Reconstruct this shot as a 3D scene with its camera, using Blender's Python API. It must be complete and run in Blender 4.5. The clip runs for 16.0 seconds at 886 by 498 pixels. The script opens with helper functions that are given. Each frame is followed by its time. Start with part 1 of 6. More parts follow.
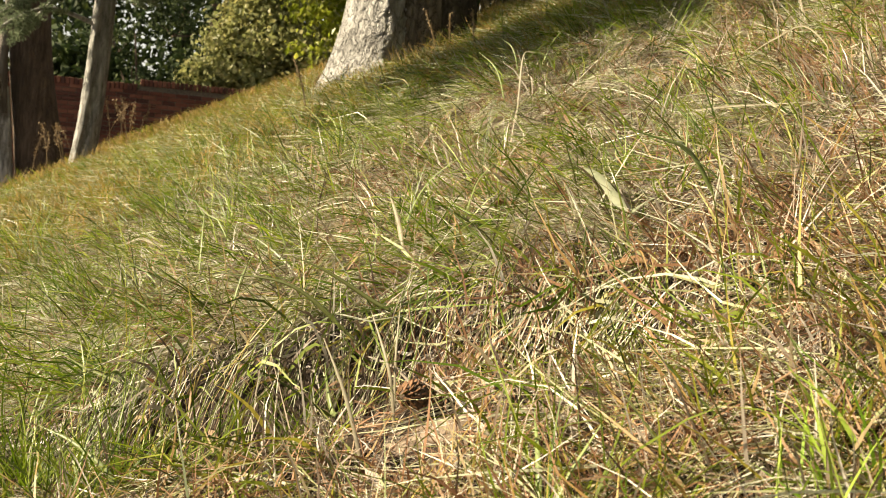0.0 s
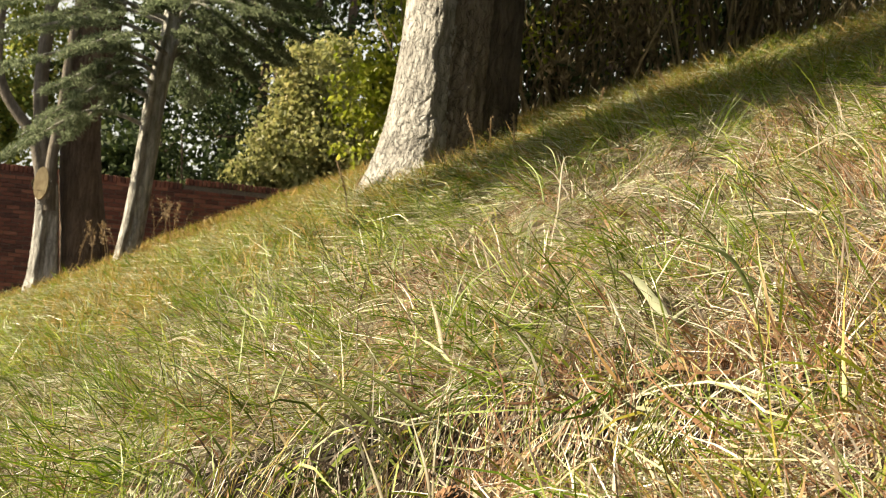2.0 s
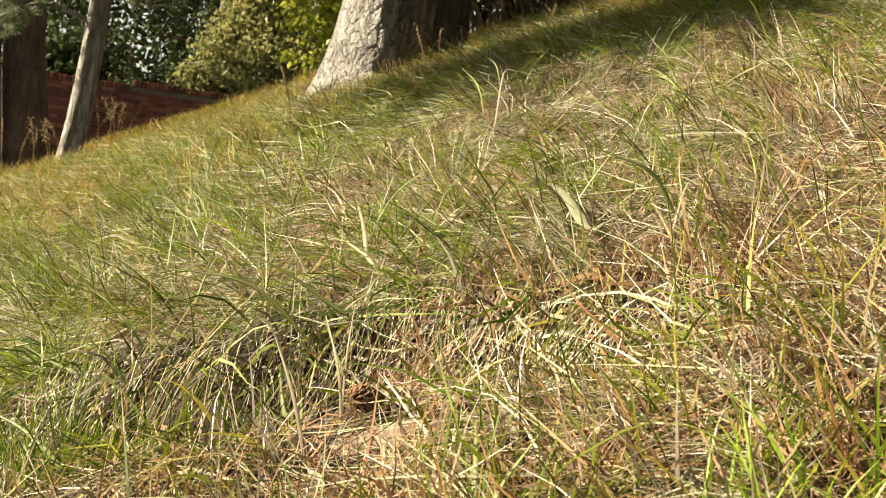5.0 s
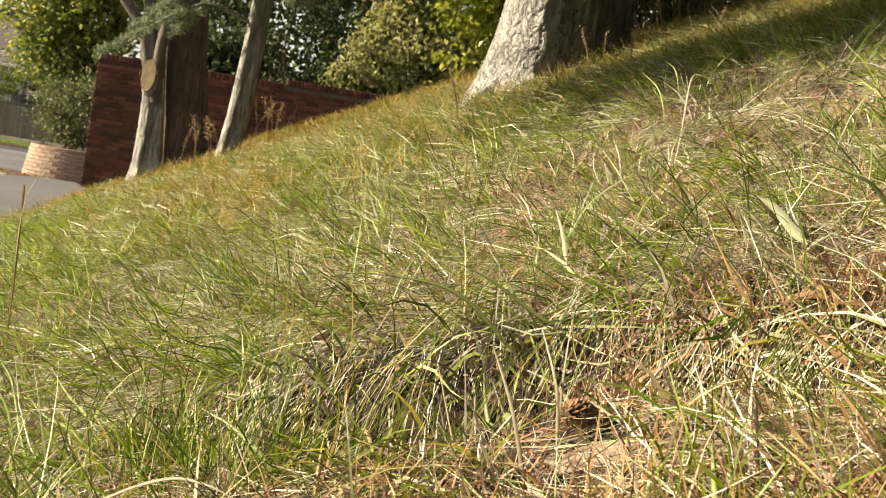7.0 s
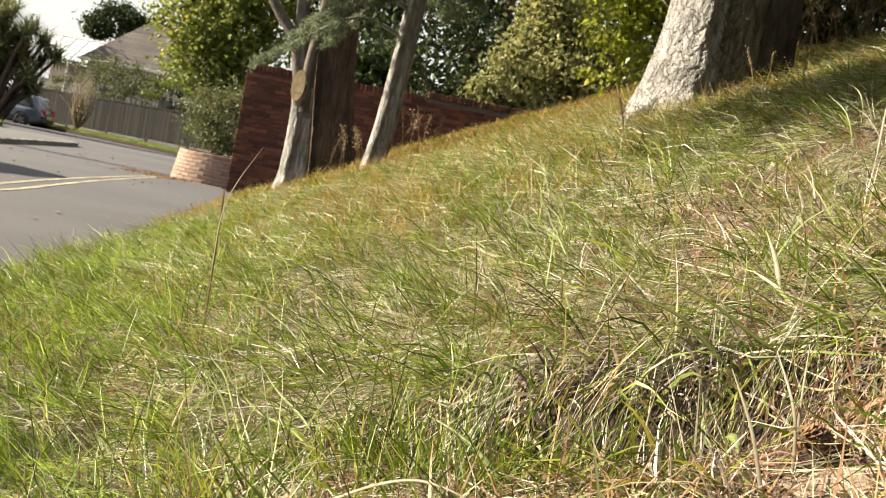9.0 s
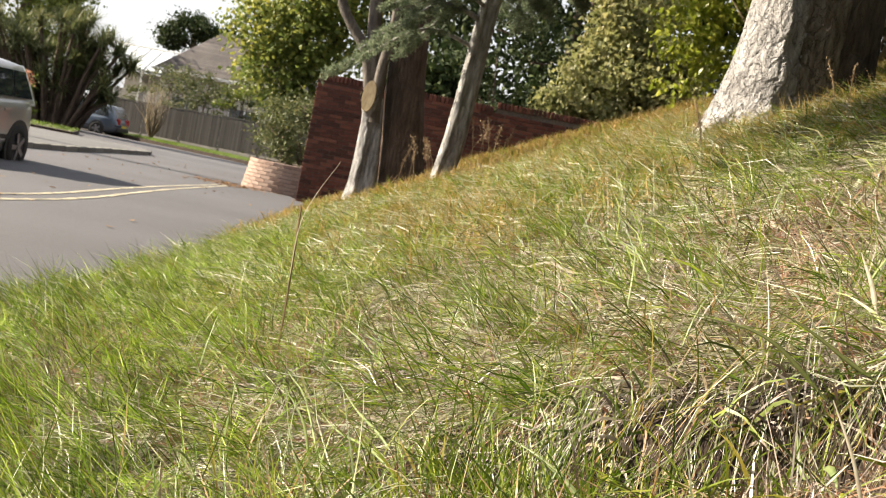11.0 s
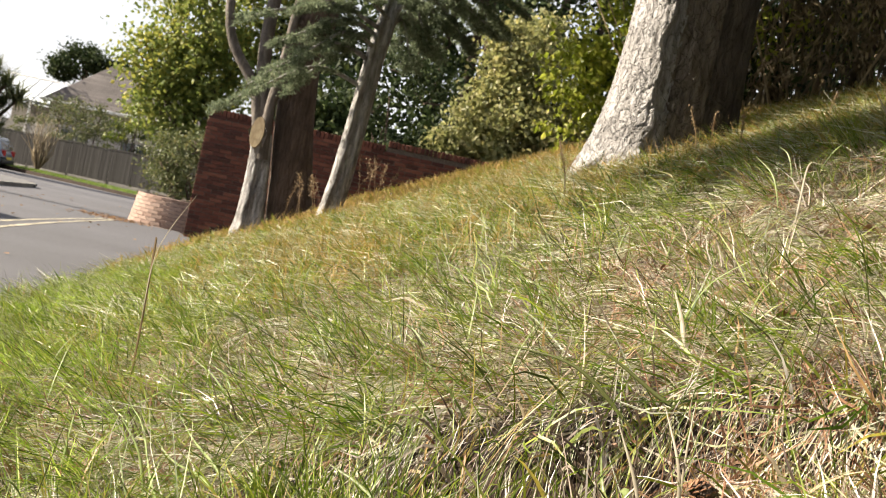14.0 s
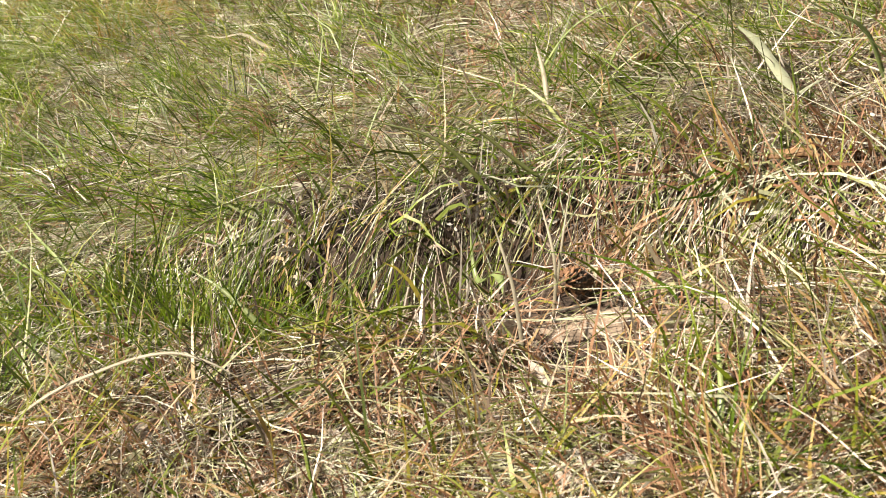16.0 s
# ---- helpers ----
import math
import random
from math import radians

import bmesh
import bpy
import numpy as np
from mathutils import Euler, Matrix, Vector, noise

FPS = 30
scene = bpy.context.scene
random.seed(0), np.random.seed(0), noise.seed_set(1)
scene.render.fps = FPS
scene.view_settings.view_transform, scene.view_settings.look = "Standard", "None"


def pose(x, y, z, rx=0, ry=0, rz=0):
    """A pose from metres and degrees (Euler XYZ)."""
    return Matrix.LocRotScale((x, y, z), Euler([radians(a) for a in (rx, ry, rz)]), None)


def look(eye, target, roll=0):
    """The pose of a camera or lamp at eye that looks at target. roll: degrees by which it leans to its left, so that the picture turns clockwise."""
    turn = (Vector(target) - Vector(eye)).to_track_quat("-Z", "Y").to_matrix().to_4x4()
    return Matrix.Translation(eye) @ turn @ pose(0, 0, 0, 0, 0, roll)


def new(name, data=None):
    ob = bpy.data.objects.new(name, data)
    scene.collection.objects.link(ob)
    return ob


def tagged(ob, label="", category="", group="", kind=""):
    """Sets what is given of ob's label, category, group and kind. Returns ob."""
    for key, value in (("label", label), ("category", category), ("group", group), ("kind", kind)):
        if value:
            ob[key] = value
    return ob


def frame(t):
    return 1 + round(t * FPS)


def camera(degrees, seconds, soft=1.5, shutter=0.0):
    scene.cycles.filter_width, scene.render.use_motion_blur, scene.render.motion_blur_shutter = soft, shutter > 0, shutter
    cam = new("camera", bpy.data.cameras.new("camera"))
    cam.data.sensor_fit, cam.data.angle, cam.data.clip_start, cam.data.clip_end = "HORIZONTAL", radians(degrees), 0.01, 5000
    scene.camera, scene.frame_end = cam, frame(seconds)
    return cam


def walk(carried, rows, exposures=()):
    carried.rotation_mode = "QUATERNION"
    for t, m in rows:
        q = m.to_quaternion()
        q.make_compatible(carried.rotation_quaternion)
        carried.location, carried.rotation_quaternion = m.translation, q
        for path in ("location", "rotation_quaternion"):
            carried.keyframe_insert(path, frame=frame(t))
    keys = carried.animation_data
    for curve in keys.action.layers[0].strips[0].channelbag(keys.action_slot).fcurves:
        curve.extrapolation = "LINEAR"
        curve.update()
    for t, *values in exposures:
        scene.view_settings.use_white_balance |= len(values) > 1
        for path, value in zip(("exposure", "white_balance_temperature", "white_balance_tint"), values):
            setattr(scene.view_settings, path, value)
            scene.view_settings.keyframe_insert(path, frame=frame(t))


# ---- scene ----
cam = camera(42.0, 16.0, soft=0.85)
cam.data.dof.use_dof = True
cam.data.dof.focus_distance = 2.0
cam.data.dof.aperture_fstop = 14.0
PATH = [
    (0, (1.202, -0.729, 1.06), (1.642, 1.219, 0.939), 5.1),
    (0.5, (1.199, -0.734, 1.069), (1.628, 1.218, 0.987), 4.9),
    (1, (1.199, -0.727, 1.074), (1.593, 1.234, 1.058), 5.2),
    (1.5, (1.196, -0.732, 1.074), (1.571, 1.232, 1.096), 5.3),
    (2, (1.198, -0.735, 1.066), (1.557, 1.232, 1.111), 5.7),
    (2.5, (1.216, -0.741, 1.054), (1.557, 1.229, 1.103), 6.0),
    (3, (1.237, -0.751, 1.059), (1.587, 1.218, 1.063), 6.4),
    (3.2, (1.244, -0.752, 1.058), (1.613, 1.212, 1.056), 6.67),
    (5.3, (1.234, -0.754, 1.053), (1.699, 1.186, 0.919), 8.34),
    (5.5, (1.225, -0.75, 1.058), (1.687, 1.189, 0.898), 8.62),
    (6, (1.178, -0.715, 1.053), (1.511, 1.25, 0.886), 8.9),
    (6.5, (1.156, -0.703, 1.048), (1.418, 1.274, 0.909), 9.2),
    (7, (1.141, -0.702, 1.047), (1.367, 1.282, 0.924), 9.3),
    (7.5, (1.107, -0.704, 1.04), (1.304, 1.283, 0.927), 9.9),
    (8, (1.049, -0.726, 1.032), (1.162, 1.267, 0.912), 10.5),
    (8.5, (1.023, -0.727, 1.033), (1.08, 1.268, 0.902), 10.7),
    (9, (0.995, -0.732, 1.026), (1.002, 1.263, 0.888), 11.0),
    (9.5, (0.986, -0.724, 1.026), (0.956, 1.271, 0.883), 11.1),
    (10, (0.961, -0.693, 1.031), (0.907, 1.302, 0.887), 11.23),
    (12.3, (0.989, -0.73, 1.038), (0.833, 1.262, 0.931), 11.29),
    (12.5, (1.007, -0.735, 1.044), (0.886, 1.259, 0.953), 11.6),
    (13, (1.032, -0.765, 1.056), (0.978, 1.234, 0.996), 11.7),
    (13.5, (1.042, -0.802, 1.063), (1.049, 1.198, 1.027), 11.7),
    (14, (1.075, -0.769, 1.052), (1.129, 1.23, 1.01), 12.2),
    (14.5, (1.098, -0.742, 1.058), (1.205, 1.254, 0.976), 11.7),
    (15, (1.117, -0.723, 1.047), (1.321, 1.262, 0.901), 10.6),
    (15.5, (1.11, -0.709, 1.106), (1.382, 1.248, 0.798), 8.9),
    (15.7, (1.088, -0.68, 1.137), (1.414, 1.254, 0.754), 9.24),
    (16, (1.036, -0.634, 1.179), (1.448, 1.251, 0.653), 9.8),
]
walk(cam, [(t, look(e, g, r)) for t, e, g, r in PATH], exposures=[(0, 1.47, 7700, 6), (2, 1.68, 7600, 6), (5.5, 1.53, 7800, 6), (7.5, 1.58, 7600, 7), (10, 1.70, 6750, 11), (14.5, 1.71, 6600, 13), (16, 1.55, 6600, 11)])

# ---------------------------------------------------------------- light
SUN_DIR = Vector((-0.97, 0.10, 0.60)).normalized()
world = bpy.data.worlds.new("world")
scene.world = world
world.use_nodes = True
wn = world.node_tree
sky = wn.nodes.new("ShaderNodeTexSky")
sky.sky_type = "NISHITA"
sky.sun_disc = False
sky.sun_elevation = math.asin(SUN_DIR.z)
sky.sun_rotation = math.atan2(SUN_DIR.x, SUN_DIR.y)
sky.dust_density = 1.5
sky.air_density = 1.0
wn.nodes["Background"].inputs["Strength"].default_value = 0.0300
# thin bright haze over the whole sky
veil = wn.nodes.new("ShaderNodeMix")
veil.data_type = "RGBA"
veil.inputs["Factor"].default_value = 0.62
veil.inputs["B"].default_value = (14.2, 14.5, 15.0, 1)
wn.links.new(sky.outputs[0], veil.inputs["A"])
wn.links.new(veil.outputs["Result"], wn.nodes["Background"].inputs["Color"])
sun = new("sun", bpy.data.lights.new("sun", "SUN"))
sun.data.energy = 5.3
sun.data.angle = radians(0.55)
sun.data.color = (1.0, 0.885, 0.69)
sun.rotation_euler = SUN_DIR.to_track_quat("Z", "Y").to_euler()


# ---------------------------------------------------------------- materials
TONE = 0.68  # ground cover, bark and masonry are this much deeper than dry samples


def material(name, stops, rough=0.8, metal=0.0, scale=20.0, detail=6.0, bump=0.3, bump_scale=None,
             island=0.0, per_object=0.0, through_light=0.0, stain=0.25, stain_scale=1.3, stretch=(1, 1, 1), coat=0.0, spec=0.5, tone=TONE):
    """Colour from a noise ramp, stains at a larger scale, relief, and spread from piece to piece."""
    m = bpy.data.materials.new(name)
    m.use_nodes = True
    nt = m.node_tree
    nd, ln = nt.nodes, nt.links
    b = nd["Principled BSDF"]
    b.inputs["Roughness"].default_value = rough
    b.inputs["Metallic"].default_value = metal
    b.inputs["Specular IOR Level"].default_value = spec
    b.inputs["Coat Weight"].default_value = coat
    tc = nd.new("ShaderNodeTexCoord")
    mp = nd.new("ShaderNodeMapping")
    mp.inputs["Scale"].default_value = stretch
    ln.new(tc.outputs["Object"], mp.inputs["Vector"])
    n1 = nd.new("ShaderNodeTexNoise")
    n1.inputs["Scale"].default_value, n1.inputs["Detail"].default_value = scale, detail
    ln.new(mp.outputs[0], n1.inputs["Vector"])
    n2 = nd.new("ShaderNodeTexNoise")
    n2.inputs["Scale"].default_value, n2.inputs["Detail"].default_value = stain_scale, 4.0
    ln.new(tc.outputs["Object"], n2.inputs["Vector"])
    # factor = noise * (1 - spread) + random * spread
    fac = n1.outputs["Fac"]
    spread = max(island, per_object)
    if spread > 0:
        if island > 0:
            src = nd.new("ShaderNodeNewGeometry").outputs["Random Per Island"]
        else:
            src = nd.new("ShaderNodeObjectInfo").outputs["Random"]
        mx = nd.new("ShaderNodeMix")
        mx.inputs[0].default_value = spread
        ln.new(fac, mx.inputs[2])
        ln.new(src, mx.inputs[3])
        fac = mx.outputs[0]
    ramp = nd.new("ShaderNodeValToRGB")
    el = ramp.color_ramp.elements
    while len(el) < len(stops):
        el.new(0.5)
    for e, (p, c) in zip(el, stops):
        e.position, e.color = p, (*[v * tone for v in c], 1)
    ln.new(fac, ramp.inputs[0])
    mr = nd.new("ShaderNodeMapRange")
    mr.inputs["From Min"].default_value, mr.inputs["From Max"].default_value = 0.3, 0.7
    mr.inputs["To Min"].default_value, mr.inputs["To Max"].default_value = 1 - stain, 1 + stain * 0.6
    ln.new(n2.outputs["Fac"], mr.inputs["Value"])
    hsv = nd.new("ShaderNodeHueSaturation")
    ln.new(ramp.outputs[0], hsv.inputs["Color"])
    ln.new(mr.outputs[0], hsv.inputs["Value"])
    ln.new(hsv.outputs[0], b.inputs["Base Color"])
    if bump > 0:
        bp = nd.new("ShaderNodeBump")
        bp.inputs["Strength"].default_value = bump
        bp.inputs["Distance"].default_value = 0.01
        src = n1.outputs["Fac"]
        if bump_scale:
            n3 = nd.new("ShaderNodeTexNoise")
            n3.inputs["Scale"].default_value, n3.inputs["Detail"].default_value = bump_scale, 5.0
            ln.new(mp.outputs[0], n3.inputs["Vector"])
            src = n3.outputs["Fac"]
        ln.new(src, bp.inputs["Height"])
        ln.new(bp.outputs[0], b.inputs["Normal"])
    if through_light > 0:
        tr = nd.new("ShaderNodeBsdfTranslucent")
        ln.new(hsv.outputs[0], tr.inputs["Color"])
        ms = nd.new("ShaderNodeMixShader")
        ms.inputs[0].default_value = through_light
        ln.new(b.outputs[0], ms.inputs[1])
        ln.new(tr.outputs[0], ms.inputs[2])
        ln.new(ms.outputs[0], nd["Material Output"].inputs["Surface"])
    return m


def bark(name, dark, mid, light, size, tall, depth, fissure=-1.1):
    """Bark of flaky upright plates, with dark fissures between and lichen-pale faces."""
    m = material(name, [(0.25, mid), (0.5, [0.5 * (a + b) for a, b in zip(mid, light)]), (0.72, light)], 0.92, scale=26, detail=10, bump=0, stain=0.3, stain_scale=3.0, stretch=(1, 1, 0.16), spec=0.2)
    nt = m.node_tree
    nd, ln = nt.nodes, nt.links
    b = nd["Principled BSDF"]
    tc = nd.new("ShaderNodeTexCoord")
    nz = nd.new("ShaderNodeTexNoise")
    nz.inputs["Scale"].default_value, nz.inputs["Detail"].default_value = 9.0, 6.0
    ln.new(tc.outputs["Object"], nz.inputs["Vector"])
    off = nd.new("ShaderNodeVectorMath")
    off.operation = "MULTIPLY_ADD"
    off.inputs[1].default_value = (0.13, 0.13, 0.3)
    ln.new(nz.outputs["Color"], off.inputs[0])
    ln.new(tc.outputs["Object"], off.inputs[2])
    mp = nd.new("ShaderNodeMapping")
    mp.inputs["Scale"].default_value = (1, 1, 1 / tall)
    ln.new(off.outputs[0], mp.inputs["Vector"])
    heights = []
    for k, (sc, lo, hi) in enumerate(((1 / size, 0.0, 0.07), (2.6 / size, 0.0, 0.2))):
        vo = nd.new("ShaderNodeTexVoronoi")
        vo.feature = "DISTANCE_TO_EDGE"
        vo.inputs["Scale"].default_value = sc
        ln.new(mp.outputs[0], vo.inputs["Vector"])
        mr = nd.new("ShaderNodeMapRange")
        mr.inputs["From Min"].default_value, mr.inputs["From Max"].default_value = lo, hi
        ln.new(vo.outputs["Distance"], mr.inputs["Value"])
        heights.append(mr.outputs[0])
    hs = nd.new("ShaderNodeMath")
    hs.operation = "MULTIPLY_ADD"
    hs.inputs[1].default_value = 0.35
    ln.new(heights[1], hs.inputs[0])
    ln.new(heights[0], hs.inputs[2])
    old = b.inputs["Base Color"].links[0].from_socket
    mx = nd.new("ShaderNodeMix")
    mx.data_type = "RGBA"
    mx.inputs["A"].default_value = (*[v * TONE for v in dark], 1)
    cl = nd.new("ShaderNodeMapRange")
    cl.inputs["From Min"].default_value, cl.inputs["From Max"].default_value = fissure, 0.8
    ln.new(hs.outputs[0], cl.inputs["Value"])
    ln.new(cl.outputs[0], mx.inputs["Factor"])
    ln.new(old, mx.inputs["B"])
    ln.new(mx.outputs["Result"], b.inputs["Base Color"])
    hf = nd.new("ShaderNodeMath")
    hf.operation = "MULTIPLY_ADD"
    hf.inputs[1].default_value = 0.8
    ln.new(nz.outputs["Fac"], hf.inputs[0])
    ln.new(hs.outputs[0], hf.inputs[2])
    bp = nd.new("ShaderNodeBump")
    bp.inputs["Strength"].default_value, bp.inputs["Distance"].default_value = 1.0, depth
    ln.new(hf.outputs[0], bp.inputs["Height"])
    ln.new(bp.outputs[0], b.inputs["Normal"])
    return m


def plain(name, colour, rough=0.5, metal=0.0, coat=0.0):
    return material(name, [(0.3, [c * 0.94 for c in colour]), (0.7, colour)], rough, metal, 30, 3, 0.02, stain=0.06, coat=coat, tone=0.9)


def glass(name, tint=(0.02, 0.025, 0.03), rough=0.03):
    m = bpy.data.materials.new(name)
    m.use_nodes = True
    b = m.node_tree.nodes["Principled BSDF"]
    b.inputs["Base Color"].default_value = (*tint, 1)
    b.inputs["Roughness"].default_value = rough
    b.inputs["Specular IOR Level"].default_value = 0.7
    return m


M_SOIL = material("brown soil and thatch", [(0.25, (0.016, 0.010, 0.008)), (0.5, (0.046, 0.028, 0.019)), (0.75, (0.11, 0.072, 0.05))], 0.95, scale=38, detail=9, bump=0.9, stain=0.3, stain_scale=2.2)
M_SAND = material("dry sandy soil", [(0.25, (0.14, 0.098, 0.072)), (0.5, (0.31, 0.238, 0.185)), (0.75, (0.46, 0.375, 0.305))], 0.95, scale=55, detail=9, bump=1.0, stain=0.3, stain_scale=9)
M_STRAW = material("dead straw blades", [(0.0, (0.05, 0.032, 0.0246)), (0.3, (0.22, 0.16, 0.121)), (0.62, (0.43, 0.36, 0.30)), (1.0, (0.8, 0.76, 0.73))], 0.4, scale=14, bump=0, island=0.9, through_light=0.2, stain=0.12, spec=0.4, tone=0.78)
M_PALE = material("pale grey-green dying blades", [(0.0, (0.07, 0.08, 0.02)), (0.28, (0.235, 0.25, 0.085)), (0.52, (0.455, 0.455, 0.265)), (1.0, (0.80, 0.82, 0.70))], 0.38, scale=14, bump=0, island=0.9, through_light=0.25, stain=0.12, spec=0.4, tone=0.78)
M_RUST = material("rusty dry blades", [(0.0, (0.14, 0.06, 0.032)), (0.5, (0.42, 0.225, 0.13)), (1.0, (0.68, 0.47, 0.32))], 0.6, scale=14, bump=0, island=0.85, through_light=0.3, stain=0.12, spec=0.3)
M_GREEN = material("green grass blades", [(0.0, (0.026, 0.062, 0.004)), (0.35, (0.125, 0.225, 0.012)), (0.75, (0.30, 0.40, 0.034)), (1.0, (0.56, 0.56, 0.14))], 0.42, scale=14, bump=0, island=0.88, through_light=0.42, stain=0.12, spec=0.35)
M_MIX = material("olive, green and tan broad blades", [(0.0, (0.10, 0.15, 0.01)), (0.3, (0.26, 0.33, 0.03)), (0.5, (0.40, 0.36, 0.06)), (0.7, (0.48, 0.30, 0.12)), (0.85, (0.60, 0.45, 0.27)), (1.0, (0.78, 0.70, 0.54))], 0.42, scale=14, bump=0, island=0.92, through_light=0.35, stain=0.12, spec=0.35)
M_DEEP = material("deep green blades", [(0.0, (0.035, 0.055, 0.006)), (0.5, (0.105, 0.155, 0.012)), (1.0, (0.27, 0.31, 0.03))], 0.4, scale=14, bump=0, island=0.8, through_light=0.25)
M_FAR = material("far mixed grass", [(0.0, (0.12, 0.125, 0.018)), (0.35, (0.33, 0.26, 0.05)), (0.7, (0.55, 0.355, 0.12)), (1.0, (0.76, 0.53, 0.28))], 0.55, scale=9, bump=0, island=0.8, through_light=0.4, stain=0.2, stain_scale=0.8, spec=0.25)
M_STALK = material("dark wiry stalks", [(0.0, (0.05, 0.06, 0.015)), (0.6, (0.12, 0.14, 0.03)), (1.0, (0.22, 0.20, 0.07))], 0.5, scale=14, bump=0, island=0.8, through_light=0.1, stain=0.1)
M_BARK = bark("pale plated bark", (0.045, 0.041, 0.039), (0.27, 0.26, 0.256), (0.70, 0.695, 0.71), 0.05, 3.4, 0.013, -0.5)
# bark darkened to carry the shade on the great trunk's middle
M_BARK_HALF_SHADE = bark("brown-grey half-shade bark", (0.03, 0.025, 0.021), (0.13, 0.108, 0.09), (0.34, 0.30, 0.265), 0.055, 3.0, 0.012, -0.4)
M_BARK_SMOOTH = bark("grey flaking bark", (0.07, 0.06, 0.05), (0.17, 0.165, 0.16), (0.74, 0.735, 0.74), 0.05, 6.0, 0.007, -0.6)
# darker bark for the upper stems, with their shade in the colour
M_BARK_STEM_SHADE = bark("brown-grey shaded stem bark", (0.04, 0.034, 0.03), (0.115, 0.10, 0.09), (0.28, 0.25, 0.225), 0.06, 7.0, 0.005)
# near-black bark that stands in for shade on the great trunk's right
M_BARK_FULL_SHADE = bark("dark shade-side bark", (0.018, 0.015, 0.013), (0.055, 0.047, 0.041), (0.15, 0.13, 0.115), 0.05, 6.0, 0.009)
M_BARK_DARK = bark("brown furrowed bark", (0.03, 0.021, 0.017), (0.10, 0.07, 0.054), (0.22, 0.165, 0.13), 0.05, 7.0, 0.012)
M_CUT = material("weathered cut wood", [(0.3, (0.40, 0.29, 0.16)), (0.7, (0.62, 0.50, 0.31))], 0.8, scale=22, bump=0.3)
M_CANE = material("dry canes", [(0.0, (0.06, 0.045, 0.025)), (0.5, (0.25, 0.19, 0.105)), (1.0, (0.58, 0.48, 0.31))], 0.7, scale=8, bump=0.2, island=0.7)
M_LEAF_MAPLE = material("green and gold maple leaves", [(0.0, (0.08, 0.125, 0.028)), (0.42, (0.21, 0.28, 0.065)), (0.72, (0.44, 0.45, 0.10)), (1.0, (0.86, 0.64, 0.09))], 0.5, scale=0.5, bump=0, island=0.5, through_light=0.45, stain=0.1, spec=0.3)
M_LUSH = material("lush green blades", [(0.0, (0.12, 0.25, 0.018)), (0.5, (0.37, 0.58, 0.06)), (1.0, (0.70, 0.80, 0.24))], 0.42, scale=14, bump=0, island=0.85, through_light=0.45, stain=0.12, spec=0.4)
M_LEAF_DULL = material("dull green leaves", [(0.0, (0.06, 0.085, 0.03)), (0.6, (0.16, 0.19, 0.075)), (1.0, (0.32, 0.28, 0.12))], 0.5, scale=0.9, bump=0, island=0.7, through_light=0.35, stain=0.1, spec=0.3)
M_LEAF_YEL = material("yellowing shrub leaves", [(0.0, (0.17, 0.20, 0.07)), (0.45, (0.34, 0.36, 0.14)), (0.8, (0.52, 0.48, 0.20)), (1.0, (0.74, 0.52, 0.24))], 0.5, scale=0.9, bump=0, island=0.62, through_light=0.5, stain=0.1)
M_LEAF_MID = material("mid green leaves", [(0.0, (0.06, 0.10, 0.012)), (0.5, (0.17, 0.235, 0.03)), (0.85, (0.32, 0.36, 0.05)), (1.0, (0.56, 0.44, 0.06))], 0.45, scale=0.6, bump=0, island=0.7, through_light=0.45, stain=0.1)
M_LEAF_IVY = material("bright ivy leaves", [(0.0, (0.14, 0.20, 0.02)), (0.5, (0.38, 0.46, 0.05)), (1.0, (0.68, 0.68, 0.14))], 0.35, scale=0.8, bump=0, island=0.7, through_light=0.5, stain=0.1)
M_LEAF_DARK = material("dark evergreen leaves", [(0.0, (0.015, 0.026, 0.010)), (0.6, (0.045, 0.075, 0.024)), (1.0, (0.13, 0.16, 0.04))], 0.68, scale=0.6, bump=0, island=0.7, through_light=0.2, stain=0.1, spec=0.2)
M_CEDAR = material("grey-green cedar needles", [(0.0, (0.08, 0.11, 0.062)), (0.55, (0.22, 0.28, 0.17)), (1.0, (0.50, 0.57, 0.38))], 0.6, scale=1.5, bump=0, island=0.7, through_light=0.5, stain=0.1, spec=0.2)
M_BRICK = material("weathered red brick", [(0.2, (0.065, 0.024, 0.018)), (0.5, (0.165, 0.054, 0.036)), (0.8, (0.27, 0.105, 0.068))], 0.9, scale=30, detail=8, bump=0.5, per_object=0.55, stain=0.2, stain_scale=6)
M_BRICK_JOINED = material("weathered red brickwork", [(0.2, (0.065, 0.024, 0.018)), (0.5, (0.165, 0.054, 0.036)), (0.8, (0.27, 0.105, 0.068))], 0.9, scale=30, detail=8, bump=0.5, island=0.55, stain=0.25, stain_scale=1.5)
M_BRICK_BUFF = material("buff brick", [(0.2, (0.34, 0.22, 0.175)), (0.5, (0.47, 0.335, 0.275)), (0.8, (0.57, 0.44, 0.375))], 0.9, scale=30, detail=8, bump=0.5, per_object=0.3, stain=0.2, stain_scale=4)
M_MORTAR = material("sooty mortar", [(0.3, (0.09, 0.075, 0.06)), (0.7, (0.20, 0.17, 0.14))], 0.95, scale=40, bump=0.5)
M_ASPHALT = material("worn asphalt", [(0.3, (0.066, 0.067, 0.080)), (0.55, (0.108, 0.109, 0.127)), (0.8, (0.150, 0.151, 0.172))], 0.85, scale=60, detail=9, bump=0.5, stain=0.22, stain_scale=0.35)
M_PAVE = material("footway asphalt", [(0.3, (0.10, 0.103, 0.110)), (0.7, (0.16, 0.164, 0.172))], 0.9, scale=45, detail=9, bump=0.4, stain=0.2, stain_scale=0.5)
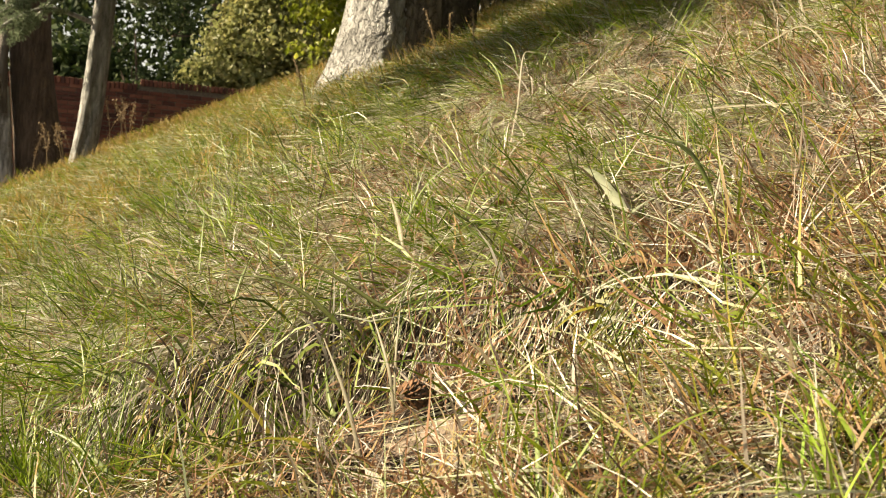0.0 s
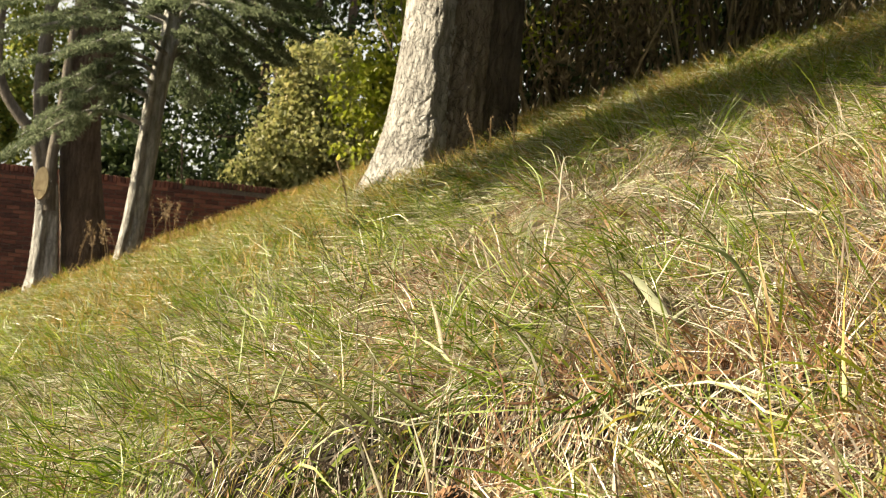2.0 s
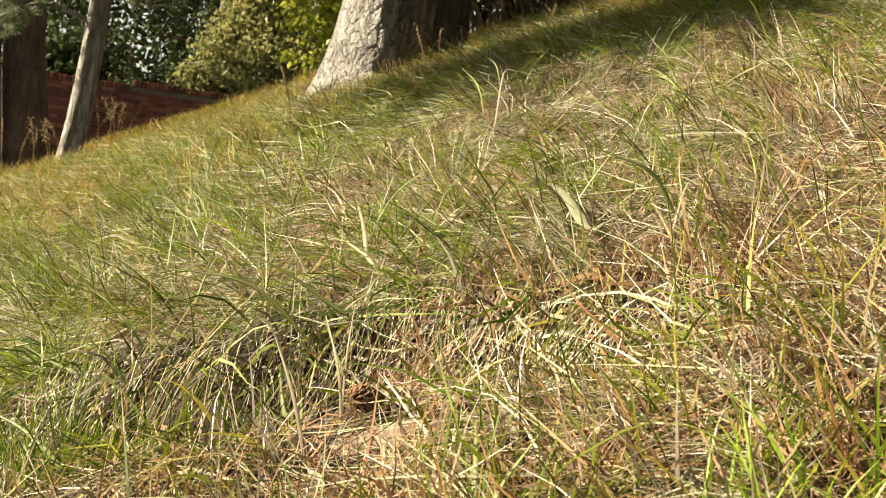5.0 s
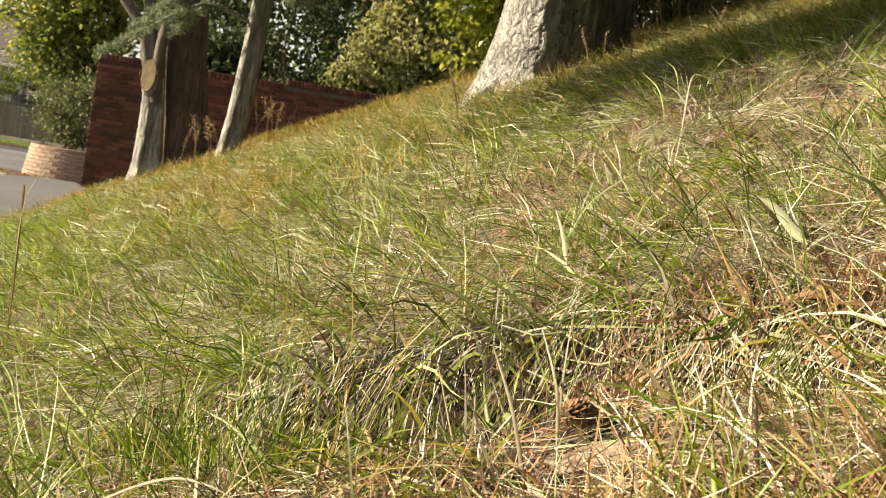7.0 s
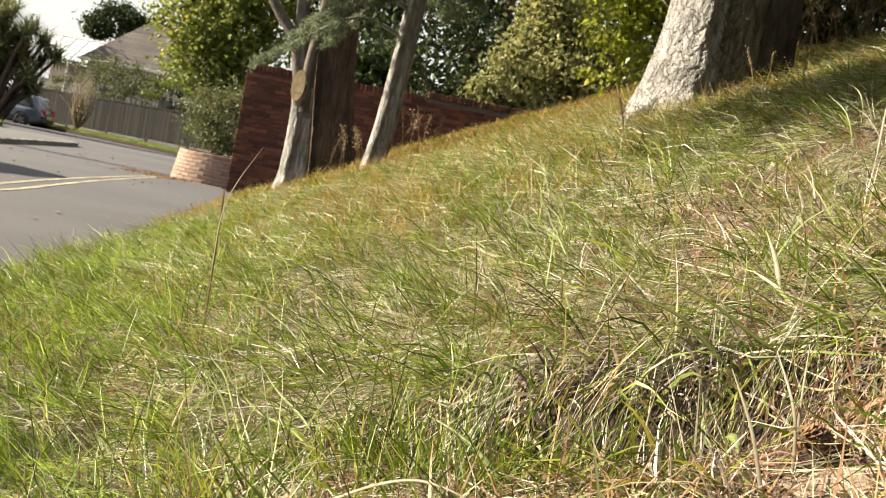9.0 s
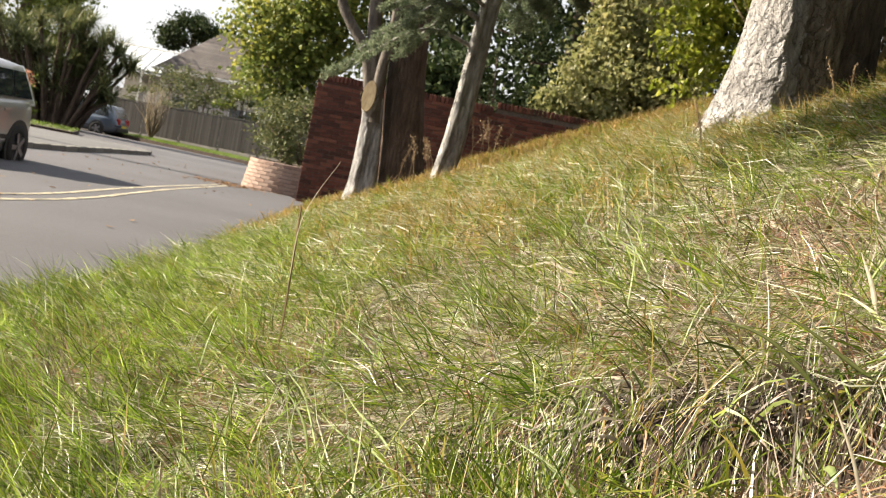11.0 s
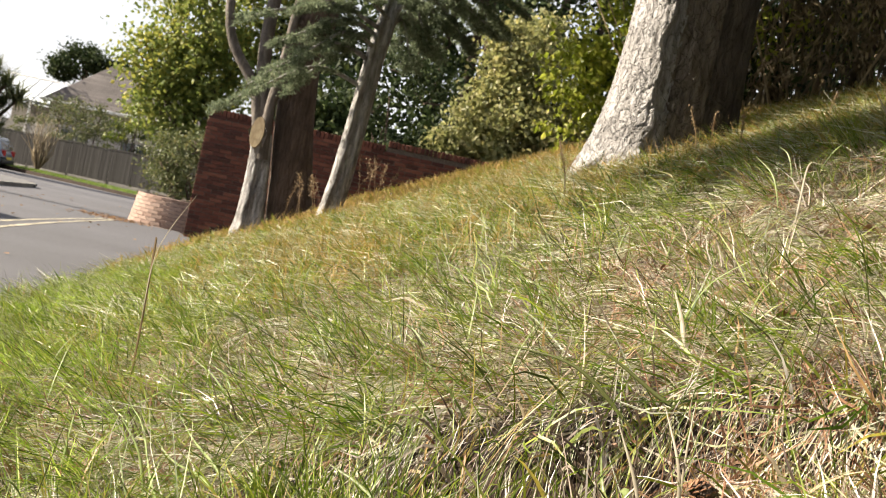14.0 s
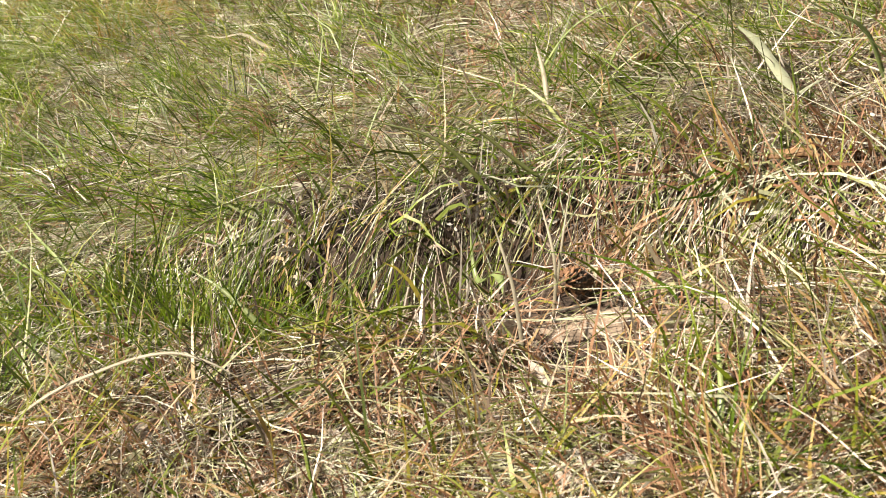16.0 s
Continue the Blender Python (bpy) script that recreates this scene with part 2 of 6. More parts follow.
M_KERB = material("concrete kerb", [(0.3, (0.20, 0.19, 0.175)), (0.7, (0.34, 0.325, 0.30))], 0.9, scale=25, bump=0.4, per_object=0.3)
M_PAINT_LINE = material("worn cream road paint", [(0.36, (0.22, 0.205, 0.17)), (0.5, (0.46, 0.42, 0.31)), (0.75, (0.60, 0.56, 0.44))], 0.75, scale=9, detail=9, bump=0.3, stain=0.25, stain_scale=1)
M_LITTER = material("fallen leaves", [(0.0, (0.11, 0.05, 0.025)), (0.5, (0.28, 0.15, 0.065)), (1.0, (0.46, 0.29, 0.14))], 0.75, scale=25, bump=0.2, island=0.7, through_light=0.25, stain=0.15)
M_VERGE = material("mown verge blades", [(0.0, (0.09, 0.16, 0.02)), (0.6, (0.20, 0.32, 0.04)), (1.0, (0.34, 0.44, 0.08))], 0.5, scale=3, bump=0, island=0.7, through_light=0.4, stain=0.15)
M_FENCE = material("weathered grey fence boards", [(0.2, (0.036, 0.034, 0.033)), (0.5, (0.066, 0.063, 0.06)), (0.8, (0.105, 0.10, 0.095))], 0.9, scale=9, detail=8, bump=0.5, island=0.45, stain=0.25, stain_scale=1.2, stretch=(1, 1, 0.2))
M_POST = material("concrete post", [(0.3, (0.24, 0.23, 0.21)), (0.7, (0.37, 0.355, 0.33))], 0.9, scale=20, bump=0.3)
M_TILE = material("brown concrete roof tiles", [(0.2, (0.075, 0.065, 0.066)), (0.5, (0.12, 0.107, 0.106)), (0.8, (0.17, 0.153, 0.15))], 0.9, scale=5, detail=8, bump=0.4, island=0.5, stain=0.25, stain_scale=0.6)
M_RENDERED = material("pale rendered wall", [(0.3, (0.52, 0.49, 0.44)), (0.7, (0.64, 0.61, 0.56))], 0.9, scale=8, bump=0.2, stain=0.15)
M_WHITE = plain("white frame paint", (0.78, 0.78, 0.77), 0.45)
M_ROOFGLASS = glass("conservatory roof sheet", (0.50, 0.55, 0.60), 0.15)
M_SILVER = plain("silver car paint", (0.47, 0.47, 0.46), 0.32, 0.55, 0.8)
M_BLUE = plain("blue-grey car paint", (0.12, 0.155, 0.21), 0.3, 0.35, 0.8)
M_CARGLASS = glass("car glass")
M_TYRE = plain("tyre rubber", (0.022, 0.022, 0.023), 0.85)
M_TRIM = plain("black plastic", (0.03, 0.03, 0.032), 0.6)
M_RIM = plain("alloy", (0.27, 0.27, 0.28), 0.35, 0.85)
M_REDLENS = plain("red lamp lens", (0.42, 0.02, 0.02), 0.2, 0.0, 0.6)
M_CLEARLENS = plain("clear lamp lens", (0.62, 0.63, 0.64), 0.15, 0.0, 0.6)
M_PLATE = plain("plate", (0.62, 0.50, 0.08), 0.5)
M_CONE = material("brown cone scales", [(0.2, (0.20, 0.09, 0.045)), (0.6, (0.42, 0.22, 0.12)), (0.9, (0.60, 0.38, 0.23))], 0.75, scale=120, bump=0.4, island=0.5)
M_FLOWER = material("pink and cream petals", [(0.0, (0.60, 0.16, 0.15)), (0.5, (0.75, 0.38, 0.22)), (1.0, (0.80, 0.66, 0.30))], 0.6, scale=5, bump=0, island=0.8, through_light=0.3)


# ---------------------------------------------------------------- mesh helpers
def empty(name, at=(0, 0, 0), rz=0.0):
    ob = new(name)
    ob.location, ob.rotation_euler = at, (0, 0, radians(rz))
    return ob


def mesh_np(name, verts, faces, mat=None, smooth=False):
    """Mesh from numpy arrays; faces all of one length, or a list of such arrays."""
    groups = faces if isinstance(faces, list) else [faces]
    me = bpy.data.meshes.new(name)
    verts = np.asarray(verts, dtype=np.float32)
    me.vertices.add(len(verts))
    me.vertices.foreach_set("co", verts.ravel())
    loops = np.concatenate([np.asarray(f, dtype=np.int32).ravel() for f in groups])
    sizes = np.concatenate([np.full(len(f), np.asarray(f).shape[1], dtype=np.int32) for f in groups])
    starts = np.concatenate([[0], np.cumsum(sizes)[:-1]]).astype(np.int32)
    me.loops.add(len(loops))
    me.loops.foreach_set("vertex_index", loops)
    me.polygons.add(len(sizes))
    me.polygons.foreach_set("loop_start", starts)
    me.polygons.foreach_set("use_smooth", np.full(len(sizes), smooth))
    me.update(calc_edges=True)
    me.validate()
    if mat:
        me.materials.append(mat)
    return me


def part(name, data, mat=None, parent=None, label="", kind=""):
    """Links a bmesh or a mesh as one object under a thing or a part."""
    if isinstance(data, bmesh.types.BMesh):
        me = bpy.data.meshes.new(name)
        data.to_mesh(me)
        data.free()
        data = me
    if mat and not data.materials:
        data.materials.append(mat)
    ob = new(name, data)
    ob.parent = parent
    if label:
        ob["label"] = label
    if kind:
        ob["kind"] = kind
    return ob


def box(x0, x1, y0, y1, z0, z1, bevel=0.0, bm=None):
    own = bm is None
    bm = bm or bmesh.new()
    vs = bmesh.ops.create_cube(bm, size=1.0)["verts"]
    for v in vs:
        v.co = Vector((x0 + (v.co.x + 0.5) * (x1 - x0), y0 + (v.co.y + 0.5) * (y1 - y0), z0 + (v.co.z + 0.5) * (z1 - z0)))
    if bevel and own:
        bmesh.ops.bevel(bm, geom=bm.edges[:], offset=bevel, segments=1, affect="EDGES")
    return bm


def tube(points, radii, sides=10, wobble=0.0, seed=0, cap=True):
    """Vertices and faces of a tapering tube along a polyline."""
    pts = [Vector(p) for p in points]
    rng = np.random.default_rng(seed)
    vs, fs = [], []
    side = Vector((1, 0, 0))
    for i, p in enumerate(pts):
        d = (pts[min(i + 1, len(pts) - 1)] - pts[max(i - 1, 0)]).normalized()
        side = (side - d * side.dot(d))
        side = side.normalized() if side.length > 1e-4 else d.orthogonal().normalized()
        up = d.cross(side)
        for k in range(sides):
            a = 2 * math.pi * k / sides
            r = radii[i] * (1 + wobble * rng.uniform(-1, 1))
            vs.append(p + (side * math.cos(a) + up * math.sin(a)) * r)
    for i in range(len(pts) - 1):
        for k in range(sides):
            a, b = i * sides + k, i * sides + (k + 1) % sides
            fs.append((a, b, b + sides, a + sides))
    return np.array([v[:] for v in vs]), np.array(fs)


def join_np(pieces):
    vs, fs, n = [], [], 0
    for v, f in pieces:
        vs.append(v)
        fs.append(f + n)
        n += len(v)
    return np.concatenate(vs), np.concatenate(fs)


def smooth_path(keys, steps):
    """Catmull-Rom through (x, y, z, r) keys."""
    k = np.array(keys, dtype=float)
    k = np.vstack([2 * k[0] - k[1], k, 2 * k[-1] - k[-2]])
    out = []
    for i in range(1, len(k) - 2):
        for s in np.linspace(0, 1, steps, endpoint=False):
            a, b, c, d = k[i - 1:i + 3]
            out.append(0.5 * (2 * b + (c - a) * s + (2 * a - 5 * b + 4 * c - d) * s ** 2 + (3 * b - a - 3 * c + d) * s ** 3))
    out.append(k[-2])
    out = np.array(out)
    return out[:, :3], np.maximum(out[:, 3], 0.003)


def cells(u, v, seed):
    """Distance to the border between jittered cells of size one, as in plated bark."""
    def h(i, j, s):
        x = np.sin(i * 127.1 + j * 311.7 + s * 74.7 + seed * 17.3) * 43758.5453
        return x - np.floor(x)
    iu, iv = np.floor(u), np.floor(v)
    d = []
    for a in (-1, 0, 1):
        for b in (-1, 0, 1):
            cu, cv = iu + a, iv + b
            d.append(np.hypot(cu + 0.15 + 0.7 * h(cu, cv, 1) - u, cv + 0.15 + 0.7 * h(cu, cv, 2) - v))
    d = np.sort(np.array(d), axis=0)
    return d[1] - d[0]


def trunk_mesh(name, keys, mat, sides=40, steps=14, plate=0.06, relief=0.02, lobes=0.0, seed=1, aspect=2.5, step=None):
    """A trunk with ridges, plates and lobes along its path."""
    pts, rad = smooth_path(keys, steps)
    vs, fs = tube(pts, np.ones(len(pts)), sides)
    n = len(pts)
    ring = np.repeat(np.arange(n), sides)
    ang = np.tile(np.arange(sides) * 2 * math.pi / sides, n)
    run = np.concatenate([[0], np.cumsum(np.linalg.norm(np.diff(pts, axis=0), axis=1))])
    r = rad[ring]
    ref = rad[n // 2]
    around = max(6, round(2 * math.pi * ref / plate))
    u = ang / (2 * math.pi) * around
    v = run[ring] / (plate * aspect)
    warp = 0.35 * np.sin(v * 2.1 + u * 0.9) + 0.25 * np.sin(v * 4.3 - u * 1.7)
    edge = np.minimum(cells(u + warp * 0.5, v + 0.3 * np.sin(u * 2.3), seed), cells(np.mod(u + around * 0.5, around) + warp * 0.5, v, seed + 5) + 0.3)
    grain = 0.5 * np.sin(u * 5.3 + 2 * np.sin(v * 3.1)) + 0.5 * np.sin(u * 9.7 - v * 2.3 + np.sin(u))
    out = relief * (np.clip(edge / 0.13, 0, 1) - 0.8 + 0.16 * grain + 0.25 * np.sin(u * 1.1 + 0.6 * np.sin(v * 0.7)))
    out += lobes * r * (np.sin(ang * 3 + seed + 0.5 * run[ring]) * 0.6 + np.sin(ang * 5 + seed * 2 - run[ring]) * 0.4)
    if step:
        # one lobe stands proud and ends in a steep shoulder at that angle
        turn = np.degrees(ang) + 5.0 * np.sin(run[ring] * 5.0) + 3.0 * np.sin(run[ring] * 17.0)
        out -= step[1] * np.clip((turn - step[0]) / 5.0, 0, 1) * np.clip((step[0] + 75 - turn) / 45.0, 0, 1)
    base = pts[ring]
    vs = base + (vs - base) * (r + out)[:, None]
    return mesh_np(name, vs, fs, mat, True)


def blades(root, az, lean, length, width, bend, seg, twist, curl=None):
    """Grass blades: root (n,3), heading, lean from upright at the foot, added bend towards the tip."""
    n = len(root)
    curl = np.zeros(n) if curl is None else curl
    up = np.array([0, 0, 1.0])
    pos, rows = root.copy(), []
    for i in range(seg + 1):
        f = i / seg
        ang = lean + bend * f
        az_f = az + curl * (f - 0.4)
        h = np.stack([np.cos(az_f), np.sin(az_f), np.zeros(n)], 1)
        w0 = np.stack([-np.sin(az_f), np.cos(az_f), np.zeros(n)], 1)
        d = h * np.sin(ang)[:, None] + up * np.cos(ang)[:, None]
        nrm = np.cross(d, w0)
        side = w0 * np.cos(twist)[:, None] + nrm * np.sin(twist)[:, None]
        wd = width * (1 - f ** 1.6) * (0.75 + 0.5 * min(f * 3, 0.5))
        if i < seg:
            rows += [pos - side * wd[:, None] * 0.5, pos + side * wd[:, None] * 0.5]
        else:
            rows += [pos]
        pos = pos + d * (length / seg)[:, None]
    k = 2 * seg + 1
    vs = np.stack(rows, 1).reshape(-1, 3)
    o = (np.arange(n) * k)[:, None]
    quads = np.concatenate([o + np.array([2 * i, 2 * i + 1, 2 * i + 3, 2 * i + 2]) for i in range(seg - 1)]) if seg > 1 else np.zeros((0, 4), int)
    tris = o + np.array([2 * seg - 2, 2 * seg - 1, 2 * seg])
    return vs, [quads, tris] if seg > 1 else [tris]


def leaves(centres, size, rng, droop=0.0, slim=0.5):
    """Folded leaves, four points and two triangles each, turned every way."""
    n = len(centres)
    d = rng.normal(size=(n, 3))
    d[:, 2] -= droop
    d /= np.linalg.norm(d, axis=1)[:, None]
    s = np.cross(d, rng.normal(size=(n, 3)))
    s /= np.linalg.norm(s, axis=1)[:, None]
    nrm = np.cross(d, s)
    L = size * rng.uniform(0.6, 1.3, n)
    W = L * slim * 0.5
    a, tip = centres - d * (L / 2)[:, None], centres + d * (L / 2)[:, None]
    l = centres + s * W[:, None] + nrm * (W * 0.35)[:, None]
    r = centres - s * W[:, None] + nrm * (W * 0.35)[:, None]
    vs = np.stack([a, l, tip, r], 1).reshape(-1, 3)
    o = (np.arange(n) * 4)[:, None]
    return vs, np.concatenate([o + np.array([0, 1, 2]), o + np.array([0, 2, 3])])


def clumps(blobs, count, spread, rng, shell=0.55):
    """Leaf places in clusters through ellipsoids (x, y, z, rx, ry, rz, clusters)."""
    out = []
    total = sum(b[6] for b in blobs)
    for x, y, z, rx, ry, rz, k in blobs:
        d = rng.normal(size=(k, 3))
        d /= np.linalg.norm(d, axis=1)[:, None]
        c = np.array([x, y, z]) + d * np.array([rx, ry, rz]) * (shell + (1 - shell) * rng.random(k) ** 0.5)[:, None]
        per = max(1, count // total)
        sp = spread * rng.uniform(0.5, 1.4, k)
        out.append((c[:, None, :] + rng.normal(size=(k, per, 3)) * sp[:, None, None] * np.array([1, 1, 0.7])).reshape(-1, 3))
    return np.concatenate(out)


# ---------------------------------------------------------------- the lie of the land
def road_z(y):
    return 0.016 * (17.3 - np.clip(y, -25, 70)) - 0.13 * np.clip((np.asarray(y, float) - 1.0) / 7.0, 0, 1)


C = Vector((0.98, -0.86, 1.055))  # the eye's usual place
AFAR = 1.17  # how much farther the wall and the street stand than first laid out


def beyond(ob, k=AFAR, turn=True):
    """Moves a thing along the line from the eye's usual place, and sizes it to suit."""
    m = Matrix.Translation(C) @ Matrix.Diagonal((k, k, k, 1)) @ Matrix.Translation(-C)
    ob.matrix_basis = m @ ob.matrix_basis if turn else Matrix.Translation(m @ ob.matrix_basis.translation - ob.matrix_basis.translation) @ ob.matrix_basis
    return ob


def afar(x, y):
    return C.x + AFAR * (x - C.x), C.y + AFAR * (y - C.y)


def foot_x(y):
    return -0.47 - 0.108 * np.clip(y, -25, 80)


def waves(x, y, seed, n, lo, hi):
    rng = np.random.default_rng(seed)
    z = 0.0
    for _ in range(n):
        a, k, p = rng.uniform(0, 6.283), rng.uniform(lo, hi), rng.uniform(0, 6.283)
        z = z + np.sin((x * math.cos(a) + y * math.sin(a)) * k + p)
    return z / math.sqrt(n)


def land(x, y):
    """Height of the ground: the road, and the bank that rises beside it."""
    x, y = np.asarray(x, float), np.asarray(y, float)
    d = x - foot_x(y)
    s = 1.4 * np.exp(-np.clip(y, -2, 60) / 4)
    e = d - s
    rise = 0.50 * 0.18 * np.logaddexp(0, e / 0.18)
    top = 3.9
    rise = top - 0.6 * np.logaddexp(0, (top - rise) / 0.6)
    rise = rise - (top - 0.6 * math.log(1 + math.exp(top / 0.6)))
    grass = np.clip(d / 0.5, 0, 1)
    z = road_z(y) + np.where(d > 0, rise, 0) + grass * (0.02 + 0.022 * waves(x, y, 3, 7, 1.5, 5) + 0.010 * waves(x, y, 4, 9, 9, 24))
    # a small ledge over the bare sandy patch
    across = y - 1.13 + 0.5 * (x - 1.16) - 0.04 * np.sin(x * 9)
    fade = np.exp(-((x - 1.40) / 0.46) ** 4)
    z = z + fade * (0.022 * np.tanh(across / 0.05) * np.exp(-(across / 0.5) ** 2) - (0.14 + 0.035 * np.sin(x * 11)) * np.exp(-((across + 0.07) / 0.08) ** 2))
    return z


def graded(parts):
    out = []
    for a, b, n in parts:
        out.append(np.linspace(a, b, n, endpoint=False))
    return np.append(np.concatenate(out), parts[-1][1])


gx = graded([(-600, -60, 12), (-60, -12, 24), (-12, -3, 30), (-3, 0, 40), (0, 3, 120), (3, 8, 40), (8, 20, 24), (20, 60, 12), (60, 600, 12)])
gy = graded([(-300, -20, 10), (-20, -2, 30), (-2, 0.2, 24), (0.2, 4, 150), (4, 10, 60), (10, 22, 45), (22, 70, 26), (70, 900, 18)])
GX, GY = np.meshgrid(gx, gy)
GZ = land(GX, GY)
nx, ny = len(gx), len(gy)
idx = np.arange(nx * ny).reshape(ny, nx)
quads = np.stack([idx[:-1, :-1], idx[:-1, 1:], idx[1:, 1:], idx[1:, :-1]], -1).reshape(-1, 4)
ground = part("ground", mesh_np("ground", np.stack([GX, GY, GZ], -1).reshape(-1, 3), quads, M_SOIL, True))
tagged(ground, "sandy soil bank rising steeply beside the road", "ground", kind="structure")

# bare sandy patches among the grass
for k, (sx_, sy_, sw, sh) in enumerate(((1.63, 0.63, 0.17, 0.12), (1.29, 0.585, 0.12, 0.05))):
    sv, sf = [(sx_, sy_)], []
    for ring in range(1, 13):
        for i in range(48):
            a = i * 2 * math.pi / 48
            wob = 1 + 0.16 * math.sin(3 * a + k) + 0.10 * math.sin(7 * a + 2 * k) + 0.06 * math.sin(13 * a)
            sv.append((sx_ + sw * wob * ring / 12 * math.cos(a), sy_ + sh * wob * ring / 12 * math.sin(a)))
    for i in range(48):
        j = (i + 1) % 48
        sf.append((0, 0, 1 + i, 1 + j))
        for ring in range(11):
            o0, o1 = 1 + ring * 48, 49 + ring * 48
            sf.append((o0 + i, o1 + i, o1 + j, o0 + j))
    sv = np.array(sv)
    rr = np.hypot((sv[:, 0] - sx_) / sw, (sv[:, 1] - sy_) / sh)
    lift = 0.004 * (1 - np.clip(rr, 0, 1) ** 4) + 0.006 * waves(sv[:, 0], sv[:, 1], 12, 8, 40, 140) - 0.003
    tri = np.array([f[1:] for f in sf if f[0] == f[1]])
    qd = np.array([f for f in sf if f[0] != f[1]])
    tagged(part("sand_patch", mesh_np("sand_patch", np.c_[sv, land(sv[:, 0], sv[:, 1]) + lift], [tri, qd], M_SAND, True)), "bare patch of dry sandy soil in the grass", "ground", kind="structure")

# road surface: from the foot of the bank to the footway and the far verge
ry_ = graded([(-25, 0, 12), (0, 22, 66), (22, 50, 36)])
rows, nsx = [], 26
for y in ry_:
    right = foot_x(y) + 0.04 * math.sin(y * 2.3) + 0.03 * math.sin(y * 5.9 + 1) if y < 20.3 else -3.0 - (y - 20.3) * 0.28
    rows.append([(x, y, road_z(y) + 0.022) for x in np.linspace(-36, right, nsx)])
v = np.array(rows).reshape(-1, 3)
idx = np.arange(len(v)).reshape(len(ry_), nsx)
q = np.stack([idx[:-1, :-1], idx[:-1, 1:], idx[1:, 1:], idx[1:, :-1]], -1).reshape(-1, 4)
road = tagged(part("road", mesh_np("road", v, q, M_ASPHALT, True)), "worn grey asphalt road beside the bank", "road", kind="structure")


def ribbon(name, line, width, lift, mat, jitter=0.0, seed=0):
    rng = np.random.default_rng(seed)
    pts, _ = smooth_path([(x, y, 0, 1) for x, y in line], 12)
    d = np.gradient(pts[:, :2], axis=0)
    d /= np.linalg.norm(d, axis=1)[:, None]
    nrm = np.stack([-d[:, 1], d[:, 0]], 1)
    w = width / 2 + rng.uniform(-jitter, jitter, (len(pts), 2))
    a, b = pts[:, :2] - nrm * w[:, :1], pts[:, :2] + nrm * w[:, 1:]
    v = np.concatenate([np.c_[a, road_z(a[:, 1]) + lift], np.c_[b, road_z(b[:, 1]) + lift]])
    n = len(pts)
    i = np.arange(n - 1)
    return mesh_np(name, v, np.stack([i, i + 1, i + 1 + n, i + n], 1), mat)


for off in (0.0, 0.22):
    line = part("road_line", ribbon("road_line", [afar(*q) for q in ((-2.95 - off, 1.5), (-2.62 - off, 7.3), (-2.66 - off, 8.9), (-2.84 - off, 10.4), (-3.2 - off * 0.8, 13.2), (-3.66 - off * 0.5, 17.8))], 0.065, 0.027, M_PAINT_LINE, 0.012, 3))
    tagged(line, "worn cream painted line along the road edge", "road marking", group="edge lines", kind="structure")

# footway with a raised kerb on the far side of the road
outline = [(-6.75, -5), (-6.68, 8), (-6.65, 17), (-7.3, 22), (-7.75, 25.6), (-8.1, 27.0), (-8.9, 27.7), (-10.2, 27.6), (-11.6, 27.0)]
pts, _ = smooth_path([(*afar(x, y), 0, 1) for x, y in outline], 10)
pv, pq = [], []
for p in pts:
    pv += [(p[0], p[1], road_z(p[1]) + 0.12), (-36, min(p[1], 31.7), road_z(min(p[1], 31.7)) + 0.12)]
pq = [(2 * i, 2 * i + 2, 2 * i + 3, 2 * i + 1) for i in range(len(pts) - 1)]
tagged(part("pavement", mesh_np("pavement", np.array(pv), np.array(pq), M_PAVE)), "grey asphalt footway behind a kerb", "pavement", kind="structure")
kerb = tagged(empty("kerb"), "grey concrete kerb stones edging the footway", "kerb", kind="structure")
run = np.concatenate([[0], np.cumsum(np.linalg.norm(np.diff(pts[:, :2], axis=0), axis=1))])
stone = part("kerb_stone", box(-0.45, 0.45, -0.065, 0.065, -0.12, 0.125, 0.012), M_KERB, kerb)
for i in range(int(run[-1] / 0.915)):
    s = i * 0.915 + 0.45
    x, y = np.interp(s, run, pts[:, 0]), np.interp(s, run, pts[:, 1])
    x2, y2 = np.interp(s + 0.1, run, pts[:, 0]), np.interp(s + 0.1, run, pts[:, 1])
    ob = stone if i == 0 else new("kerb_stone", stone.data)
    ob.parent = kerb
    ob.matrix_basis = pose(x, y, float(road_z(y)), 0, 0, math.degrees(math.atan2(y2 - y, x2 - x)))

# ---------------------------------------------------------------- brick wall at the end of the bank
WY, WX0, WX1, WTOP = 20.37, -3.04, 5.2, 2.13
garden_wall = tagged(empty("garden_wall"), "weathered red brick garden wall running into the grass bank", "wall", kind="structure")
bm = bmesh.new()
box(WX0 + 0.012, WX1, WY + 0.012, WY + 0.32, -0.5, WTOP - 0.01, bm=bm)
box(0.255, WX1, WY + 0.012, WY + 0.32, WTOP - 0.012, WTOP + 0.085, bm=bm)
part("mortar", bm, M_MORTAR, garden_wall)
coping = [(WX0 + 0.02 + i * 0.0755, WTOP) for i in range(int((0.235 - WX0) / 0.0755))] + [(0.275 + i * 0.0755, WTOP + 0.09) for i in range(int((WX1 - 0.3) / 0.0755))]
rng = np.random.default_rng(11)
BRICK = box(0, 0.215, 0, 0.10, 0, 0.065, 0.005)
brick_me = bpy.data.meshes.new("brick")
BRICK.to_mesh(brick_me)
BRICK.free()
brick_me.materials.append(M_BRICK)
bverts = np.array([v.co[:] for v in brick_me.vertices])
bfaces = [np.array([list(p.vertices) for p in brick_me.polygons if len(p.vertices) == k]) for k in (3, 4)]


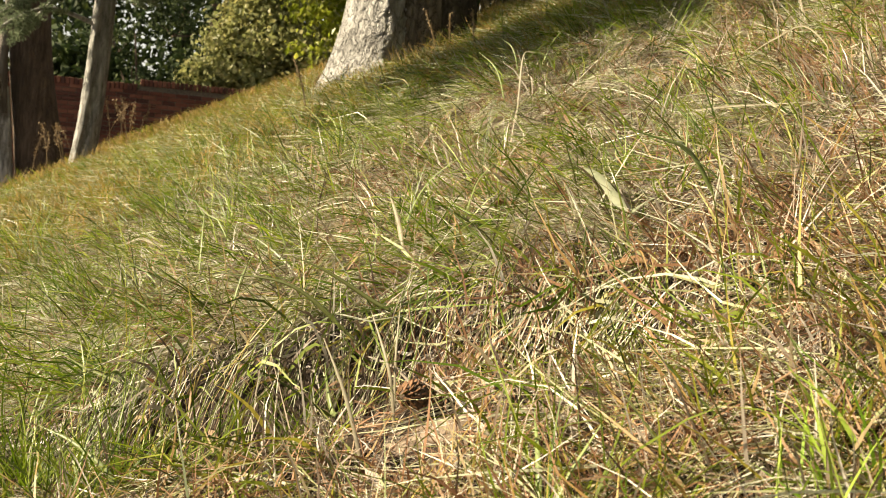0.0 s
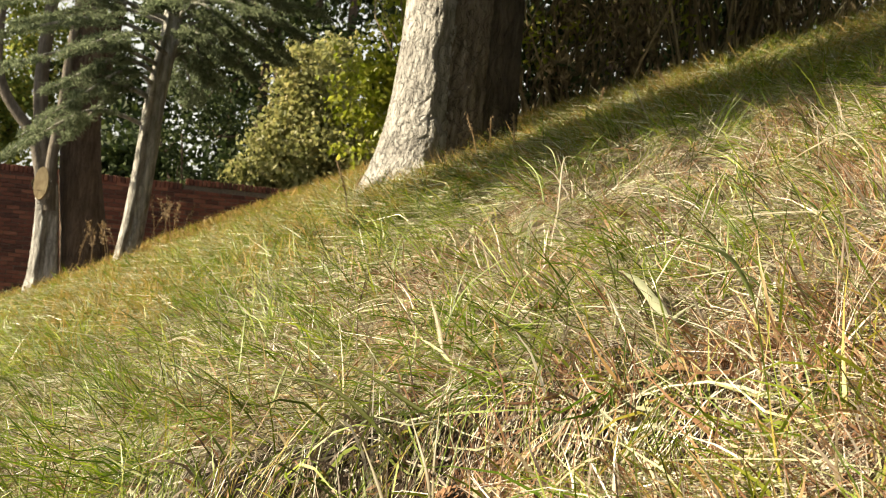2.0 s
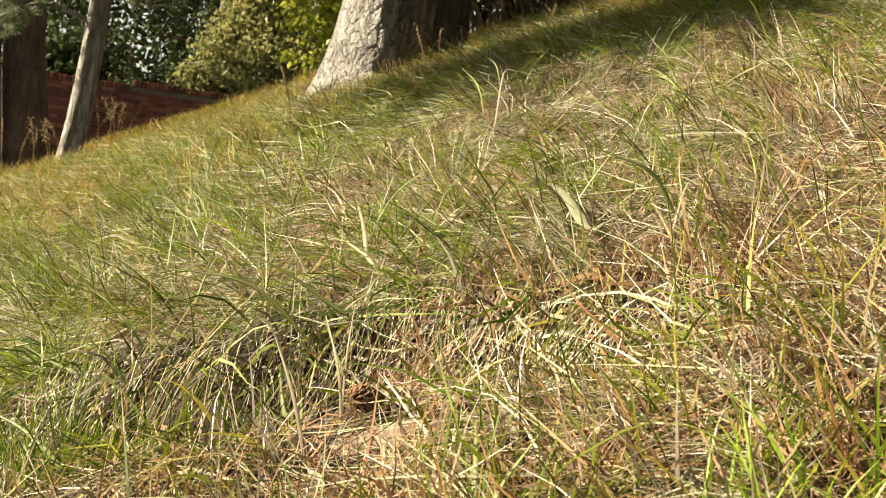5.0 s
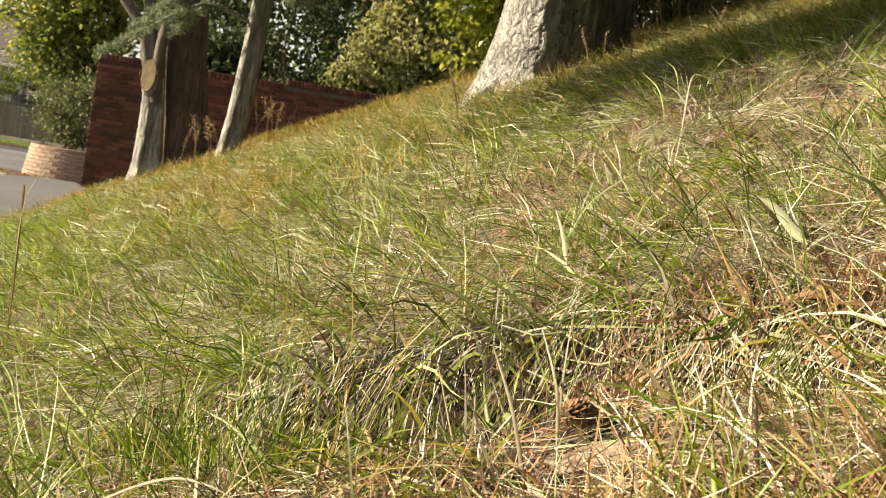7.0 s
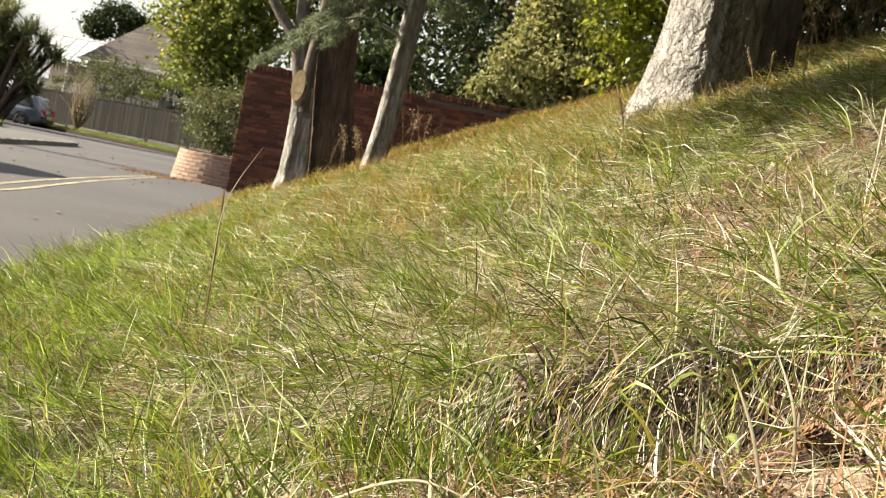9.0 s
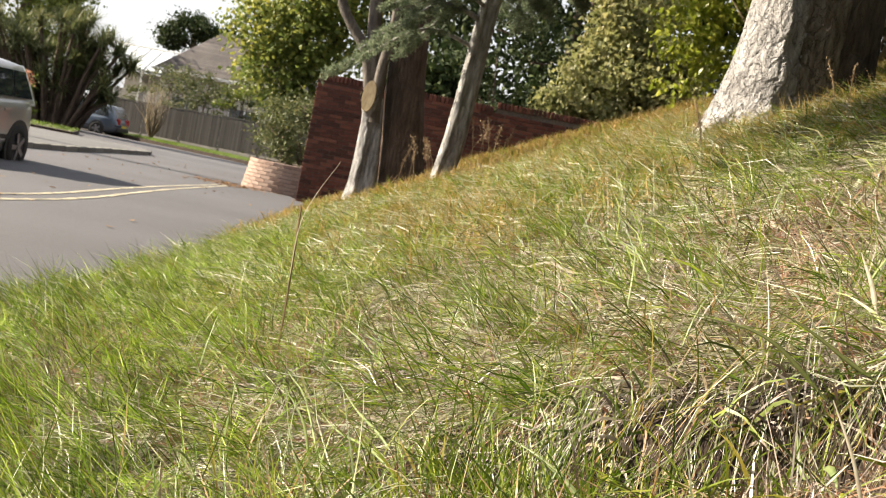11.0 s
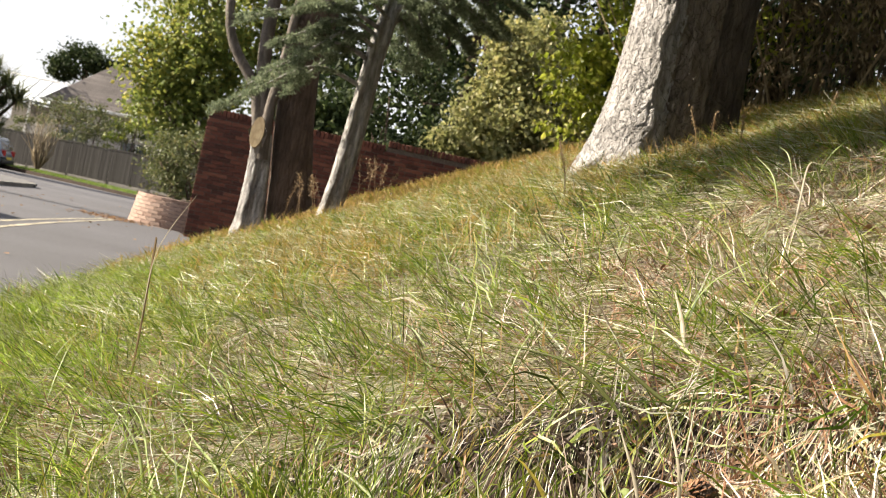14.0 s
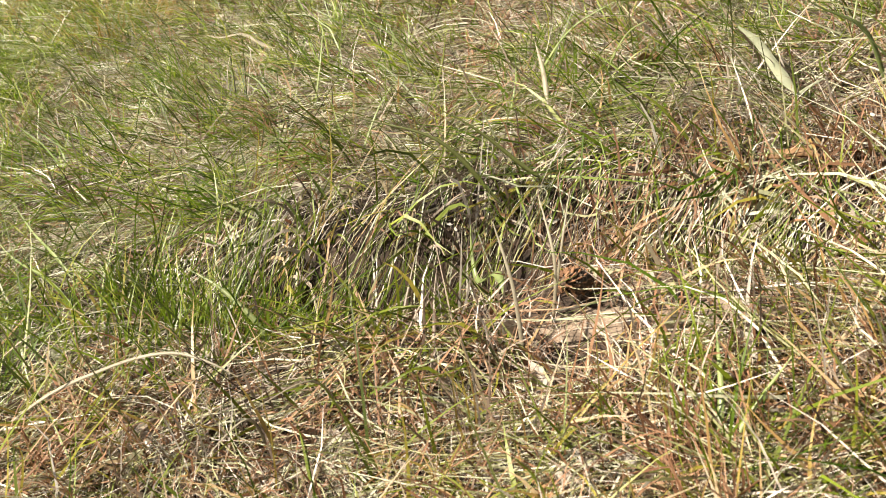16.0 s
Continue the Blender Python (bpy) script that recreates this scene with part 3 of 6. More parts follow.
def pile(places, mat, name, parent, label=""):
    """Many bricks joined: places are 4x4 matrices."""
    vs, f3, f4, n = [], [], [], 0
    for m in places:
        m = np.array(m)
        vs.append(bverts @ m[:3, :3].T + m[:3, 3])
        f3.append(bfaces[0] + n)
        f4.append(bfaces[1] + n)
        n += len(bverts)
    return part(name, mesh_np(name, np.concatenate(vs), [np.concatenate(f3), np.concatenate(f4)], mat), None, parent, label, "stuff")


near, rest = [], []
for c in range(34):
    z = -0.26 + c * 0.075
    if z + 0.065 > WTOP:
        break
    for i in range(38):
        x = WX0 + i * 0.225 - (0.1125 if c % 2 else 0)
        if x < WX0 - 0.001:
            x, wide = WX0, 0.1025 / 0.215
        else:
            wide = 1.0
        if x > WX1 - 0.2:
            continue
        m = pose(x, WY + rng.normal(0, 0.003), z, 0, rng.normal(0, 0.25), 0) @ Matrix.Diagonal((wide, 1, 1, 1))
        if float(land(x + 0.1, WY)) > z + 0.2:
            continue
        (near if x < -0.4 else rest).append(m)
    near.append(pose(WX0 + 0.10, WY + 0.108, z, 0, 0, 90) @ Matrix.Diagonal((1.0, 1, 1, 1)))
for x, z in coping:
    (near if x < -1.6 else rest).append(pose(x + 0.07, WY - 0.006, z + rng.normal(0, 0.003), 0, -90, 0) @ Matrix.Diagonal((0.5, 3.35, 1, 1)))
near.sort(key=lambda m: m.translation.x)
rest += near[300:]
pile(rest, M_BRICK_JOINED, "brickwork", garden_wall)
WALL_BRICKS = near[:300]

# ---------------------------------------------------------------- round brick planter with shrub
planter = tagged(empty("brick_planter", (-3.70, 22.75, float(road_z(22.75)))), "low round planter of buff brick filled with soil", "planter")
bm = bmesh.new()
bmesh.ops.create_cone(bm, cap_ends=True, segments=40, radius1=0.92, radius2=0.83, depth=0.64)
bmesh.ops.translate(bm, verts=bm.verts, vec=(0, 0, 0.30))
part("core", bm, M_MORTAR, planter)
PLANTER_BRICKS = []
for c in range(9):
    r = 0.935 - c * 0.0115
    k = 26
    for i in range(k):
        a = (i + 0.5 * (c % 2)) * 2 * math.pi / k
        PLANTER_BRICKS.append(Matrix.Translation((r * math.cos(a), r * math.sin(a), c * 0.073 - 0.02)) @ Euler((0, 0, a + math.pi / 2)).to_matrix().to_4x4() @ Matrix.Translation((-0.105, -0.0, 0)))
rng = np.random.default_rng(21)
bm = bmesh.new()
bmesh.ops.create_circle(bm, cap_ends=True, segments=32, radius=0.79)
bmesh.ops.translate(bm, verts=bm.verts, vec=(0, 0, 0.622))
part("soil", bm, M_SOIL, planter)


def leafy(name, label, category, base, trunk_keys, limb_keys, blobs, count, size, mat, bark, spread=0.25, seed=0, slim=0.55, droop=0.2, sides=12, shell=0.55, away=AFAR):
    """A tree or shrub: trunk, limbs and a crown of single leaves in clusters."""
    rng = np.random.default_rng(seed)
    ob = tagged(empty(name, base), label, category)
    b = np.array(base)
    def loc(keys):
        return [(k[0] - b[0], k[1] - b[1], k[2] - b[2], k[3]) for k in keys]
    if trunk_keys:
        part("trunk", trunk_mesh("trunk", loc(trunk_keys), bark, sides, 8, 0.05, 0.008, 0.05, seed), None, ob)
    for keys in limb_keys:
        part("limb", trunk_mesh("limb", loc(keys), bark, 9, 6, 0.04, 0.003, 0.03, seed), None, ob)
    c = clumps(blobs, count, spread, rng, shell) - b
    vs, fs = leaves(c, size, rng, droop, slim)
    part("crown", mesh_np("crown", vs, fs, mat), None, ob, "", "stuff")
    # twigs reach from the middle of each blob towards its clusters
    tw = []
    for x, y, z, rx, ry, rz, k in blobs:
        for _ in range(min(14, max(4, k // 4))):
            d = rng.normal(size=3)
            d /= np.linalg.norm(d)
            e = np.array([x, y, z]) + d * np.array([rx, ry, rz]) * 0.85 - b
            s = np.array([x, y, z - rz * 0.6]) + rng.normal(size=3) * 0.1 * rx - b
            mid = (s + e) / 2 + rng.normal(size=3) * 0.12 * rx
            p, r = smooth_path([(*s, 0.022), (*mid, 0.014), (*e, 0.004)], 4)
            tw.append(tube(p, r, 5))
    vs, fs = join_np(tw)
    part("twig_mass", mesh_np("twig_mass", vs, fs, bark), None, ob, "", "stuff")
    return beyond(ob, away)


leafy("planter_shrub", "green shrub with rusty tips growing in the planter", "shrub", (-3.1, 19.4, 0.5), None, [],
      [(-3.25, 19.5, 0.85, 0.35, 0.35, 0.35, 14), (-3.45, 19.6, 1.2, 0.42, 0.4, 0.4, 18), (-2.9, 19.4, 0.75, 0.35, 0.3, 0.28, 12), (-3.05, 19.8, 1.5, 0.3, 0.3, 0.25, 8)], 2200, 0.075, M_LEAF_DULL, M_BARK_DARK, 0.13, 31)

# ---------------------------------------------------------------- the great plated trunk
tz = float(land(2.38, 6.2))
big = tagged(empty("large_tree", (2.44, 6.24, tz)), "large old tree with thick pale plated bark", "tree")
big.scale = (0.86, 0.86, 0.86)
part("trunk", trunk_mesh("trunk", [(-0.10, -0.04, -0.8, 0.78), (-0.10, -0.03, -0.30, 0.56), (-0.095, 0, 0.0, 0.435), (-0.085, 0, 0.22, 0.385), (-0.075, 0, 0.5, 0.355), (-0.065, 0, 1.0, 0.335), (-0.06, 0, 1.8, 0.325), (-0.06, 0, 3.0, 0.335), (0.0, 0.1, 5.0, 0.33), (0.0, 0.1, 7.5, 0.27), (0.1, 0.2, 10.5, 0.14)], M_BARK, 230, 34, 0.07, 0.013, 0.03, 3, 2.2, (251, 0.075)), None, big)
# two added stems whose darker barks put shade on the trunk's right side
part("middle_stem", trunk_mesh("middle_stem", [(0.03, -0.14, -0.8, 0.40), (0.03, -0.14, -0.28, 0.27), (0.035, -0.135, 0.05, 0.215), (0.04, -0.13, 0.5, 0.195), (0.045, -0.125, 1.0, 0.185), (0.05, -0.12, 1.8, 0.18), (0.05, -0.10, 3.0, 0.17), (0.05, 0.0, 4.4, 0.12)], M_BARK_HALF_SHADE, 110, 24, 0.06, 0.013, 0.05, 5, 2.6), None, big, "brown-grey stem in the trunk, bark darkened as shade")
part("side_stem", trunk_mesh("side_stem", [(0.27, -0.06, -0.8, 0.42), (0.26, -0.06, -0.28, 0.31), (0.245, -0.06, 0.05, 0.245), (0.24, -0.06, 0.5, 0.215), (0.235, -0.06, 1.0, 0.205), (0.23, -0.06, 1.8, 0.20), (0.21, -0.04, 3.0, 0.19), (0.1, 0.02, 4.4, 0.13)], M_BARK_FULL_SHADE, 90, 20, 0.06, 0.010, 0.04, 9, 3.4), None, big, "dark stem in the trunk, bark blackened as shade")
# surface roots that run out from the foot, greyed and split
for keys in ([(-0.36, -0.26, -0.06, 0.09), (-0.50, -0.34, -0.19, 0.06), (-0.64, -0.42, -0.30, 0.035), (-0.76, -0.48, -0.39, 0.015)], [(-0.20, -0.34, -0.09, 0.08), (-0.26, -0.46, -0.14, 0.05), (-0.30, -0.58, -0.20, 0.02)]):
    part("root", trunk_mesh("root", keys, M_BARK, 26, 10, 0.05, 0.010, 0.10, 8, 1.6), None, big, "greyed split surface root")
rng = np.random.default_rng(5)
ends = []
for i in range(9):
    a, z0 = i * 2.4 + 0.4, 5.2 + 0.55 * i
    L = 3.2 - 0.18 * i
    e = (L * math.cos(a), L * math.sin(a), z0 + 1.6 + 0.1 * i)
    ends.append(e)
    part("limb", trunk_mesh("limb", [(0.02, 0.1, z0, 0.13), (0.4 * e[0], 0.4 * e[1], z0 + 0.5, 0.09), (e[0], e[1], e[2], 0.03)], M_BARK, 12, 7, 0.05, 0.006, 0.03, i), None, big)
# unseen boughs added above the view so that they shade bank and thicket
LEFT_SHADE_BOUGHS = [(x, y, 3.1 + 0.12 * (x + 4)) for x in (-5.1, -4.2, -3.3, -2.4) for y in (-3.3, -2.6, -1.95) if x + 1.2 * y > -8.9]
SHADE_BOUGHS = [(x, y, 2.75 + 0.1 * x) for x in (-3.3, -2.2, -1.0, 0.3) for y in (1.6, 2.5, 3.4) if x - 0.5 * y > -4.6] + [(x, y, 3.5) for x in (-1.6, -0.3, 1.0, 2.3) for y in (4.4, 5.6)]
# more added boughs: two shade the bank, others keep sky off the trunk
LOW_SHADE_BOUGHS = ((-2.1, 2.3, 2.95), (-2.0, 3.1, 4.0), (1.9, -1.0, 3.7), (3.0, 0.4, 4.2), (2.0, 1.8, 3.9), (0.9, -2.2, 4.3), (3.4, -1.4, 4.9), (3.0, 2.4, 4.6))
for x, y, z in LOW_SHADE_BOUGHS:
    part("limb", trunk_mesh("limb", [(0.03, 0.06, z + 0.3, 0.10), (0.5 * x, 0.5 * y, z + 0.65, 0.06), (1.1 * x, 1.1 * y, z, 0.02)], M_BARK, 10, 6, 0.05, 0.005, 0.03, 4), None, big)
for x, y, z in SHADE_BOUGHS[0::3]:
    part("limb", trunk_mesh("limb", [(0.0, 0.05, z + 0.1, 0.10), (0.5 * x, 0.5 * y, z + 0.8, 0.06), (x, y, z + 0.7, 0.015)], M_BARK, 10, 6, 0.05, 0.005, 0.03, 4), None, big)
for x, y, z in LEFT_SHADE_BOUGHS[0::3]:
    part("limb", trunk_mesh("limb", [(0.0, 0.0, z + 0.4, 0.10), (0.5 * x, 0.4 * y, z + 0.7, 0.06), (1.05 * x, 1.05 * y, z, 0.015)], M_BARK, 10, 6, 0.05, 0.005, 0.03, 4), None, big)
# crown leaves, those of the added shading boughs among them
c = clumps([(e[0], e[1], e[2], 1.8, 1.8, 1.0, 30) for e in ends] + [(0, 0, 11.0, 2.2, 2.2, 1.3, 40), (0, 0, 8.5, 3.0, 3.0, 1.2, 60)] + [(x, y, z, 1.3, 1.1, 0.5, 34) for x, y, z in LOW_SHADE_BOUGHS] + [(x, y, z + 0.7, 0.9, 0.8, 0.4, 26) for x, y, z in SHADE_BOUGHS] + [(x, y, z, 0.55, 0.48, 0.3, 20) for x, y, z in LEFT_SHADE_BOUGHS], 30000, 0.30, rng)
vs, fs = leaves(c, 0.18, rng, 0.2, 0.7)
part("crown", mesh_np("crown", vs, fs, M_LEAF_MID), None, big, "", "stuff")
# unseen wide crown over the bank, added to block sky light from above
SKY_BLOCK = [(x, y) for x in (-1.2, 1.2, 3.6, 6.0) for y in (-10.5, -8.2, -5.9, -3.6)]
c = clumps([(x + rng.normal(0, 0.4), y + rng.normal(0, 0.4), 5.6 + 0.28 * (x + 1.2) + rng.normal(0, 0.3), 1.5, 1.5, 0.6, 22) for x, y in SKY_BLOCK], 9000, 0.5, rng)
vs, fs = leaves(c, 0.5, rng, 0.2, 0.8)
part("outer_crown", mesh_np("outer_crown", vs, fs, M_LEAF_MID), None, big, "", "stuff")
for x, y in SKY_BLOCK[0::3]:
    part("limb", trunk_mesh("limb", [(0.02, 0.0, 4.6, 0.15), (0.4 * x, 0.4 * y, 6.2, 0.10), (x, y, 6.0, 0.03)], M_BARK, 12, 7, 0.05, 0.006, 0.03, 3), None, big)


# ---------------------------------------------------------------- cedar with the pale leaning trunk
def needle_sprays(lines, rng, per=34, reach=0.34, size=0.075, hang=0.12):
    """Flat layered cedar sprays: side twigs and needle tufts along limb lines."""
    twigs, tufts = [], []
    for keys in lines:
        p, r = smooth_path(keys, 10)
        n = len(p)
        for k in range(per):
            f = rng.uniform(0.22, 1.0)
            i = min(int(f * (n - 1)), n - 2)
            d = p[i + 1] - p[i]
            d = d / np.linalg.norm(d)
            s = np.cross(d, (0, 0, 1))
            s = s / max(np.linalg.norm(s), 1e-3) * rng.choice([-1, 1])
            L = reach * (1.25 - 0.8 * f) * rng.uniform(0.5, 1.3)
            e = p[i] + (s * 0.8 + d * 0.6) * L + np.array([0, 0, -hang * L * rng.uniform(0.2, 2.2) + rng.normal(0, 0.015)])
            twigs.append(tube([p[i], (p[i] + e) / 2 + np.array([0, 0, 0.015]), e], [0.006, 0.004, 0.002], 4))
            for g in np.linspace(0.15, 1, 7):
                c = p[i] + (e - p[i]) * g
                tufts.append(c + rng.normal(size=(16, 3)) * np.array([0.034, 0.034, 0.016]))
    t = np.concatenate(tufts)
    return join_np(twigs), leaves(t, size, rng, 0.0, 0.15)


ced_z = float(land(0.12, 11.83))
cedar = tagged(empty("cedar_tree", (0.12, 11.83, ced_z)), "cedar with a pale leaning trunk and grey-green layered sprays", "tree")
cedar.scale = (0.936, 0.936, 0.936)
part("trunk", trunk_mesh("trunk", [(-0.02, 0, -0.25, 0.17), (0.0, 0, 0.05, 0.135), (0.05, 0, 0.5, 0.125), (0.10, 0, 1.2, 0.118), (0.14, 0, 1.9, 0.112), (0.22, 0.05, 2.6, 0.105), (0.30, 0.1, 3.6, 0.11), (0.5, 0.2, 5.5, 0.09), (0.6, 0.2, 8.0, 0.05)], M_BARK_SMOOTH, 60, 14, 0.045, 0.008, 0.05, 7, 3, (252, 0.05)), None, cedar)
rng = np.random.default_rng(77)
limbs = []
LIMB = [(-1.40, -0.1, 0.92, 1.5), (-1.1, -0.35, 1.2, 1.8), (-0.75, 0.3, 1.3, 1.8), (-0.9, -0.1, 1.75, 2.1), (-1.2, -0.6, 1.9, 2.2), (-0.7, -0.5, 1.5, 1.95), (-1.5, -0.3, 2.2, 2.5),
        (-1.4, 0.5, 2.5, 2.7), (-0.6, -0.7, 2.1, 2.35), (0.9, -0.3, 2.35, 2.5), (1.5, 0.2, 2.5, 2.7), (0.7, 0.8, 2.2, 2.4), (1.3, -0.6, 2.8, 2.9), (-1.7, 0.1, 2.75, 2.9), (0.2, -1.0, 2.7, 2.9), (2.0, 0.3, 3.1, 3.1), (-1.9, -0.4, 2.4, 2.75),
        (0.75, -0.4, 2.05, 2.45), (1.2, 0.1, 2.25, 2.6), (0.9, -0.9, 2.5, 2.8), (1.6, -0.4, 2.4, 2.9), (0.55, 0.5, 1.95, 2.3), (1.3, 0.6, 2.6, 2.8), (1.8, -0.2, 2.7, 3.0)]
for ex, ey, ez, z0 in LIMB:
    ey = ey - 0.5 if ex < 0 else ey
    t0 = 0.05 + 0.08 * z0
    keys = [(t0, 0.05, z0, 0.03), (t0 + 0.4 * (ex - t0), 0.4 * ey, z0 + 0.12, 0.02), (t0 + 0.75 * (ex - t0), 0.8 * ey, z0 + (ez - z0) * 0.55 + 0.06, 0.012), (ex, ey, ez, 0.005)]
    limbs.append(keys)
    part("limb", trunk_mesh("limb", keys, M_BARK_SMOOTH, 8, 6, 0.03, 0.002, 0.0, 3), None, cedar)
(tv, tf), (nv, nf) = needle_sprays(limbs, rng, 24, 0.38, 0.07)
part("twig_mass", mesh_np("twig_mass", tv, tf, M_BARK_DARK), None, cedar, "", "stuff")
part("needles", mesh_np("needles", nv, nf, M_CEDAR), None, cedar, "grey-green needle sprays", "stuff")
upper = []
for i in range(16):
    a, z0 = i * 2.4, 4.2 + i * 0.24
    L = (2.6 if math.cos(a) > -0.2 else 1.5) * (0.5 if math.sin(a) > 0.3 else 1.0) - 0.05 * i
    upper.append([(0.4, 0.15, z0, 0.03), (0.4 + 0.5 * L * math.cos(a), 0.15 + 0.5 * L * math.sin(a), z0 + 0.15, 0.02), (0.4 + L * math.cos(a), 0.15 + L * math.sin(a), z0 - 0.25, 0.006)])
(tv, tf), (nv, nf) = needle_sprays(upper, rng, 26, 0.7, 0.14)
part("upper_needles", mesh_np("upper_needles", nv, nf, M_CEDAR), None, cedar, "", "stuff")
for keys in upper:
    part("limb", trunk_mesh("limb", keys, M_BARK_SMOOTH, 6, 5, 0.03, 0.002, 0.0, 3), None, cedar)

# ---------------------------------------------------------------- many-stemmed tree with the sawn stub
sx, sy = -0.98, 13.83
sz = float(land(sx, sy)) + 0.15
multi = tagged(empty("stemmed_tree", (sx, sy, sz)), "grey tree of several stems with a sawn limb stub", "tree")
multi.scale = (0.898, 0.898, 0.898)
part("trunk", trunk_mesh("trunk", [(-0.02, 0, -0.3, 0.27), (-0.02, 0, 0.0, 0.20), (-0.03, 0, 0.4, 0.165), (-0.05, 0, 0.9, 0.14), (-0.08, -0.02, 1.25, 0.125)], M_BARK_SMOOTH, 60, 16, 0.045, 0.012, 0.12, 2, 3, (255, 0.07)), None, multi)
stub = part("sawn_stub", trunk_mesh("sawn_stub", [(-0.08, -0.02, 0.95, 0.10), (-0.12, -0.10, 1.2, 0.12), (-0.13, -0.205, 1.26, 0.125)], M_BARK_SMOOTH, 22, 8, 0.05, 0.004, 0.06, 4), None, multi)
bm = bmesh.new()
bmesh.ops.create_cone(bm, cap_ends=True, segments=26, radius1=0.132, radius2=0.128, depth=0.03)
cut = part("cut_face", bm, M_CUT, stub, "pale sawn wood face")
cut.matrix_basis = Matrix.Translation((-0.13, -0.215, 1.25)) @ Euler((radians(78), 0, radians(-6))).to_matrix().to_4x4() @ Matrix.Diagonal((0.72, 1.75, 1, 1))
for keys, sides in (
        ([(-0.06, 0.05, 0.9, 0.10), (-0.22, 0.08, 1.5, 0.085), (-0.36, 0.1, 1.9, 0.075), (-0.72, 0.1, 2.35, 0.07), (-0.88, 0.1, 2.75, 0.065), (-0.93, 0.15, 3.3, 0.06), (-0.9, 0.2, 5.2, 0.035)], 18),
        ([(-0.04, 0.06, 0.9, 0.12), (-0.17, 0.12, 1.6, 0.10), (-0.30, 0.15, 2.3, 0.095), (-0.33, 0.15, 3.0, 0.09), (-0.3, 0.2, 4.2, 0.075), (-0.4, 0.2, 6.2, 0.04)], 18),
        ([(-0.02, -0.05, 0.9, 0.10), (-0.05, -0.05, 1.6, 0.075), (0.0, -0.02, 2.2, 0.068), (0.02, 0, 2.9, 0.06), (0.1, 0.1, 4.2, 0.05), (0.3, 0.1, 6.4, 0.025)], 18)):
    # stems take the shade-darkened bark, unlike the paler trunk below
    part("stem", trunk_mesh("stem", keys, M_BARK_STEM_SHADE, sides, 10, 0.04, 0.004, 0.05, 6, 3), None, multi)
rng = np.random.default_rng(15)
vs, fs = leaves(clumps([(-0.9, 0.2, 6.4, 1.3, 1.3, 0.8, 30), (0.2, 0.0, 7.6, 1.3, 1.2, 0.9, 30), (-0.4, 0.2, 8.4, 1.1, 1.1, 0.7, 20)], 4200, 0.3, rng), 0.11, rng, 0.2, 0.6)
part("crown", mesh_np("crown", vs, fs, M_LEAF_MID), None, multi, "", "stuff")

leafy("brown_tree", "tall tree with furrowed brown double trunk", "tree", (-0.72, 15.95, float(land(-0.72, 15.95))),
      [(-0.66, 15.75, -0.1, 0.40), (-0.70, 15.75, 0.6, 0.34), (-0.80, 15.75, 1.3, 0.30), (-0.92, 15.75, 2.2, 0.27), (-0.98, 15.75, 3.4, 0.24), (-1.0, 16.1, 6.0, 0.16), (-0.9, 16.1, 9.0, 0.07)],
      [[(-0.98, 15.9, 2.0, 0.13), (-0.82, 15.85, 2.9, 0.115), (-0.62, 15.8, 4.4, 0.09), (-0.3, 15.8, 6.6, 0.04)]],
      [(-1.0, 16.2, 7.2, 2.0, 1.8, 1.3, 40), (0.2, 16.2, 6.6, 1.5, 1.5, 0.9, 28), (-1.0, 16.2, 9.0, 1.3, 1.3, 0.9, 20)], 9000, 0.12, M_LEAF_DARK, M_BARK_DARK, 0.3, 41, sides=40, away=0.898)

# ---------------------------------------------------------------- foliage behind the wall
leafy("yellow_shrub", "rounded shrub with yellowing autumn leaves", "shrub", (2.4, 21.5, float(land(2.4, 21.5))), None,
      [[(2.4, 21.5, 1.8, 0.06), (2.3, 21.5, 2.8, 0.045), (2.2, 21.6, 4.2, 0.02)], [(2.4, 21.5, 1.8, 0.05), (3.0, 21.4, 2.9, 0.03), (3.3, 21.3, 3.6, 0.015)]],
      [(x + 0.22, y, z, rx, ry, rz, k) for x, y, z, rx, ry, rz, k in ((1.55, 21.0, 2.55, 0.65, 0.6, 0.5, 26), (2.3, 21.2, 3.05, 0.85, 0.7, 0.75, 46), (3.05, 21.2, 3.0, 0.6, 0.6, 0.65, 26), (2.25, 21.6, 4.05, 0.65, 0.6, 0.75, 34), (2.6, 21.8, 4.85, 0.4, 0.4, 0.5, 12), (1.75, 21.4, 3.4, 0.5, 0.5, 0.5, 18), (2.7, 20.9, 2.5, 0.9, 0.5, 0.4, 24), (3.35, 21.0, 3.5, 0.45, 0.5, 0.6, 18), (2.0, 21.3, 4.6, 0.4, 0.4, 0.5, 10), (1.2, 20.9, 2.4, 0.4, 0.4, 0.3, 10))],
      24000, 0.115, M_LEAF_YEL, M_BARK_DARK, 0.19, 51, slim=0.7)
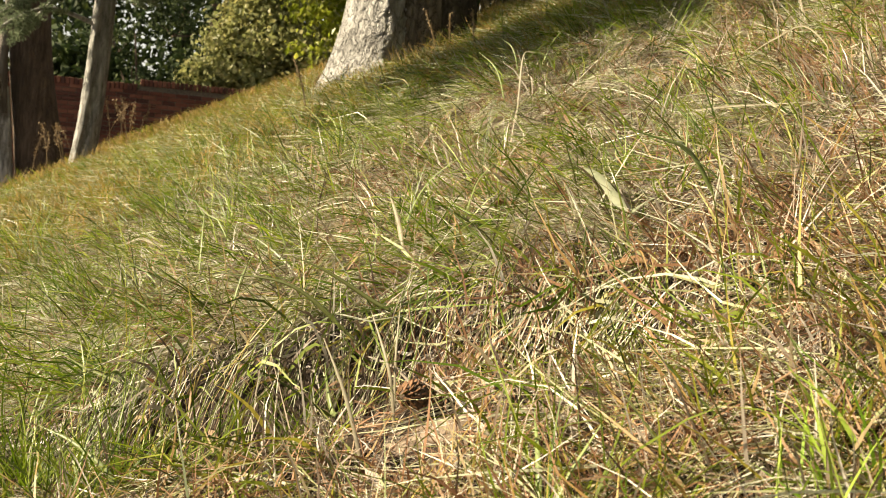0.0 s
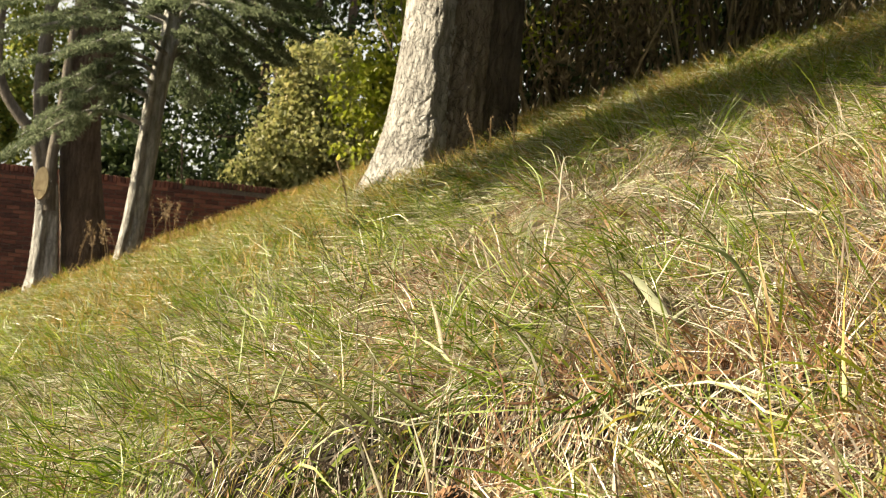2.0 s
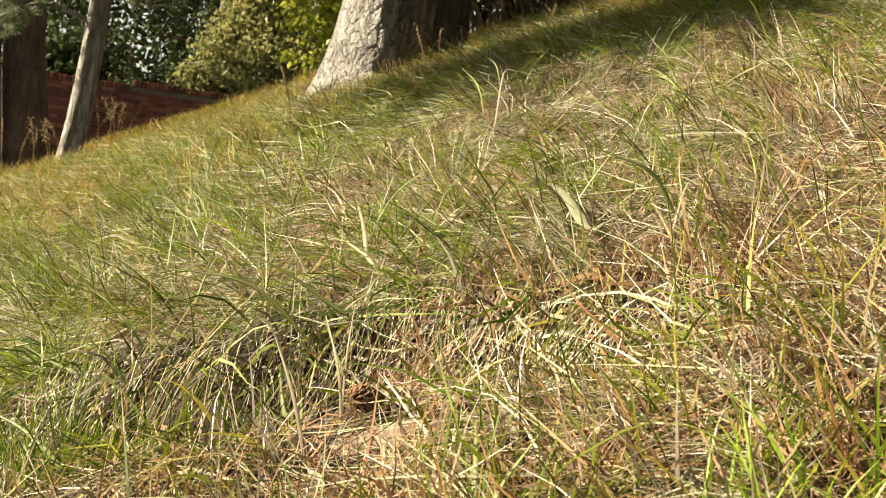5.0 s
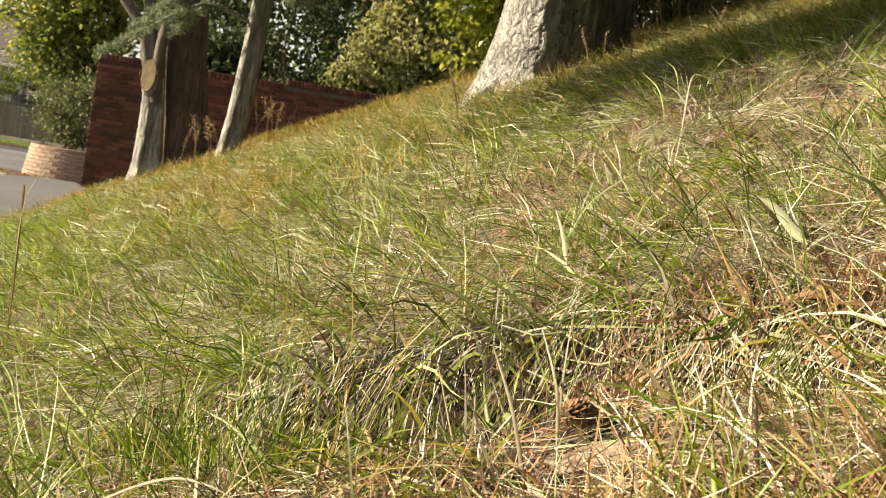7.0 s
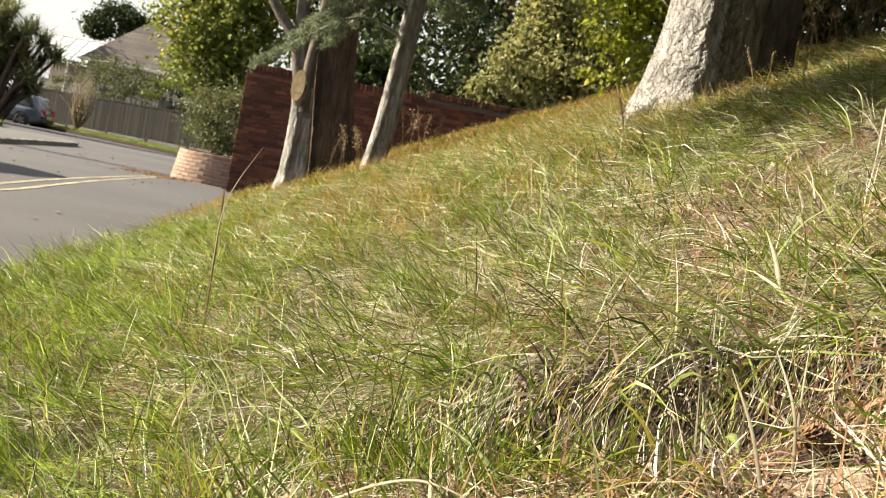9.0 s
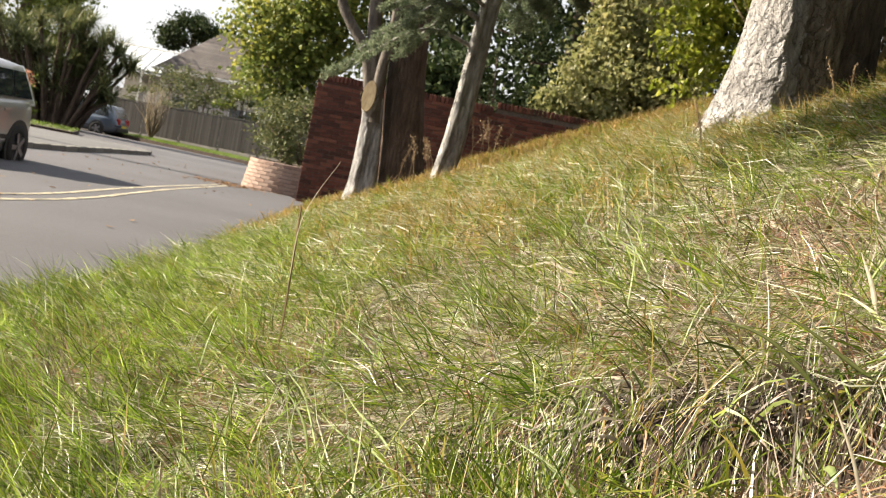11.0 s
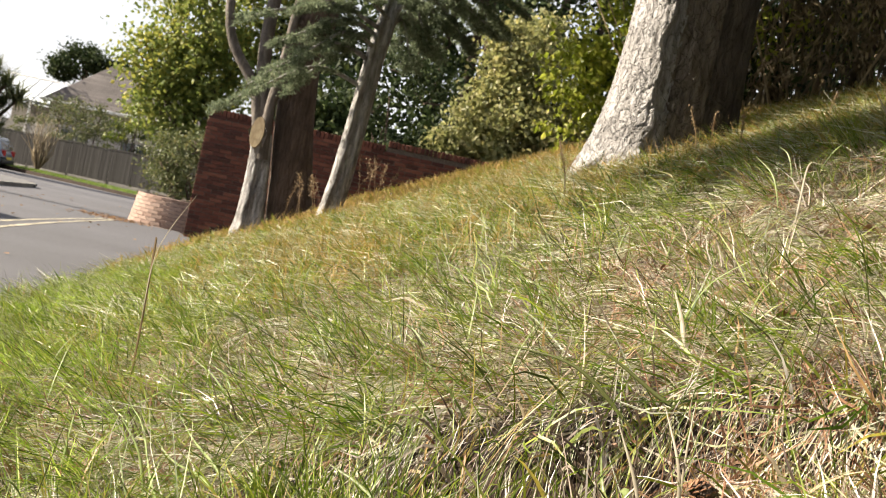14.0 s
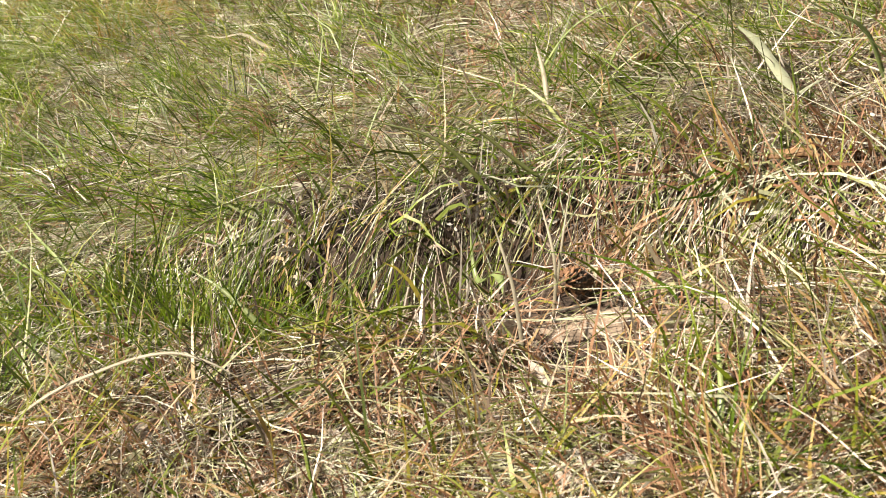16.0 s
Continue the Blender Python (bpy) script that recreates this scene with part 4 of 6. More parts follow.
leafy("maple_tree", "broad tree with green and yellowing leaves beyond the wall", "tree", (-4.6, 26.5, float(road_z(26.5))),
      [(-4.6, 26.5, -0.2, 0.2), (-4.65, 26.5, 1.2, 0.15), (-4.7, 26.5, 3.0, 0.12), (-4.6, 26.5, 5.5, 0.07)],
      [[(-4.65, 26.5, 1.5, 0.08), (-5.3, 26.4, 2.6, 0.06), (-5.8, 26.2, 3.6, 0.03)], [(-4.7, 26.5, 2.0, 0.08), (-4.1, 26.5, 3.2, 0.05), (-3.6, 26.5, 4.4, 0.03)]],
      [(-5.2, 26.3, 2.5, 0.85, 0.8, 0.6, 30), (-5.6, 26.2, 3.4, 0.8, 0.8, 0.6, 28), (-4.6, 26.2, 3.2, 0.9, 0.8, 0.7, 30), (-4.9, 26.2, 4.4, 1.1, 0.9, 0.8, 40), (-3.9, 26.3, 4.0, 0.8, 0.8, 0.8, 26), (-3.9, 26.3, 2.7, 0.6, 0.6, 0.6, 16), (-4.7, 26.3, 5.8, 1.3, 1.0, 0.9, 40), (-4.7, 26.0, 1.75, 0.6, 0.5, 0.4, 14), (-3.2, 26.3, 5.2, 0.9, 0.8, 0.8, 24)],
      17000, 0.125, M_LEAF_MAPLE, M_BARK_DARK, 0.25, 61, slim=0.75)
leafy("low_shrub", "green shrub behind the round planter", "shrub", (-3.9, 22.5, float(road_z(22.5))), None,
      [[(-3.9, 22.5, -0.1, 0.04), (-3.9, 22.5, 0.8, 0.03), (-3.95, 22.5, 1.4, 0.015)]],
      [(-3.95, 22.5, 0.95, 0.45, 0.4, 0.45, 18), (-3.75, 22.4, 1.45, 0.45, 0.4, 0.35, 16), (-3.6, 22.4, 0.5, 0.5, 0.4, 0.4, 14)], 2600, 0.075, M_LEAF_DULL, M_BARK_DARK, 0.14, 62)

leafy("wall_shrub", "loose dark green shrub showing over the brick wall", "shrub", (0.3, 20.2, float(land(0.3, 20.2))), None,
      [[(0.3, 20.2, 1.2, 0.04), (0.2, 20.2, 2.2, 0.03), (0.1, 20.2, 3.1, 0.012)]],
      [(0.1, 20.2, 2.35, 0.3, 0.3, 0.3, 9), (-0.2, 20.3, 3.0, 0.4, 0.3, 0.3, 9), (0.75, 20.3, 3.3, 0.45, 0.3, 0.35, 12), (0.95, 20.2, 2.3, 0.3, 0.3, 0.3, 9), (0.3, 20.4, 3.8, 0.6, 0.4, 0.3, 14), (0.45, 20.2, 2.0, 0.4, 0.3, 0.2, 8)], 2600, 0.085, M_LEAF_DARK, M_BARK_DARK, 0.16, 66)

# woods that close the view behind the wall, thick but with holes to the sky
rng = np.random.default_rng(71)
blobs = []
for i in range(420):
    x = rng.uniform(-3.2, 17)
    y = rng.uniform(24.5, 31)
    base = float(land(x, y)) if x > 0 else 1.2
    z = base + 0.2 + 10.5 * rng.random() ** 1.1
    px, pz = (x - 0.9) / (y + 0.9), (z - 1.06) / (y + 0.9)
    if ((px + 0.018) / 0.029) ** 2 + ((pz - 0.066) / 0.021) ** 2 < 1:
        continue
    if x < -1.2 and (z > 5.0 or z < 3.0 or y < 25.6):
        continue
    blobs.append((x, y, z, 0.95, 0.8, 0.75, 7))
for i in range(60):
    x = rng.uniform(-1.9, -0.25) if i % 3 else rng.uniform(0.8, 1.7)
    blobs.append((x, 23.0 + rng.normal(0, 0.4), rng.uniform(1.5, 2.75), 0.4, 0.4, 0.35, 6))
woods = tagged(part("woodland", mesh_np("woodland", *leaves(clumps(blobs, 82000, 0.36, rng), 0.185, rng, 0.2, 0.65), M_LEAF_DARK)), "dense dark evergreen woodland behind the wall", "woodland", kind="stuff")
rng = np.random.default_rng(72)
tr = []
for i in range(26):
    x, y = rng.uniform(0.5, 16), rng.uniform(25, 30)
    z = float(land(x, y))
    dx = rng.normal(0, 0.3)
    p, r = smooth_path([(x, y, z - 0.3, 0.16), (x + dx * 0.3, y, z + 2.5, 0.12), (x + dx, y, z + 8, 0.06)], 6)
    tr.append(tube(p, r, 9, 0.08, i))
part("trunk_mass", mesh_np("trunk_mass", *join_np(tr), M_BARK_DARK, True), None, woods, "", "stuff")
beyond(woods)

# ivy-hung hedge and cane thicket along the top of the bank
rng = np.random.default_rng(81)
blobs = []
for i in range(60):
    f = rng.random()
    x, y = 2.5 + 1.65 * f, 13.4 - 0.6 * f + rng.normal(0, 0.25)
    z0 = float(land(x, y))
    blobs.append((x, y, z0 + rng.uniform(0.1, 4.2), 0.34, 0.3, 0.5, 8))
hedge = tagged(part("ivy_hedge", mesh_np("ivy_hedge", *leaves(clumps(blobs, 11000, 0.13, rng), 0.088, rng, 0.6, 0.75), M_LEAF_IVY)), "tall hedge hung with bright green ivy leaves", "hedge", kind="stuff")
canes, lv = [], []
at, knot = 0.5, (0.0, 0.0)
for i in range(520):
    f = rng.random() ** 0.9
    if i % 6 == 0:
        knot = rng.uniform(-0.3, 0.3, 2)
        at = f
    f = min(1.0, max(0.0, at + rng.normal(0, 0.022)))
    x = 3.5 + 8.2 * f
    y = 12.2 - 3.8 * f + knot[1] + rng.normal(0, 0.3)
    z = float(land(x, y))
    h = rng.uniform(1.6, 4.2)
    a = rng.normal(0, 0.30, 2)
    b = rng.normal(0, 0.45, 2)
    rr = rng.uniform(0.006, 0.016)
    p, r = smooth_path([(x, y, z - 0.1, rr), (x + a[0] * h * 0.4, y + a[1] * h * 0.4, z + h * 0.5, rr * 0.8), (x + (a[0] + b[0]) * h * 0.7, y + (a[1] + b[1]) * h * 0.7, z + h, rr * 0.4)], 4)
    canes.append(tube(p, r, 5))
thicket = tagged(part("cane_thicket", mesh_np("cane_thicket", *join_np(canes), M_CANE)), "thicket of dry brown canes and stems on the bank top", "thicket", kind="stuff")
blobs = []
for i in range(170):
    f = rng.random()
    x, y = 3.4 + 8.6 * f, 12.4 - 3.2 * f + rng.normal(0.3, 0.5)
    z = float(land(x, y)) + 0.3 + 4.5 * rng.random() ** 0.7
    blobs.append((x, y, z, 0.4, 0.35, 0.45, 8))
for i in range(230):
    f = rng.random()
    x, y = 3.9 + 10.5 * f, 14.4 - 3.4 * f + rng.normal(0, 0.5)
    blobs.append((x, y, float(land(x, y)) + 0.2 + 5.2 * rng.random(), 0.6, 0.4, 0.6, 8))
part("cane_leaves", mesh_np("cane_leaves", *leaves(clumps(blobs, 40000, 0.24, rng), 0.12, rng, 0.4, 0.5), M_LEAF_DARK), None, thicket, "dark leaves among the canes", "stuff")
blobs = []
for i in range(40):
    f = rng.random()
    x, y = 3.4 + 7.0 * f, 12.0 - 2.8 * f + rng.normal(0, 0.4)
    blobs.append((x, y, float(land(x, y)) + 0.5 + 2.6 * rng.random(), 0.35, 0.3, 0.4, 6))
dead = []
for i in range(90):
    f = rng.random()
    x, y = 3.5 + 7.6 * f, 11.8 - 3.0 * f + rng.normal(0, 0.35)
    dead.append((x, y, float(land(x, y)) + 0.2 + 2.6 * rng.random(), 0.25, 0.2, 0.45, 6))
part("dry_leaves", mesh_np("dry_leaves", *leaves(clumps(dead, 12500, 0.15, rng), 0.12, rng, 1.6, 0.25), M_CANE), None, thicket, "hanging dry tan leaves", "stuff")
part("bright_leaves", mesh_np("bright_leaves", *leaves(clumps(blobs, 2600, 0.16, rng), 0.09, rng, 0.5, 0.5), M_LEAF_IVY), None, thicket, "sunlit yellow-green leaves", "stuff")
blobs = []
for i in range(150):
    f = rng.random()
    x, y = 3.6 + 10.5 * f, 13.4 - 3.6 * f + rng.normal(0, 0.9)
    blobs.append((x, y, float(land(x, y)) + 2.6 + 5.0 * rng.random(), 0.8, 0.7, 0.6, 7))
part("canopy", mesh_np("canopy", *leaves(clumps(blobs, 22000, 0.3, rng), 0.16, rng, 0.3, 0.6), M_LEAF_DARK), None, thicket, "dark evergreen canopy", "stuff")
# unseen hedge added beside and behind the eye to cut the sky's fill
blobs = []
for i in range(330):
    f = rng.random()
    if f < 0.5:
        x, y = 10.5 - 4.0 * f + rng.normal(0, 0.7), 8.5 - 36 * f
    else:
        x, y = 8.5 - 24 * (f - 0.5) + rng.normal(0, 0.4), -9.5 - 4 * (f - 0.5) + rng.normal(0, 0.8)
    blobs.append((x, y, float(land(x, y)) + 0.3 + 12.0 * rng.random(), 1.1, 1.1, 1.0, 7))
tagged(part("bank_hedge", mesh_np("bank_hedge", *leaves(clumps(blobs, 20000, 0.4, rng), 0.36, rng, 0.3, 0.7), M_LEAF_DARK)), "tall unseen evergreen hedge added round the bank to block sky light", "hedge", kind="stuff")
# unseen hedge trees added across the street behind to hold back sky light
blobs = []
for i in range(260):
    f = rng.random()
    if f < 0.62:
        x, y, h = -4 - 32 * f, -12 + rng.normal(0, 0.8), 13.0
    else:
        x, y, h = -24 + rng.normal(0, 0.6), -12 + 24 * (f - 0.62), 9.0
    blobs.append((x, y, 0.4 + h * rng.random(), 1.2, 1.1, 1.0, 7))
tagged(part("street_hedge", mesh_np("street_hedge", *leaves(clumps(blobs, 14000, 0.5, rng), 0.45, rng, 0.3, 0.7), M_LEAF_DARK)), "tall unseen hedge trees added behind to block sky light", "hedge", kind="stuff")
for i in range(9):
    f = (i + rng.uniform(0.1, 0.9)) / 9
    x, y = 4.6 + 7.4 * f, 13.0 - 3.0 * f
    z = float(land(x, y))
    ob = tagged(part("thicket_tree", trunk_mesh("thicket_tree", [(0, 0, -0.3, 0.16), (0.02, 0, 0.6, 0.11), (rng.normal(0, 0.1), 0, 2.5, 0.095), (rng.normal(0, 0.3), 0.1, 6.0, 0.05)], M_BARK_DARK, 16, 8, 0.05, 0.006, 0.04, i)), "dark slender trunk standing in the cane thicket", "tree", group="trunks in the thicket")
    ob.location = (x, y, z)

# ---------------------------------------------------------------- far side of the road
def verge_z(x, y):
    return road_z(y) + 0.16


# the grass strips: a raised bed of soil with blades
def strip(name, corners, n, seed, label):
    rng = np.random.default_rng(seed)
    a, b, c, d = [np.array(p, float) for p in corners]
    u, w = rng.random((n, 1)), rng.random((n, 1))
    p = (a * (1 - u) + b * u) * (1 - w) + (d * (1 - u) + c * u) * w
    root = np.c_[p, verge_z(p[:, 0], p[:, 1]) - 0.01]
    vs, fs = blades(root, rng.uniform(0, 6.283, n), rng.uniform(0, 0.5, n), rng.uniform(0.06, 0.16, n), rng.uniform(0.012, 0.03, n), rng.uniform(0.1, 0.8, n), 2, rng.uniform(-1, 1, n))
    ob = tagged(part(name, mesh_np(name, vs, fs, M_VERGE)), label, "grass", kind="stuff")
    bm = bmesh.new()
    top = [bm.verts.new((q[0], q[1], float(verge_z(q[0], q[1])))) for q in (a, b, c, d)]
    low = [bm.verts.new((q[0], q[1], float(road_z(q[1])) - 0.1)) for q in (a, b, c, d)]
    bm.faces.new(top)
    for i in range(4):
        bm.faces.new((top[i], low[i], low[(i + 1) % 4], top[(i + 1) % 4]))
    bmesh.ops.recalc_face_normals(bm, faces=bm.faces)
    part("soil", bm, M_SOIL, ob)


strip("verge_grass", [afar(*q) for q in ((-15.6, 44.8), (-8.6, 40.2), (-5.5, 44.5), (-14.6, 48.6))], 9000, 91, "bright mown grass verge below the fence")
strip("verge_grass", [afar(*q) for q in ((-26, 26.6), (-10.9, 29.2), (-12.4, 33.5), (-26, 33.5))], 6000, 92, "bright mown grass verge beside the footway")

fence = tagged(empty("timber_fence", (-15.6, 48.6, 0)), "weathered dark grey timber panel fence with timber posts", "fence")
fdir = Vector((1, -0.30, 0)).normalized()
fang = math.degrees(math.atan2(fdir.y, fdir.x))
rng = np.random.default_rng(93)
bm = bmesh.new()
box(0, 1.84, -0.02, 0.03, 1.5, 1.54, bm=bm)
box(0, 1.84, 0.022, 0.06, 0.35, 0.42, bm=bm)
box(0, 1.84, 0.022, 0.06, 1.2, 1.27, bm=bm)
panel_me = bpy.data.meshes.new("panel")
bm.to_mesh(panel_me)
bm.free()
panel_me.materials.append(M_FENCE)
M_BOARD = material("weathered fence board", [(0.2, (0.034, 0.032, 0.031)), (0.5, (0.064, 0.061, 0.058)), (0.8, (0.10, 0.096, 0.092))], 0.9, scale=9, detail=8, bump=0.5, per_object=0.5, stain=0.25, stain_scale=1.2, stretch=(1, 1, 0.2))
bm = box(0, 0.104, 0, 0.02, 0.16, 1.497, 0.003)
board_me = bpy.data.meshes.new("board")
bm.to_mesh(board_me)
bm.free()
board_me.materials.append(M_BOARD)
bm = bmesh.new()
box(-0.058, 0.058, -0.004, 0.05, -0.3, 1.53, 0.0, bm)
bmesh.ops.bevel(bm, geom=bm.edges[:], offset=0.012, segments=1, affect="EDGES")
post_me = bpy.data.meshes.new("post")
bm.to_mesh(post_me)
bm.free()
post_me.materials.append(M_FENCE)
bm = box(0, 1.84, -0.025, 0.025, -0.1, 0.16, 0.006)
gravel_me = bpy.data.meshes.new("gravel_board")
bm.to_mesh(gravel_me)
bm.free()
gravel_me.materials.append(M_POST)
for i in range(-1, 8):
    p = fdir * (i * 1.96)
    z = -0.38 + i * 0.035
    for nm, me, off in (("post", post_me, 0.0), ("panel", panel_me, 0.06), ("gravel_board", gravel_me, 0.06)):
        ob = new(nm, me)
        ob.parent = fence
        ob.matrix_basis = Matrix.Translation(p + fdir * off + Vector((0, 0, z))) @ pose(0, 0, 0, 0, 0, fang)
        if nm == "panel":
            for k in range(17):
                bd = new("board", board_me)
                bd.parent = ob
                bd.matrix_basis = pose(k * 0.108, rng.uniform(-0.006, 0.0), rng.uniform(-0.012, 0.0), 0, rng.normal(0, 0.15), 0)

beyond(fence)

# ---------------------------------------------------------------- houses
def wall_with_windows(name, w, h, t, holes, mat):
    """A wall slab in xz with rectangular openings cut through, built from blocks round them."""
    xs = sorted({0, w, *[v for a in holes for v in (a[0], a[2])]})
    zs = sorted({0, h, *[v for a in holes for v in (a[1], a[3])]})
    bm = bmesh.new()
    for i in range(len(xs) - 1):
        for j in range(len(zs) - 1):
            cx, cz = (xs[i] + xs[i + 1]) / 2, (zs[j] + zs[j + 1]) / 2
            if any(a[0] < cx < a[2] and a[1] < cz < a[3] for a in holes):
                continue
            box(xs[i], xs[i + 1], 0, t, zs[j], zs[j + 1], bm=bm)
    bmesh.ops.remove_doubles(bm, verts=bm.verts, dist=0.0005)
    return bm


def hipped_roof(w, d, z0, rise, over):
    """Tile courses on four slopes, each course a thin lipped slab."""
    bm = bmesh.new()
    n = 26
    for k in range(n):
        f0, f1 = k / n, (k + 1) / n
        for side in range(4):
            def pt(f, e, lift):
                ix = over - f * (d / 2 + over)
                x0, x1, y0, y1 = -ix, w + ix, -ix, d + ix
                x0, x1 = min(x0, w / 2), max(x1, w / 2)
                z = z0 + rise * f + lift
                return [((x0, y0, z), (x1, y0, z)), ((x1, y0, z), (x1, y1, z)), ((x1, y1, z), (x0, y1, z)), ((x0, y1, z), (x0, y0, z))][side][e]
            q = [bm.verts.new(pt(f0, 0, 0.012)), bm.verts.new(pt(f0, 1, 0.012)), bm.verts.new(pt(f1, 1, 0.0)), bm.verts.new(pt(f1, 0, 0.0))]
            try:
                bm.faces.new(q)
            except ValueError:
                pass
            g = [bm.verts.new(pt(f0, 0, -0.02)), bm.verts.new(pt(f0, 1, -0.02))]
            bm.faces.new((g[0], g[1], q[1], q[0]))
    bmesh.ops.remove_doubles(bm, verts=bm.verts, dist=0.001)
    return bm


def window_set(parent, x0, z0, x1, z1, y):
    bm = bmesh.new()
    b = 0.07
    for a in ((x0, x1, z0, z0 + b), (x0, x1, z1 - b, z1), (x0, x0 + b, z0 + b, z1 - b), (x1 - b, x1, z0 + b, z1 - b), ((x0 + x1) / 2 - b / 2, (x0 + x1) / 2 + b / 2, z0 + b, z1 - b)):
        box(a[0], a[1], y, y + 0.08, a[2], a[3], bm=bm)
    w = part("window", bm, M_WHITE, parent, "white framed window")
    part("pane", box(x0 + b, x1 - b, y + 0.03, y + 0.045, z0 + b, z1 - b), M_CARGLASS, w)
    part("sill", box(x0 - 0.05, x1 + 0.05, y - 0.06, y + 0.06, z0 - 0.06, z0 - 0.003), M_WHITE, w)


house = tagged(empty("bungalow", (-18.9, 60.0, -0.7), -6), "pale rendered bungalow with a brown hipped tile roof", "house")
holes = [(0.8, 1.1, 2.4, 2.5), (4.0, 1.1, 5.8, 2.5)]
part("wall", wall_with_windows("wall", 8.0, 3.75, 0.3, holes, M_RENDERED), M_RENDERED, house)
for a in holes:
    window_set(house, *a, 0.1)
for args in ((0, 0.3, 0.3, 4.2, 0, 3.75), (7.7, 8.0, 0.3, 4.2, 0, 3.75), (0.3, 7.7, 3.9, 4.2, 0, 3.75)):
    part("wall", box(*args), M_RENDERED, house)
bm = bmesh.new()
hip = [bm.verts.new(c) for c in ((-0.33, -0.33, 3.78), (8.33, -0.33, 3.78), (8.33, 4.53, 3.78), (-0.33, 4.53, 3.78), (2.1, 2.1, 6.32), (5.9, 2.1, 6.32))]
for c in ((0, 1, 5, 4), (1, 2, 5), (2, 3, 4, 5), (3, 0, 4), (3, 2, 1, 0)):
    bm.faces.new([hip[i] for i in c])
roof = part("roof", bm, M_TILE, house)
part("tiling", hipped_roof(8.0, 4.2, 3.8, 2.55, 0.35), M_TILE, roof, "", "stuff")
part("fascia", box(-0.4, 8.4, -0.37, -0.35, 3.66, 3.83), M_WHITE, house)
bm = bmesh.new()
box(-0.45, 8.45, -0.45, -0.38, 3.7, 3.8, bm=bm)
part("gutter", bm, M_WHITE, house)

cons = tagged(empty("conservatory", (-23.6, 62.5, -0.7), -10), "conservatory with a pale glazed roof and white bars", "conservatory")
for side, sgn in ((0, 1), (1, -1)):
    bm = bmesh.new()
    vsx = [(0, 0, 3.6), (4.6, 0, 3.6), (4.6, 1.9, 4.9), (0, 1.9, 4.9)] if side == 0 else [(0, 3.8, 3.6), (4.6, 3.8, 3.6), (4.6, 1.9, 4.9), (0, 1.9, 4.9)]
    top = [bm.verts.new(p) for p in vsx]
    low = [bm.verts.new((p[0], p[1], p[2] - 0.03)) for p in vsx]
    bm.faces.new(top)
    bm.faces.new(low[::-1])
    for i in range(4):
        bm.faces.new((top[i], low[i], low[(i + 1) % 4], top[(i + 1) % 4]))
    bmesh.ops.recalc_face_normals(bm, faces=bm.faces)
    part("roof_sheet", bm, M_ROOFGLASS, cons, "pale translucent roof sheet")
for i in range(7):
    x = i * 4.6 / 6
    vs, fs = tube([(x, -0.05, 3.56), (x, 1.9, 4.9), (x, 3.85, 3.56)], [0.05] * 3, 4)
    part("glazing_bar", mesh_np("glazing_bar", vs, fs, M_WHITE), None, cons)
part("ridge", box(-0.05, 4.65, 1.84, 1.96, 4.86, 4.96, 0.02), M_WHITE, cons)
for x in (0.05, 1.5, 3.0, 4.45):
    part("post", box(x - 0.05, x + 0.05, 0.0, 0.1, 0, 3.52), M_WHITE, cons)
part("dwarf_wall", box(0, 4.6, 0.02, 0.25, 0, 2.4, 0.01), M_RENDERED, cons)
part("back_wall", box(0, 4.6, 3.6, 3.8, 0, 3.52, 0.01), M_RENDERED, cons)

brick_house = tagged(empty("brick_outbuilding", (-10.6, 51.0, -0.55), 0), "low red brick outbuilding with a pale flat eave", "house")
holes = [(2.9, 1.2, 3.9, 1.9)]
part("wall", wall_with_windows("wall", 6.0, 2.95, 0.25, holes, M_BRICK_JOINED), M_BRICK_JOINED, brick_house)
window_set(brick_house, *holes[0], 0.08)
for args in ((0, 0.25, 0.25, 4, 0, 2.95), (5.75, 6, 0.25, 4, 0, 2.95), (0.25, 5.75, 3.75, 4, 0, 2.95)):
    part("wall", box(*args), M_BRICK_JOINED, brick_house)
part("roof", box(-0.2, 6.2, -0.25, 4.2, 2.95, 3.07, 0.02), M_TILE, brick_house)
part("fascia", box(-0.22, 6.22, -0.28, -0.253, 2.86, 3.10), M_WHITE, brick_house)

for ob in (house, cons, brick_house):
    beyond(ob)

# ---------------------------------------------------------------- far planting
leafy("far_pine", "dark rounded pine on the skyline", "tree", (-26.6, 90, -0.7),
      [(-26.6, 90, -0.9, 0.4), (-26.5, 90, 3.0, 0.32), (-26.6, 90, 7.0, 0.2)], [[(-26.5, 90, 4.5, 0.15), (-25.0, 90, 6.2, 0.1), (-23.9, 90, 7.2, 0.05)]],
      [(-27.2, 90, 7.2, 1.8, 1.6, 0.9, 40), (-28.4, 90, 6.6, 1.1, 1.1, 0.7, 22), (-25.6, 90, 7.6, 1.3, 1.2, 0.6, 24), (-24.0, 90, 7.5, 0.9, 0.9, 0.5, 14), (-27.0, 90, 8.3, 1.1, 1.0, 0.5, 16)], 9000, 0.26, M_LEAF_DARK, M_BARK_DARK, 0.33, 101)
